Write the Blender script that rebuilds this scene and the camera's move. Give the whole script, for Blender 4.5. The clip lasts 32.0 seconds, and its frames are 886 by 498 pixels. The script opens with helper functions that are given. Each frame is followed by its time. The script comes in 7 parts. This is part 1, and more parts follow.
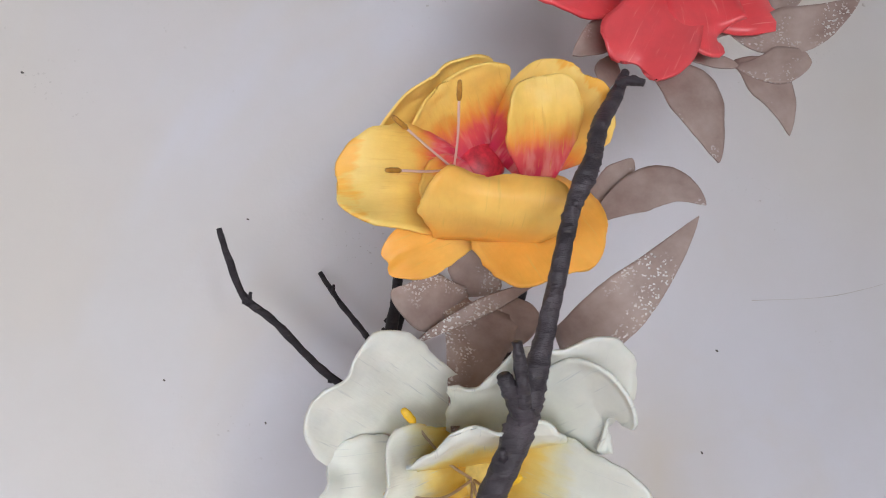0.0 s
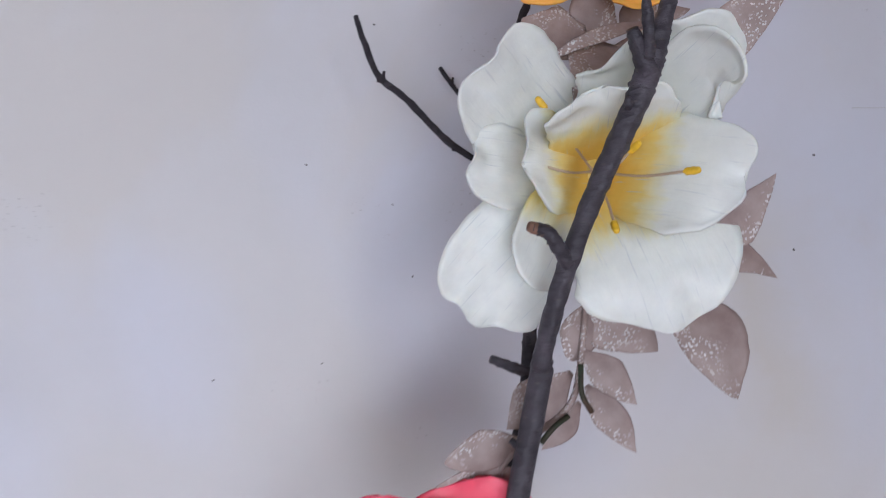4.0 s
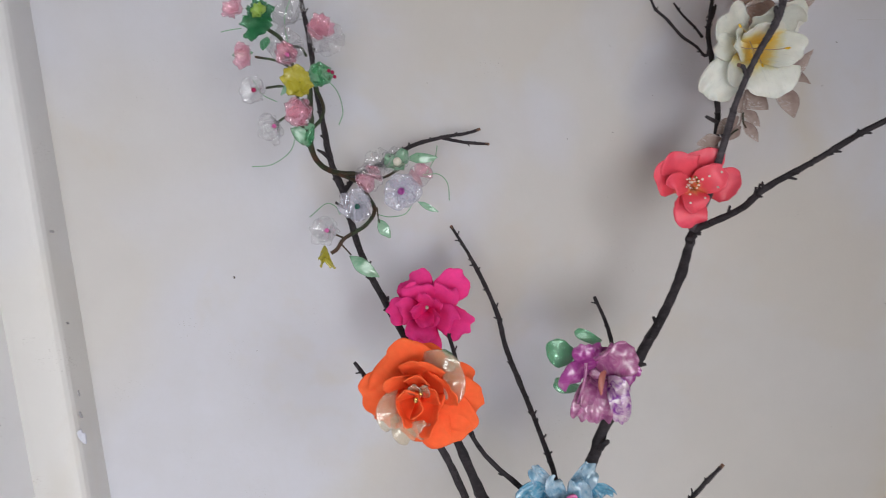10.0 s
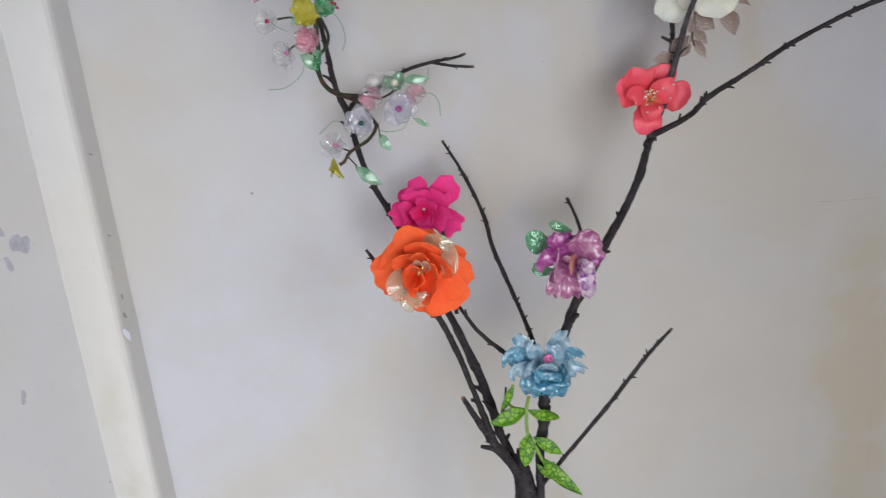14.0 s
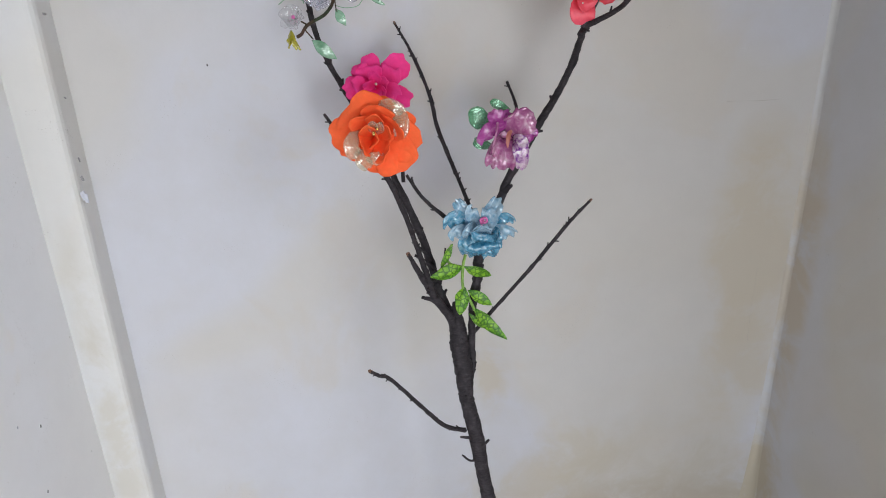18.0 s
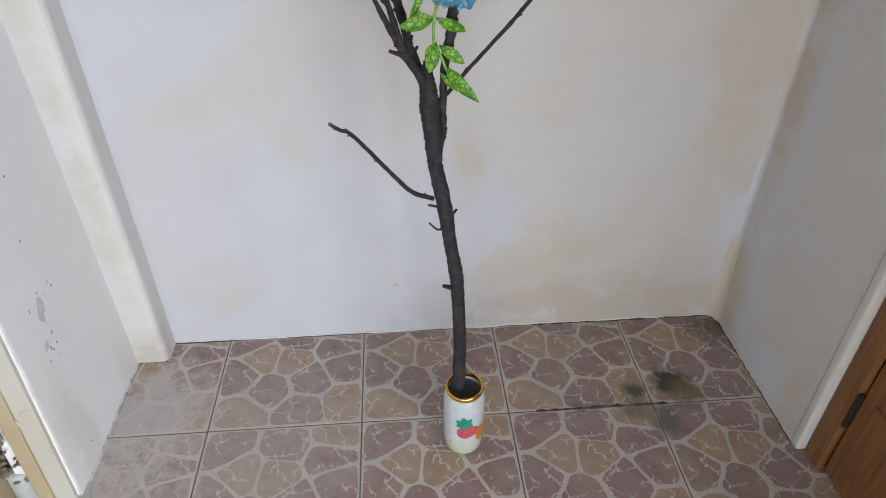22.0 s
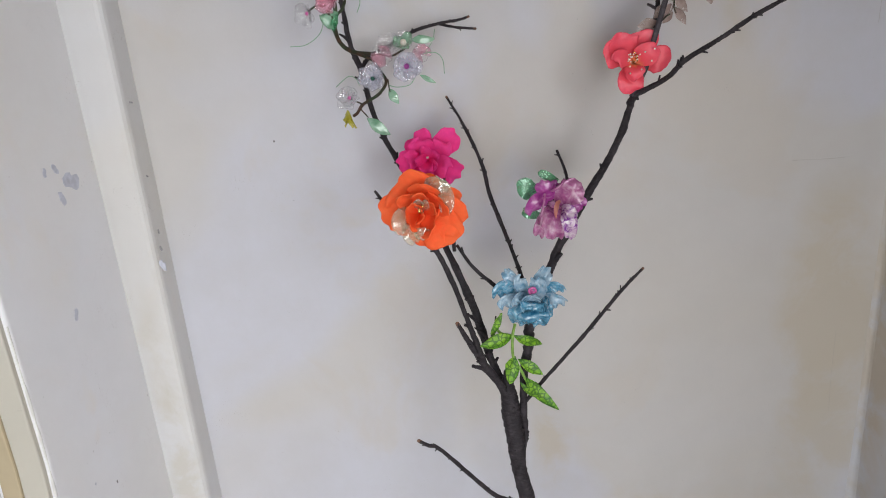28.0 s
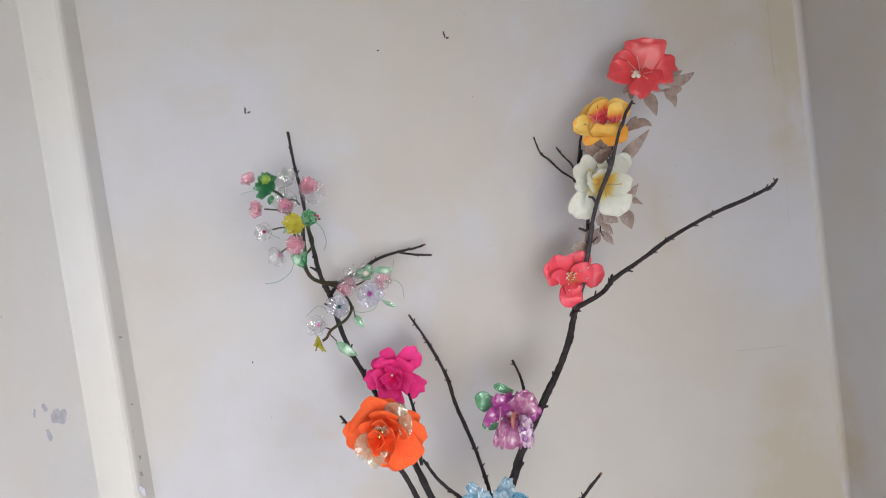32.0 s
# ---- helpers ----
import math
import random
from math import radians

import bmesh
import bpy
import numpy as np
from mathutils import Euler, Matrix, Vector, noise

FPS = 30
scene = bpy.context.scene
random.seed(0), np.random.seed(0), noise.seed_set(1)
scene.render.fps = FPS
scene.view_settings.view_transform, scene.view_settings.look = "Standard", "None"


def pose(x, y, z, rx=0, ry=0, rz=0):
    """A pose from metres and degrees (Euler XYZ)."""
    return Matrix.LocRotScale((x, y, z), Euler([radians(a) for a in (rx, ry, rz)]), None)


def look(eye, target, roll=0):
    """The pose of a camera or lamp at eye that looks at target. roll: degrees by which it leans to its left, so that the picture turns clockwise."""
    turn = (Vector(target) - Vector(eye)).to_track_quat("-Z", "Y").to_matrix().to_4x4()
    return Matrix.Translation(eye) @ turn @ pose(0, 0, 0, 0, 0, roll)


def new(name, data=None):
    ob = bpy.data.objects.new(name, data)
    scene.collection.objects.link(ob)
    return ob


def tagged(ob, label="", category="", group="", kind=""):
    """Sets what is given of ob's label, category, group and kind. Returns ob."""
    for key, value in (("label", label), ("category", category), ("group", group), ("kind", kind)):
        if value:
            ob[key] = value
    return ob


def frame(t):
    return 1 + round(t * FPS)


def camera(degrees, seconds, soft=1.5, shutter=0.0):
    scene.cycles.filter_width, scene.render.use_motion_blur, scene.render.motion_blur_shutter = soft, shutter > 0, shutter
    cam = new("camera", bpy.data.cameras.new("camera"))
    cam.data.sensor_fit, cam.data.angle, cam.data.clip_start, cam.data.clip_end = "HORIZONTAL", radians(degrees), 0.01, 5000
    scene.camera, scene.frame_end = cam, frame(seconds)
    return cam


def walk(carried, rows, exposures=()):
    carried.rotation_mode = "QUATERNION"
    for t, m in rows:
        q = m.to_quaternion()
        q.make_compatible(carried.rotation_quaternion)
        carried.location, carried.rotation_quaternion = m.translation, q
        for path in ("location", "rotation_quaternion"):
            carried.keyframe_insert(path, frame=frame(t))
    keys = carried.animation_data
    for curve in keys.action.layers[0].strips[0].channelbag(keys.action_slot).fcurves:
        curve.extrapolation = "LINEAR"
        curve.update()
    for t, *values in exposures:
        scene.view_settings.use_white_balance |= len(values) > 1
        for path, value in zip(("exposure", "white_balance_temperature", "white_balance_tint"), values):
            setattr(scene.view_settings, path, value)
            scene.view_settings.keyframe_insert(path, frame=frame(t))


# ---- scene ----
cam = camera(68.3, 32.0, 0.95, 0.3)
PATH = [
    (0, (0.385, -0.34, 1.372), (0.741, 1.619, 1.558), -5.4),
    (0.5, (0.375, -0.338, 1.373), (0.718, 1.623, 1.566), -4.8),
    (1, (0.368, -0.325, 1.374), (0.719, 1.633, 1.585), -3.2),
    (1.5, (0.36, -0.312, 1.373), (0.704, 1.644, 1.608), -2.5),
    (2, (0.354, -0.3, 1.359), (0.706, 1.66, 1.551), -2.0),
    (2.5, (0.356, -0.308, 1.359), (0.742, 1.647, 1.526), -2.8),
    (3, (0.351, -0.32, 1.351), (0.785, 1.628, 1.475), -4.5),
    (3.5, (0.353, -0.326, 1.324), (0.703, 1.643, 1.363), -4.9),
    (4, (0.355, -0.368, 1.295), (0.471, 1.629, 1.311), -4.7),
    (4.4, (0.353, -0.409, 1.292), (0.308, 1.589, 1.219), -8.0),
    (4.5, (0.348, -0.415, 1.289), (0.313, 1.584, 1.233), -7.8),
    (6.5, (0.221, -0.573, 1.265), (0.175, 1.406, 0.978), -9.1),
    (7, (0.164, -0.627, 1.253), (0.284, 1.355, 1.008), -4.8),
    (7.5, (0.087, -0.679, 1.248), (0.411, 1.28, 1.007), -5.6),
    (8, (0.049, -0.724, 1.25), (0.514, 1.205, 1.003), -4.9),
    (8.5, (0.078, -0.75, 1.241), (0.399, 1.2, 0.931), -3.2),
    (9, (0.106, -0.788, 1.238), (0.309, 1.163, 0.849), -4.5),
    (9.5, (0.107, -0.849, 1.242), (0.028, 1.12, 0.901), -6.3),
    (9.8, (0.094, -0.876, 1.244), (-0.005, 1.098, 0.939), -4.6),
    (10, (0.078, -0.878, 1.242), (0.058, 1.096, 0.923), -4.1),
    (10.5, (0.049, -0.918, 1.234), (0.219, 1.036, 0.845), -4.9),
    (11, (0.04, -0.942, 1.222), (0.286, 0.996, 0.792), -4.5),
    (11.5, (0.038, -0.955, 1.241), (0.235, 0.981, 0.778), -6.3),
    (12, (0.056, -0.947, 1.246), (0.072, 1.014, 0.853), -6.9),
    (12.5, (0.105, -0.952, 1.247), (0.084, 1.002, 0.819), -8.4),
    (13, (0.141, -0.975, 1.244), (0.032, 0.98, 0.837), -8.7),
    (13.5, (0.118, -1.0, 1.235), (-0.057, 0.956, 0.857), -7.4),
    (14, (0.068, -1.012, 1.216), (0.068, 0.929, 0.731), -5.5),
    (14.5, (0.043, -1.041, 1.219), (0.299, 0.875, 0.706), -4.0),
    (16.5, (0.134, -1.099, 1.187), (0.01, 0.781, 0.514), -3.3),
    (17, (0.119, -1.101, 1.179), (0.026, 0.762, 0.458), -3.5),
    (17.5, (0.08, -1.117, 1.179), (0.125, 0.736, 0.427), -2.9),
    (18, (0.041, -1.121, 1.179), (0.224, 0.731, 0.446), -1.9),
    (18.5, (0.053, -1.109, 1.156), (0.232, 0.707, 0.337), -0.6),
    (19, (0.061, -1.102, 1.129), (0.229, 0.653, 0.186), -0.7),
    (19.5, (0.102, -1.119, 1.125), (0.171, 0.609, 0.12), -0.2),
    (20, (0.121, -1.123, 1.105), (0.072, 0.531, -0.019), -2.7),
    (20.5, (0.122, -1.121, 1.095), (0.144, 0.515, -0.055), -1.9),
    (21, (0.113, -1.127, 1.101), (0.163, 0.541, -0.001), -2.0),
    (21.5, (0.106, -1.133, 1.097), (0.197, 0.492, -0.066), -1.1),
    (22, (0.097, -1.132, 1.077), (0.222, 0.47, -0.113), 0.0),
    (22.5, (0.089, -1.118, 1.086), (0.216, 0.499, -0.085), 1.9),
    (23, (0.094, -1.108, 1.06), (0.229, 0.44, -0.2), 0.6),
    (23.5, (0.088, -1.112, 1.075), (0.219, 0.542, -0.041), 1.7),
    (24, (0.083, -1.136, 1.115), (0.165, 0.629, 0.179), 1.5),
    (24.5, (0.085, -1.15, 1.132), (0.128, 0.643, 0.246), 0.0),
    (25, (0.097, -1.144, 1.155), (0.116, 0.673, 0.32), -1.3),
    (25.5, (0.095, -1.134, 1.165), (0.125, 0.713, 0.398), -1.2),
    (26, (0.09, -1.126, 1.176), (0.086, 0.751, 0.487), -1.9),
    (26.5, (0.092, -1.117, 1.196), (0.06, 0.766, 0.523), -4.2),
    (28.5, (0.079, -1.127, 1.22), (0.028, 0.798, 0.68), -4.5),
    (29, (0.06, -1.115, 1.231), (0.105, 0.829, 0.764), -4.0),
    (29.5, (0.04, -1.092, 1.256), (0.206, 0.861, 0.861), -3.9),
    (30, (0.052, -1.097, 1.25), (0.134, 0.867, 0.877), -3.0),
    (30.5, (0.098, -1.124, 1.264), (0.109, 0.85, 0.943), -4.5),
    (31, (0.147, -1.171, 1.272), (0.076, 0.808, 0.997), -5.2),
    (31.5, (0.183, -1.192, 1.29), (0.085, 0.797, 1.105), -7.6),
    (32, (0.157, -1.193, 1.307), (0.156, 0.804, 1.197), -7.7),
]
EXPOSURES = [(0.0, 0.08, 6400.0, 12.0), (2.0, 0.06, 6300.0, 12.0), (3.2, 0.08, 6100.0, 10.0), (4.0, -0.16, 5850.0, 16.0), (5.0, -0.3, 5800.0, 17.0), (7.5, -0.27, 5880.0, 17.0), (9.3, -0.25, 5880.0, 16.0), (10.0, -0.46, 6580.0, 11.0), (13.0, -0.45, 6560.0, 9.0), (17.0, -0.47, 6450.0, 8.0), (20.0, -0.5, 6380.0, 10.0), (22.5, -0.43, 6420.0, 9.0), (24.0, -0.5, 6400.0, 9.0), (26.0, -0.55, 6560.0, 9.0), (30.0, -0.48, 6680.0, 11.0), (31.0, -0.48, 6780.0, 11.0), (32.0, -0.25, 6750.0, 10.0)]
walk(cam, [(t, look(eye, target, roll)) for t, eye, target, roll in PATH], EXPOSURES)

# ---------------------------------------------------------------- light
world = bpy.data.worlds.new("sky")
scene.world = world
world.use_nodes = True
wn = world.node_tree.nodes
sky = wn.new("ShaderNodeTexSky")
sky.sky_type, sky.sun_disc = "NISHITA", False
sky.sun_elevation, sky.sun_rotation = radians(50), radians(150)
wn["Background"].inputs["Strength"].default_value = 0.12
world.node_tree.links.new(sky.outputs[0], wn["Background"].inputs["Color"])


def area(name, place, target, sx, sy, power, colour):
    data = bpy.data.lights.new(name, "AREA")
    data.shape, data.size, data.size_y, data.energy, data.color = "RECTANGLE", sx, sy, power, colour
    ob = new(name, data)
    ob.matrix_world = look(place, target)
    return ob


# the sky outside the open doorway in the right-hand wall, behind the camera
area("doorway_sky", (1.9, -2.85, 2.1), (-0.1, -0.1, 0.75), 3.2, 2.2, 252.0, (0.93, 0.97, 1.0))
# unseen fill lamp added behind to soften shadows, through an invented low opening
area("rear_daylight", (0.0, -3.6, 0.7), (-0.05, 0.0, 0.3), 2.2, 1.3, 80.0, (0.93, 0.97, 1.0))

# ---------------------------------------------------------------- materials


class Mat:
    """A node material: m.n adds a node, m.l links, m.out is the Principled shader."""

    def __init__(self, name, rough=0.5, metal=0.0, spec=0.5):
        self.mat = bpy.data.materials.new(name)
        self.mat.use_nodes = True
        self.t = self.mat.node_tree
        self.b = self.t.nodes["Principled BSDF"]
        self.set(Roughness=rough, Metallic=metal)
        self.b.inputs["Specular IOR Level"].default_value = spec

    def set(self, **kw):
        for k, v in kw.items():
            self.b.inputs[k.replace("_", " ")].default_value = v
        return self

    def n(self, kind, **kw):
        node = self.t.nodes.new("ShaderNode" + kind)
        for k, v in kw.items():
            key = k.replace("_", " ")
            if key in node.inputs:
                node.inputs[key].default_value = v
        return node

    def l(self, a, b):
        self.t.links.new(a, b)
        return self

    def coord(self, what="Object", scale=(1, 1, 1)):
        tc, mp = self.n("TexCoord"), self.n("Mapping")
        mp.inputs["Scale"].default_value = scale
        self.l(tc.outputs[what], mp.inputs["Vector"])
        return mp.outputs["Vector"]

    def noise(self, vec, scale, detail=5.0, rough=0.6, dist=0.0):
        nd = self.n("TexNoise", Scale=scale, Detail=detail, Roughness=rough, Distortion=dist)
        self.l(vec, nd.inputs["Vector"])
        return nd.outputs["Fac"]

    def ramp(self, fac, stops):
        r = self.n("ValToRGB")
        el = r.color_ramp.elements
        while len(el) < len(stops):
            el.new(0.5)
        for e, (p, c) in zip(el, stops):
            e.position, e.color = p, (*c, 1.0) if len(c) == 3 else c
        self.l(fac, r.inputs["Fac"])
        return r.outputs["Color"]

    def mix(self, fac, a, b, mode="MIX"):
        m = self.n("Mix")
        m.data_type, m.blend_type = "RGBA", mode
        for sock, v in ((m.inputs[0], fac), (m.inputs[6], a), (m.inputs[7], b)):
            if isinstance(v, (int, float)):
                sock.default_value = v
            elif isinstance(v, tuple):
                sock.default_value = (*v, 1.0)
            else:
                self.l(v, sock)
        return m.outputs[2]

    def colour(self, sock):
        self.l(sock, self.b.inputs["Base Color"])
        return self

    def bump(self, fac, dist=0.001, strength=0.5):
        bp = self.n("Bump", Strength=strength, Distance=dist)
        self.l(fac, bp.inputs["Height"])
        self.l(bp.outputs["Normal"], self.b.inputs["Normal"])
        return self


def g(v):
    return (v, v, v)


def plaster(name, base, stain, patch, seed, spots=()):
    m = Mat(name, 0.62, spec=0.3)
    vec = m.coord("Object")
    mp = m.n("Mapping")
    mp.inputs["Location"].default_value = (seed * 3.1, seed * 1.7, seed * 2.3)
    m.l(vec, mp.inputs["Vector"])
    v = mp.outputs["Vector"]
    big = m.ramp(m.noise(v, 1.9, 4, 0.55, 0.6), [(0.52, g(0.0)), (0.68, g(0.5))])
    pale = m.ramp(m.noise(v, 1.2, 3, 0.5, 0.8), [(0.50, g(0.0)), (0.56, g(1.0))])
    warm = m.ramp(m.noise(v, 2.7, 5, 0.6, 0.5), [(0.54, g(0.0)), (0.61, g(0.45))])
    grime = m.ramp(m.noise(v, 9.0, 6, 0.7), [(0.35, g(0.0)), (0.8, g(0.35))])
    c = m.mix(pale, base, patch)
    c2 = m.mix(warm, m.mix(big, c, stain), tuple(x * y for x, y in zip(base, (0.99, 0.94, 0.86))))
    c3 = m.mix(grime, c2, tuple(0.86 * x for x in base))
    specks = m.ramp(m.noise(v, 120.0, 2, 0.5), [(0.775, g(0.0)), (0.81, g(0.8))])
    c4 = m.mix(specks, c3, (0.34, 0.31, 0.29))
    dust = m.ramp(m.noise(v, 420.0, 2, 0.5), [(0.64, g(0.0)), (0.70, g(0.8))])
    swarm = m.ramp(m.noise(v, 11.0, 3, 0.6), [(0.60, g(0.0)), (0.72, g(1.0))])
    c4 = m.mix(m.mix(1.0, dust, swarm, "MULTIPLY"), c4, (0.30, 0.27, 0.255))
    where = m.n("NewGeometry").outputs["Position"]
    ragged = m.ramp(m.noise(v, 7.0, 7, 0.66, 0.5), [(0.34, g(0.0)), (0.66, g(1.0))])
    for spot, (wide, tall), col, amount in spots:
        flat = m.n("VectorMath")
        flat.operation = "MULTIPLY_ADD"
        m.l(where, flat.inputs[0])
        flat.inputs[1].default_value = (1 / wide, 1 / wide, 1 / tall)
        flat.inputs[2].default_value = (-spot[0] / wide, -spot[1] / wide, -spot[2] / tall)
        far = m.n("VectorMath")
        far.operation = "LENGTH"
        m.l(flat.outputs[0], far.inputs[0])
        reach = m.n("MapRange")
        m.l(far.outputs["Value"], reach.inputs[0])
        reach.inputs[1].default_value, reach.inputs[2].default_value = 0.0, 1.0
        reach.inputs[3].default_value, reach.inputs[4].default_value = 1.0, 0.0
        both = m.n("Math")
        both.operation = "MULTIPLY"
        m.l(reach.outputs[0], both.inputs[0])
        m.l(ragged, both.inputs[1])
        c4 = m.mix(m.ramp(both.outputs[0], [(0.04, g(0.0)), (0.34, g(amount))]), c4, col)
    m.colour(c4)
    m.bump(m.noise(v, 60.0, 6, 0.65), 0.0012, 0.25)
    return m.mat


OCHRE, TEA, LILAC = (0.555, 0.495, 0.405), (0.53, 0.465, 0.38), (0.60, 0.60, 0.655)
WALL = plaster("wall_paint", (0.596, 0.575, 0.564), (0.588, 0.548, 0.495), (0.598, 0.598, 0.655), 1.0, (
    ((0.759, 0.000, 0.697), (0.12, 0.30), OCHRE, 0.75), ((0.239, 0.000, 0.449), (0.05, 0.14), OCHRE, 0.7), ((0.422, 0.000, 0.249), (0.11, 0.12), OCHRE, 0.5),
    # widest low spot: yellow staining that also dims the over-bright lower right
    ((0.771, 0.000, 0.452), (0.11, 0.22), OCHRE, 0.6), ((0.62, 0.0, 0.06), (0.60, 0.30), (0.515, 0.465, 0.38), 0.5), ((0.55, 0.0, 0.03), (0.55, 0.15), (0.47, 0.40, 0.315), 0.5), ((0.30, 0.0, 0.16), (0.16, 0.10), OCHRE, 0.5), ((0.957, 0.000, 0.181), (0.08, 0.50), TEA, 0.8),
    ((0.829, 0.000, 1.532), (0.09, 0.34), OCHRE, 0.9), ((0.640, 0.000, 1.587), (0.16, 0.10), OCHRE, 0.6), ((0.888, 0.000, 1.402), (0.07, 0.16), LILAC, 0.7), ((0.574, 0.000, 1.232), (0.05, 0.10), OCHRE, 0.5), ((0.610, 0.000, 1.263), (0.06, 0.12), LILAC, 0.6), ((0.621, 0.000, 1.279), (0.04, 0.05), LILAC, 0.5)))
# Side wall: the same plaster, base raised in place of missing light.
WALL_SIDE = plaster("lightened_wall_paint", (0.825, 0.815, 0.82), (0.81, 0.78, 0.74), (0.82, 0.82, 0.85), 2.0, (((-0.505, -0.32, 0.08), (0.06, 0.22), (0.64, 0.62, 0.60), 0.5), ((-0.505, -0.09, 0.05), (0.07, 0.12), (0.66, 0.63, 0.60), 0.4)))
# Right wall: plaster slightly darkened as shade, plus its own yellow stains.
WALL_RIGHT = plaster("darkened_wall_paint", (0.585, 0.568, 0.542), (0.56, 0.495, 0.40), (0.575, 0.575, 0.605), 6.0, (((0.848, -0.02, 0.06), (0.10, 0.30), (0.50, 0.43, 0.31), 0.8), ((0.848, -0.02, 0.6), (0.07, 0.5), TEA, 0.8), ((0.848, -0.34, 0.10), (0.06, 0.22), OCHRE, 0.7), ((0.848, -0.2, 0.06), (0.14, 0.07), LILAC, 0.8)))
PILASTER = plaster("pilaster_paint", (0.675, 0.66, 0.645), (0.66, 0.625, 0.57), (0.675, 0.67, 0.68), 3.0, (((-0.45, -0.058, 0.03), (0.08, 0.10), (0.50, 0.45, 0.385), 0.7), ((-0.47, -0.058, 0.5), (0.05, 0.4), (0.58, 0.545, 0.48), 0.7)))
CREAM = plaster("cream_paint", (0.53, 0.50, 0.435), (0.50, 0.44, 0.345), (0.55, 0.525, 0.475), 4.0)


def simple(name, col, rough=0.5, metal=0.0, spec=0.5, vary=0.12, scale=40.0, bump=0.0):
    m = Mat(name, rough, metal, spec)
    v = m.coord("Object")
    nz = m.noise(v, scale)
    m.colour(m.ramp(nz, [(0.3, tuple(c * (1 - vary) for c in col)), (0.7, tuple(min(1, c * (1 + vary)) for c in col))]))
    if bump:
        m.bump(m.noise(v, scale * 2), bump, 0.5)
    return m.mat


def bark_material(name="dark_bark", k=1.0):
    m = Mat(name, 0.68 if k == 1.0 else 0.5, spec=0.25 if k == 1.0 else 0.4)
    tint = (k, k, 1.0 + (k - 1.0) * 1.12)
    v = m.coord("Object", (1, 1, 1))
    a = m.noise(v, 60.0, 6, 0.65)
    b = m.noise(m.coord("Object", (1, 1, 4)), 90.0, 5, 0.65)
    rings = m.n("TexVoronoi", Scale=130.0)
    m.l(m.coord("Object", (1, 1, 2.2)), rings.inputs["Vector"])
    c = m.ramp(a, [(q, tuple(x * y for x, y in zip(col, tint))) for q, col in ((0.28, (0.014, 0.012, 0.0145)), (0.52, (0.036, 0.030, 0.035)), (0.68, (0.070, 0.058, 0.066)), (0.82, (0.13, 0.11, 0.115)))])
    c = m.mix(0.35, c, m.ramp(b, [(0.35, (0.008, 0.007, 0.009)), (0.75, (0.055, 0.048, 0.055))]))
    m.colour(m.mix(m.ramp(rings.outputs["Distance"], [(0.05, g(0.5)), (0.16, g(0.0))]), c, (0.10, 0.085, 0.075)))
    m.bump(m.mix(0.5, b, rings.outputs["Distance"]), 0.0022, 0.9)
    return m.mat


BARK = bark_material()
# a lighter, glossier, more purple copy of BARK for the upper limb
UPPER_BARK = bark_material("light_purplish_bark", 1.75)
# Unseen ceiling: colour chosen dark so little light bounces to the upper wall.
CEILING = simple("unseen_dark_ceiling", (0.14, 0.11, 0.085), 0.7, vary=0.2, scale=6.0)


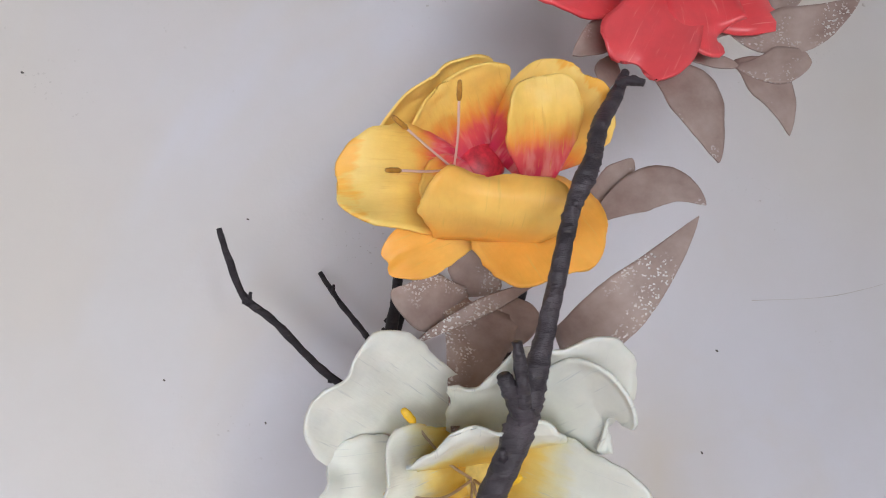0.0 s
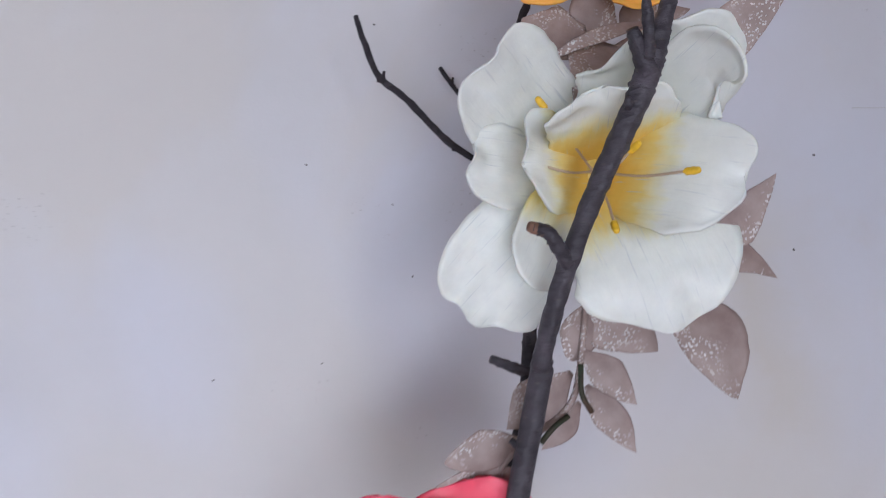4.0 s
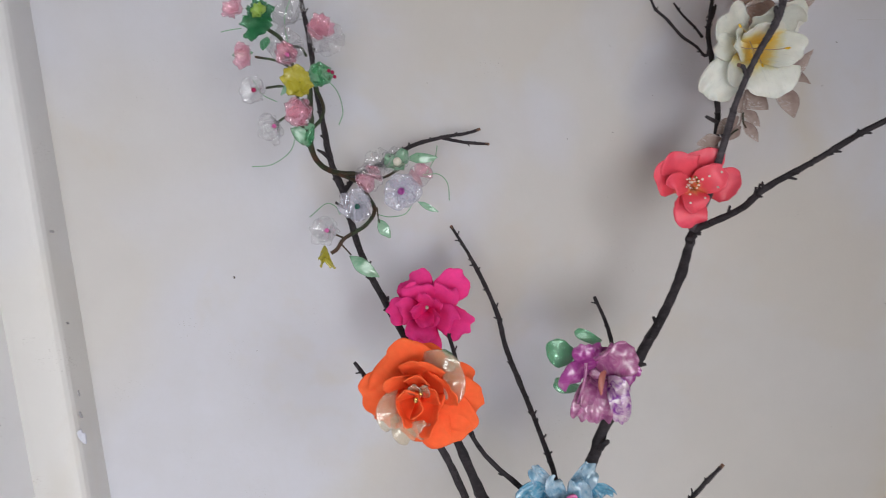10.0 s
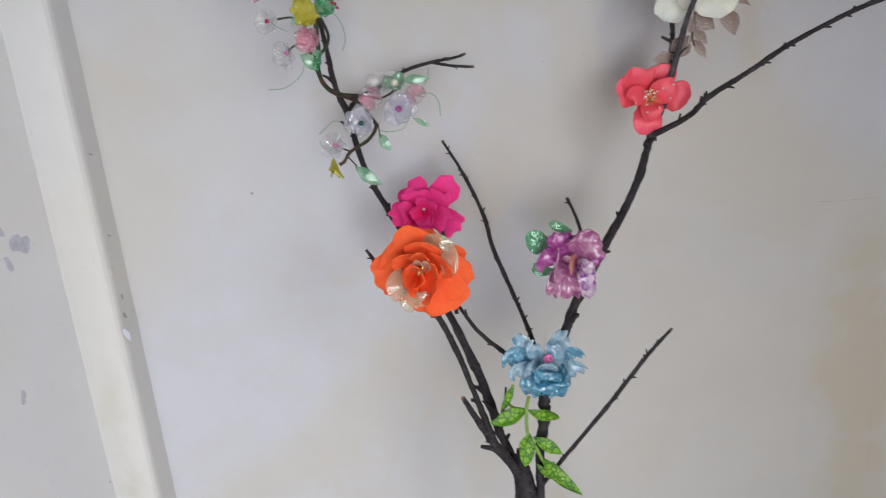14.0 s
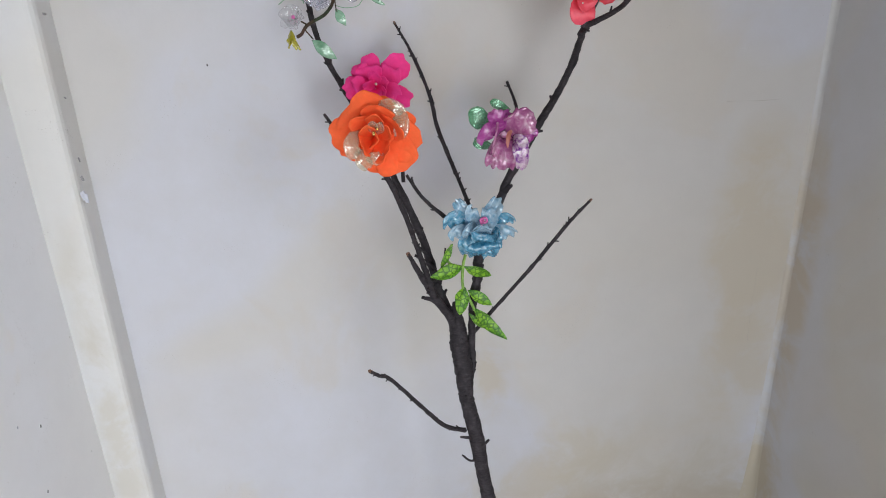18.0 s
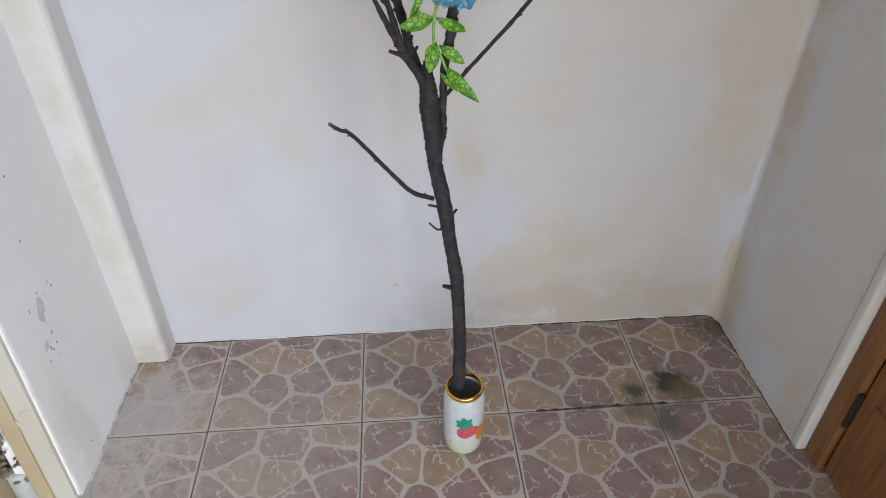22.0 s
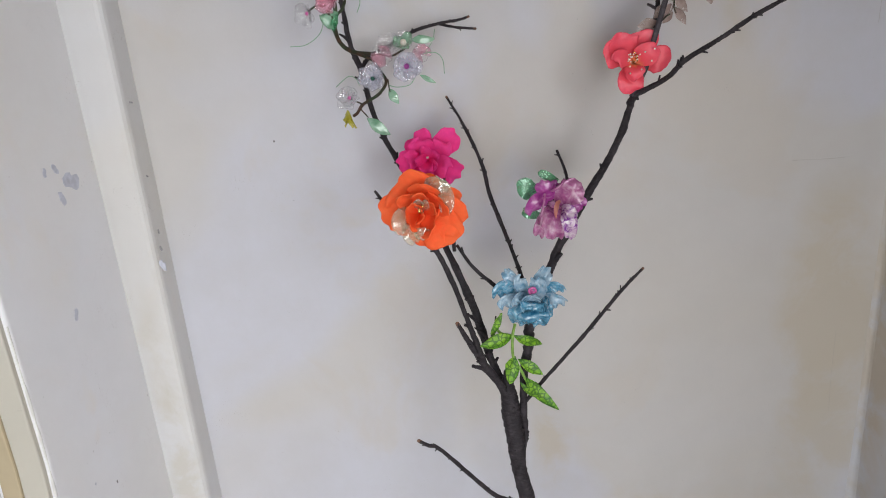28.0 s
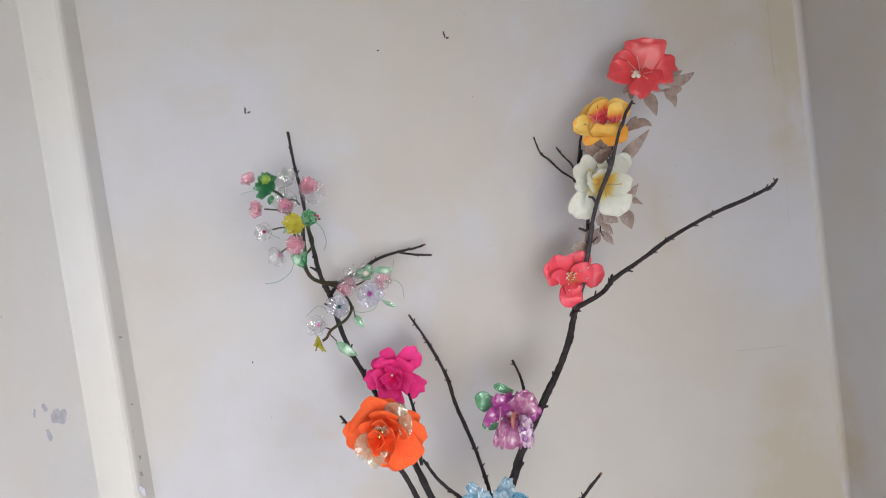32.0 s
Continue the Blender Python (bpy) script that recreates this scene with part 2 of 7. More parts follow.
def tile_material(name, dark, light, veined):
    """One glaze of the crazy-stone tiles: a stone colour with pale squiggly veins, or the plain joints between the stones."""
    m = Mat(name, 0.34, spec=0.45)
    v = m.coord("Object")
    tone = m.ramp(m.noise(v, 17.0, 4, 0.65), [(0.32, dark), (0.68, light)])
    if veined:
        tone = m.mix(m.ramp(m.noise(m.n("NewGeometry").outputs["Position"], 9.0, 5, 0.65), [(0.50, g(0.0)), (0.68, g(0.6))]), tone, (0.41, 0.30, 0.225))
    grain = m.ramp(m.noise(v, 150.0, 4, 0.7), [(0.3, g(0.88)), (0.7, g(1.08))])
    c = m.mix(1.0, tone, grain, "MULTIPLY")
    if veined:
        kink = m.n("VectorMath")
        kink.operation = "MULTIPLY_ADD"
        fine = m.n("TexNoise", Scale=60.0, Detail=2.0)
        m.l(v, fine.inputs["Vector"])
        m.l(fine.outputs["Color"], kink.inputs[0])
        kink.inputs[1].default_value = (0.03, 0.03, 0.0)
        m.l(v, kink.inputs[2])
        crack = m.n("TexVoronoi", Scale=24.0)
        crack.voronoi_dimensions, crack.feature = "2D", "DISTANCE_TO_EDGE"
        m.l(kink.outputs[0], crack.inputs["Vector"])
        vein = m.ramp(crack.outputs["Distance"], [(0.022, g(0.95)), (0.055, g(0.0))])
        some = m.ramp(m.noise(v, 21.0, 2), [(0.46, g(0.0)), (0.54, g(0.9))])
        c = m.mix(m.mix(1.0, vein, some, "MULTIPLY"), c, (0.62, 0.56, 0.515))
    where = m.n("NewGeometry").outputs["Position"]
    dirt = m.ramp(m.noise(where, 3.2, 6, 0.7), [(0.50, g(0.0)), (0.75, g(0.40))])
    c = m.mix(dirt, c, (0.33, 0.30, 0.275))
    for spot, size, col, amount in TILE_STAINS:
        far = m.n("VectorMath")
        far.operation = "DISTANCE"
        m.l(where, far.inputs[0])
        far.inputs[1].default_value = spot
        near = m.n("MapRange")
        m.l(far.outputs["Value"], near.inputs[0])
        near.inputs[1].default_value, near.inputs[2].default_value, near.inputs[3].default_value, near.inputs[4].default_value = 0.0, size, 0.75, 0.0
        lump = m.n("Math")
        lump.operation = "MULTIPLY"
        m.l(near.outputs[0], lump.inputs[0])
        m.l(m.noise(where, 22.0, 6, 0.75), lump.inputs[1])
        c = m.mix(m.ramp(lump.outputs[0], [(0.17, g(0.0)), (0.30, g(amount))]), c, col)
    m.colour(c)
    m.bump(m.noise(v, 120.0, 4, 0.7), 0.0006, 0.4)
    return m.mat


TILE_STAINS = (((0.578, -0.225, 0), 0.062, (0.075, 0.085, 0.055), 1.0), ((0.662, -0.205, 0), 0.095, (0.05, 0.043, 0.03), 1.0), ((0.69, -0.235, 0), 0.09, (0.17, 0.13, 0.06), 0.8), ((0.62, -0.30, 0), 0.10, (0.13, 0.13, 0.095), 0.85), ((0.56, -0.272, 0), 0.06, (0.15, 0.15, 0.10), 0.7), ((0.45, -0.262, 0), 0.045, (0.13, 0.12, 0.09), 0.6), ((0.82, -0.04, 0), 0.13, (0.12, 0.105, 0.085), 0.8), ((-0.20, -0.30, 0), 0.55, (0.50, 0.455, 0.43), 0.35), ((-0.45, -0.20, 0), 0.30, (0.53, 0.495, 0.47), 0.82), ((-0.50, -0.45, 0), 0.40, (0.52, 0.485, 0.46), 0.85))
TILE = tile_material("tile_pale_joint", (0.50, 0.445, 0.40), (0.61, 0.55, 0.50), False)
STONE_M = tile_material("tile_mauve_stone", (0.255, 0.165, 0.155), (0.36, 0.255, 0.235), True)
STONE_T = tile_material("tile_tan_stone", (0.345, 0.24, 0.17), (0.45, 0.335, 0.245), True)
GROUT = simple("dark_dirty_grout", (0.17, 0.145, 0.125), 0.9, vary=0.35, scale=25.0)
CONCRETE = simple("bare_concrete", (0.27, 0.255, 0.24), 0.85, vary=0.35, scale=14.0, bump=0.002)


def wood_material(name, dark, light, scale=6.0):
    m = Mat(name, 0.42, spec=0.4)
    v = m.coord("Object", (9, 9, 0.7))
    a = m.noise(v, scale, 6, 0.65, 0.8)
    c = m.ramp(a, [(0.3, dark), (0.7, light)])
    scr = m.ramp(m.noise(m.coord("Object", (30, 30, 6)), 4.0, 4, 0.6), [(0.70, g(0.0)), (0.74, g(0.6))])
    m.colour(m.mix(scr, c, tuple(min(1, 2.2 * x) for x in light)))
    m.bump(a, 0.0008, 0.4)
    return m.mat


WOOD = wood_material("varnished_door_wood", (0.125, 0.048, 0.016), (0.26, 0.118, 0.042))

# ---------------------------------------------------------------- building helpers


def mesh_from(bm, name, mat, smooth=True):
    me = bpy.data.meshes.new(name)
    bm.to_mesh(me)
    bm.free()
    me.materials.append(mat)
    if smooth:
        me.polygons.foreach_set("use_smooth", [True] * len(me.polygons))
    return me


def part(name, bm, material, parent, label="", smooth=True, m=None):
    ob = new(name, mesh_from(bm, name, material, smooth))
    ob.parent = parent
    if m is not None:
        ob.matrix_basis = m
    return tagged(ob, label)


def thing(name, m, label, category, group="", kind=""):
    ob = new(name)
    ob.empty_display_size = 0.03
    ob.matrix_world = m
    return tagged(ob, label, category, group, kind)


def box(lo, hi, bevel=0.0, seg=2):
    bm = bmesh.new()
    bmesh.ops.create_cube(bm, size=1.0)
    for v in bm.verts:
        v.co = Vector([lo[k] + (v.co[k] + 0.5) * (hi[k] - lo[k]) for k in range(3)])
    if bevel:
        bmesh.ops.bevel(bm, geom=bm.edges[:], offset=bevel, segments=seg, affect="EDGES", profile=0.6)
    return bm


def structure(name, lo, hi, mat, label, bevel=0.004, category="wall"):
    ob = new(name, mesh_from(box(lo, hi, bevel, 5), name, mat, False))
    return tagged(ob, label, category, kind="structure")


def lathe(rings, seg=40, cap_bottom=True, cap_top=False):
    bm = bmesh.new()
    loops = [[bm.verts.new((r * math.cos(2 * math.pi * k / seg), r * math.sin(2 * math.pi * k / seg), z)) for k in range(seg)] for r, z in rings]
    for a, b in zip(loops, loops[1:]):
        for k in range(seg):
            bm.faces.new((a[k], a[(k + 1) % seg], b[(k + 1) % seg], b[k]))
    if cap_bottom:
        bm.faces.new(loops[0][::-1])
    if cap_top:
        bm.faces.new(loops[-1])
    return bm


def smooth_path(pts, steps):
    """Catmull-Rom through points of any width."""
    pts = [np.array(p, float) for p in pts]
    if len(pts) == 2:
        pts = [pts[0], (pts[0] + pts[1]) / 2, pts[1]]
    ext = [2 * pts[0] - pts[1], *pts, 2 * pts[-1] - pts[-2]]
    out = []
    for a, b, c, d in zip(ext, ext[1:], ext[2:], ext[3:]):
        for k in range(steps):
            u = k / steps
            out.append(0.5 * (2 * b + (c - a) * u + (2 * a - 5 * b + 4 * c - d) * u * u + (3 * b - a - 3 * c + d) * u ** 3))
    out.append(pts[-1])
    return out


def tube(rows, seg=10, steps=5, rough=0.0, seed=0):
    """A limb along rows of x, y, z, radius, with an uneven surface and closed ends."""
    path = smooth_path(rows, steps)
    bm = bmesh.new()
    side = None
    loops = []
    n = len(path)
    for i, p in enumerate(path):
        q = Vector(path[min(i + 1, n - 1)][:3]) - Vector(path[max(i - 1, 0)][:3])
        q.normalize()
        if side is None:
            side = q.orthogonal().normalized()
        side = (side - q * side.dot(q)).normalized()
        other = q.cross(side)
        r = max(p[3], 0.0001)
        ring = 1.0 + rough * 0.5 * noise.noise(Vector((i * 0.55, seed * 7.1, 0.3)))
        loop = []
        for k in range(seg):
            a = 2 * math.pi * k / seg
            w = r * ring * (1.0 + rough * noise.noise(Vector((math.cos(a) * 1.3 + seed, math.sin(a) * 1.3, i * 0.8))))
            loop.append(bm.verts.new(Vector(p[:3]) + side * (w * math.cos(a)) + other * (w * math.sin(a))))
        loops.append(loop)
    for a, b in zip(loops, loops[1:]):
        for k in range(seg):
            bm.faces.new((a[k], a[(k + 1) % seg], b[(k + 1) % seg], b[k]))
    bm.faces.new(loops[0][::-1])
    bm.faces.new(loops[-1])
    return bm



TAN = plaster("tan_frame_paint", (0.44, 0.345, 0.225), (0.385, 0.285, 0.17), (0.47, 0.39, 0.265), 5.0)
PIPE = simple("white_pipe_plastic", (0.46, 0.46, 0.445), 0.35, vary=0.06, scale=20)
IRON = simple("dark_iron", (0.06, 0.05, 0.05), 0.5, 0.8)
FLAKE = simple("lilac_grey_undercoat", (0.57, 0.58, 0.66), 0.7, vary=0.15, scale=90)
CRACK = simple("hairline_crack", (0.43, 0.40, 0.375), 0.9)
GREYCHIP = simple("grey_chip", (0.30, 0.29, 0.30), 0.8)
SPECK = simple("dark_speck", (0.08, 0.068, 0.06), 0.8)

# ---------------------------------------------------------------- the room
RX, LX = 0.848, -0.505


def lean(ob, behind=-10.0):
    """The worn end of the side wall leans out toward the room at its foot, and all that is fixed to it."""
    bm = bmesh.new()
    bm.from_mesh(ob.data)
    shift = ob.matrix_basis.translation + (ob.parent.matrix_basis.translation if ob.parent else Vector())
    for k in range(11):
        bmesh.ops.bisect_plane(bm, geom=bm.verts[:] + bm.edges[:] + bm.faces[:], plane_co=(0, 0, 0.15 + 0.055 * k), plane_no=(0, 0, 1))
    for v in bm.verts:
        if v.co.y + shift.y < behind or behind < -5:
            v.co.y -= 0.05 - 0.045 * min(1.0, (v.co.z + shift.z) / 0.7) + 0.0015 * noise.noise(Vector((v.co.z * 30, 2.0, 0.0)))
    bm.to_mesh(ob.data)
    bm.free()


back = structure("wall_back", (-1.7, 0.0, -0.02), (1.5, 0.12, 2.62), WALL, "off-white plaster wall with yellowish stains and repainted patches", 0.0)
pilaster = structure("pilaster_left", (-0.58, -0.058, -0.06), (-0.437, 0.07, 2.68), PILASTER, "cream-white painted pilaster with chipped edge", 0.018, "pilaster")
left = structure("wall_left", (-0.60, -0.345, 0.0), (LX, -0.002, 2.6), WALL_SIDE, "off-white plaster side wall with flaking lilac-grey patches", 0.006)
lean(left, -0.30)
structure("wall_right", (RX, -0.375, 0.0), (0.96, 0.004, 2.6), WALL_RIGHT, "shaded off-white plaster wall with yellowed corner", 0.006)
# plaster fillet that rounds off the back corner, wide at the floor and thin above
bm = bmesh.new()
rings = []
for k in range(30):
    z = 2.6 * (k / 29) ** 2.2
    r = 0.009 + 0.026 * math.exp(-z / 0.14) + 0.0015 * noise.noise(Vector((0, 0, z * 14)))
    arc = [(RX - r + r * math.sin(a), -r + r * math.cos(a)) for a in [math.pi / 2 * q / 8 for q in range(9)]]
    arc = [(RX - r - 0.004, 0.003)] + [(x - 0.0004, y - 0.0004) for x, y in arc] + [(RX + 0.004, -r - 0.003), (RX + 0.004, 0.003)]
    rings.append([bm.verts.new((x, y, z)) for x, y in arc])
for a, b in zip(rings, rings[1:]):
    for k in range(len(a)):
        bm.faces.new((a[k], a[(k + 1) % len(a)], b[(k + 1) % len(a)], b[k]))
bm.faces.new(rings[0][::-1])
bm.faces.new(rings[-1])
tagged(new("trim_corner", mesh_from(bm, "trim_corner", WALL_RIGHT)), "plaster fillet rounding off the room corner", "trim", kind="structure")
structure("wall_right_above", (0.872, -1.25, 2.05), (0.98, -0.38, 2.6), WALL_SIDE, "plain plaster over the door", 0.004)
# Unseen edges of the inferred doorway, sized to steer its light.
structure("wall_right_pier", (RX, -1.29, 0.0), (0.96, -1.25, 2.6), WALL_SIDE, "unseen plain plaster pier, narrow to admit more side light", 0.004)
structure("wall_right_lintel", (RX, -2.5, 2.05), (0.96, -1.29, 2.6), WALL_SIDE, "unseen plain plaster over the inferred open doorway", 0.004)
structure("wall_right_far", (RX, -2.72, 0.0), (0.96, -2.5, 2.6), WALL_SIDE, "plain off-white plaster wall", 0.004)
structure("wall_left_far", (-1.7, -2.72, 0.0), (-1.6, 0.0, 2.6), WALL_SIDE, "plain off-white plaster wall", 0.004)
structure("wall_rear", (-1.7, -2.72, 0.0), (-1.32, -2.6, 2.6), WALL, "plain off-white plaster wall", 0.004)
# Unseen: hangs low so the upper wall gets less of the rear lamp.
structure("wall_rear_lintel", (-1.32, -2.72, 1.30), (0.97, -2.6, 2.6), WALL, "unseen plain plaster, set low to keep rear light off the upper wall", 0.004)
# Never in view; lowered to darken the top of the back wall.
structure("ceiling", (-1.75, -2.75, 2.34), (1.5, 0.12, 2.7), CEILING, "unseen ceiling, low and dark to dim the upper wall", 0.0, "ceiling")
floor = structure("floor", (-1.75, -2.75, -0.10), (1.5, 0.12, -0.0016), GROUT, "mauve and beige crazy-stone patterned ceramic tile floor", 0.0, "floor")
structure("threshold", (-1.6, -1.6, -0.02), (-0.512, -0.30, -0.0005), CONCRETE, "rough bare grey concrete threshold", 0.002, "threshold")
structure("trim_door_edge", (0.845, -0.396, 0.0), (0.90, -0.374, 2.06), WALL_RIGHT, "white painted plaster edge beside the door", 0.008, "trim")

# wooden door in the right-hand wall
door = thing("door_1", pose(0.862, -0.398, 0.0), "closed brown varnished wooden door with scuffs and iron hinge", "door", kind="structure")
part("door_frame", box((0.0, -0.042, 0.0), (0.09, 0.0, 2.04), 0.003), WOOD, door, smooth=False)
part("door_panel", box((0.012, -0.83, 0.006), (0.052, -0.046, 2.03), 0.003), WOOD, door, smooth=False)
part("door_rail", box((0.007, -0.80, 0.02), (0.013, -0.075, 0.22), 0.002), WOOD, door, smooth=False)
part("hinge", box((0.000, -0.0475, 0.13), (0.0115, -0.0415, 0.215), 0.0015), IRON, door, "dark iron hinge", smooth=False)

# the doorway beside the left-hand wall: painted return, tan frame, pipe
lean(structure("wall_left_return", (-0.546, -0.353, 0.0), (-0.511, -0.340, 2.6), CREAM, "cream painted return of the side wall, cracked", 0.003))
frame_l = thing("door_frame_left", pose(-0.546, -0.352, 0.0), "tan painted wooden door frame at the concrete threshold", "door frame", kind="structure")
part("jamb", box((-0.027, -0.004, 0.0), (0.0, 0.05, 2.1), 0.003), TAN, frame_l, smooth=False)
part("jamb", box((-0.20, -0.03, 0.0), (-0.076, 0.05, 2.1), 0.004), TAN, frame_l, smooth=False)
part("backing", box((-0.20, 0.05, 0.0), (0.0, 0.08, 2.1), 0.002), TAN, frame_l, smooth=False)
pipe = thing("drain_pipe", pose(-0.599, -0.33, 0.0), "white plastic pipe running up inside the door frame", "pipe")
part("tube", lathe([(0.020, 0.17), (0.021, 0.175), (0.021, 2.2)], 24), PIPE, pipe)
part("socket", lathe([(0.021, 0.0), (0.024, 0.002), (0.024, 0.075), (0.021, 0.078)], 24, True, True), PIPE, pipe)
for ob in list(frame_l.children) + list(pipe.children):
    lean(ob)
RUBBLE = simple("broken_mortar", (0.17, 0.14, 0.115), 0.9, vary=0.5, scale=30, bump=0.003)
rng = random.Random(5)
rubble = thing("rubble", pose(-0.599, -0.385, 0.0), "broken mortar crumbs round the pipe foot", "rubble", kind="stuff")
bm = bmesh.new()
for n in range(60):
    r = rng.uniform(0.004, 0.013)
    m = pose(rng.uniform(-0.022, 0.022), rng.uniform(-0.014, 0.025), rng.uniform(0.06, 0.19), rng.uniform(0, 360), rng.uniform(0, 360), 0) @ Matrix.Diagonal((1, rng.uniform(0.5, 0.9), rng.uniform(0.4, 0.8), 1))
    bmesh.ops.create_icosphere(bm, subdivisions=1, radius=r, matrix=m)
part("crumbs", bm, RUBBLE, rubble, smooth=False)

# cracks, flakes and specks on the walls


def crack(parent, pts, r=0.0004):
    part("crack", tube([(*p, r * random.Random(k).uniform(0.5, 1.2)) for k, p in enumerate(pts)], 5, 4, 0.5, 3), CRACK, parent, "thin grey hairline crack")


def flake(parent, centre, axis, w, h, mat, seed, lean=0.0):
    """A flat irregular patch just proud of a wall; axis: the wall's normal."""
    rg = random.Random(seed)
    bm = bmesh.new()
    n = 18
    out = []
    for k in range(n):
        a = 2 * math.pi * k / n
        rr = 1 + 0.35 * math.sin(2 * a + seed) + rg.uniform(-0.22, 0.22)
        u, z = w / 2 * rr * math.cos(a) + lean * h * math.sin(a), h / 2 * rr * math.sin(a)
        d = Vector((0, u, z)) if axis == "x" else Vector((u, 0, z))
        out.append((Vector(centre) + d, Vector((1, 0, 0)) if axis == "x" else Vector((0, -1, 0))))
    topv = [bm.verts.new(p + nrm * 0.0008) for p, nrm in out]
    botv = [bm.verts.new(p - nrm * 0.001) for p, nrm in out]
    bm.faces.new(topv)
    for k in range(n):
        bm.faces.new((topv[k], topv[(k + 1) % n], botv[(k + 1) % n], botv[k]))
    bmesh.ops.recalc_face_normals(bm, faces=bm.faces[:])
    part("paint_flake", bm, mat, parent, smooth=False)


crack(back, [(0.671, 0.000, 0.981), (0.703, 0.000, 0.980), (0.732, 0.000, 0.979), (0.766, 0.000, 0.980)])
crack(back, [(0.794, 0.000, 1.605), (0.793, 0.000, 1.567), (0.792, 0.000, 1.517), (0.795, 0.000, 1.455)], 0.0005)
crack(back, [(0.792, 0.000, 1.374), (0.794, 0.000, 1.312), (0.791, 0.000, 1.198)], 0.0002)
crack(back, [(0.779, 0.000, 0.649), (0.779, 0.000, 0.566), (0.782, 0.000, 0.481)], 0.0002)
crack(back, [(0.623, 0.000, 1.361), (0.656, 0.000, 1.359), (0.678, 0.000, 1.359), (0.698, 0.000, 1.361), (0.712, 0.000, 1.363)], 0.00016)
crack(left, [(-0.546, -0.3770, 0.405), (-0.538, -0.3775, 0.399), (-0.526, -0.3775, 0.400), (-0.512, -0.3776, 0.396)], 0.0009)
crack(left, [(-0.546, -0.3900, 0.203), (-0.538, -0.3888, 0.226), (-0.528, -0.3880, 0.236), (-0.513, -0.3878, 0.239)], 0.0007)
crack(left, [(-0.546, -0.3638, 0.612), (-0.53, -0.3638, 0.615), (-0.513, -0.3638, 0.611)], 0.0008)
for n, (place, w, h) in enumerate([((-0.541, -0.3773, 0.401), 0.010, 0.014), ((-0.542, -0.3897, 0.207), 0.012, 0.018), ((-0.516, -0.3952, 0.12), 0.010, 0.030), ((-0.515, -0.3923, 0.165), 0.005, 0.02)]):
    flake(left, place, "y", w, h, CREAM if n else GREYCHIP, n + 90)
for n, (place, w, h) in enumerate([((-0.505, -0.273, 0.353), 0.022, 0.042), ((-0.505, -0.300, 0.294), 0.012, 0.018), ((-0.505, -0.135, 1.061), 0.030, 0.032), ((-0.505, -0.167, 1.041), 0.012, 0.022), ((-0.505, -0.167, 1.085), 0.014, 0.012), ((-0.505, -0.194, 1.084), 0.010, 0.010), ((-0.505, -0.206, 0.868), 0.010, 0.016)]):
    flake(left, place, "x", w, h, FLAKE, n)
CHIPS = [(-0.228, 0.375), (-0.221, 0.362), (-0.264, 0.381), (-0.245, 0.363), (-0.300, 0.372), (-0.273, 0.301), (-0.287, 0.295), (-0.272, 0.277), (-0.287, 0.275), (-0.280, 0.257), (-0.306, 0.265),
         (-0.245, 0.472), (-0.267, 0.608), (-0.214, 0.572), (-0.306, 0.051), (-0.276, 0.325), (-0.292, 0.283)]
rng = random.Random(77)
for n, (y, z) in enumerate(CHIPS):
    flake(left, (LX, y, z), "x", rng.uniform(0.0016, 0.004), rng.uniform(0.003, 0.008), GREYCHIP if n % 3 else FLAKE, n + 20)
# worn white paint along the wall's front edge
WORN = simple("worn_white_paint", (0.70, 0.69, 0.67), 0.8, vary=0.08, scale=60, bump=0.001)
rng = random.Random(41)
rows = []
for k in range(46):
    z = 0.012 + 0.02 * k
    rows.append((LX - 0.002, -0.3940 + 0.045 * min(1.0, z / 0.7), z, rng.uniform(0.0006, 0.0022)))
part("worn_edge", tube(rows, 7, 2, 0.5, 3), WORN, left, "worn white edge of the plaster")


def caulk(parent, a, b, r, seed):
    """A ragged bead of pale filler along the foot of a wall."""
    n = 40
    rg = random.Random(seed)
    a, b = Vector(a), Vector(b)
    part("filler_bead", tube([(*(a + (b - a) * (k / n)), r * rg.uniform(0.3, 1.5)) for k in range(n + 1)], 6, 2, 0.5, seed), WORN, parent, "ragged white filler at the floor")


for n, (place, w, h) in enumerate([((-0.428, -0.058, 0.891), 0.008, 0.022), ((-0.425, -0.058, 0.921), 0.004, 0.008), ((-0.423, -0.058, 0.951), 0.003, 0.006)]):
    flake(pilaster, place, "y", w, h, FLAKE if n == 0 else GREYCHIP, n + 40)
for n, (place, w, h) in enumerate([((-0.423, -0.058, 1.167), 0.004, 0.004), ((-0.422, -0.058, 1.047), 0.003, 0.003)]):
    flake(pilaster, place, "y", w, h, GREYCHIP, n + 46)
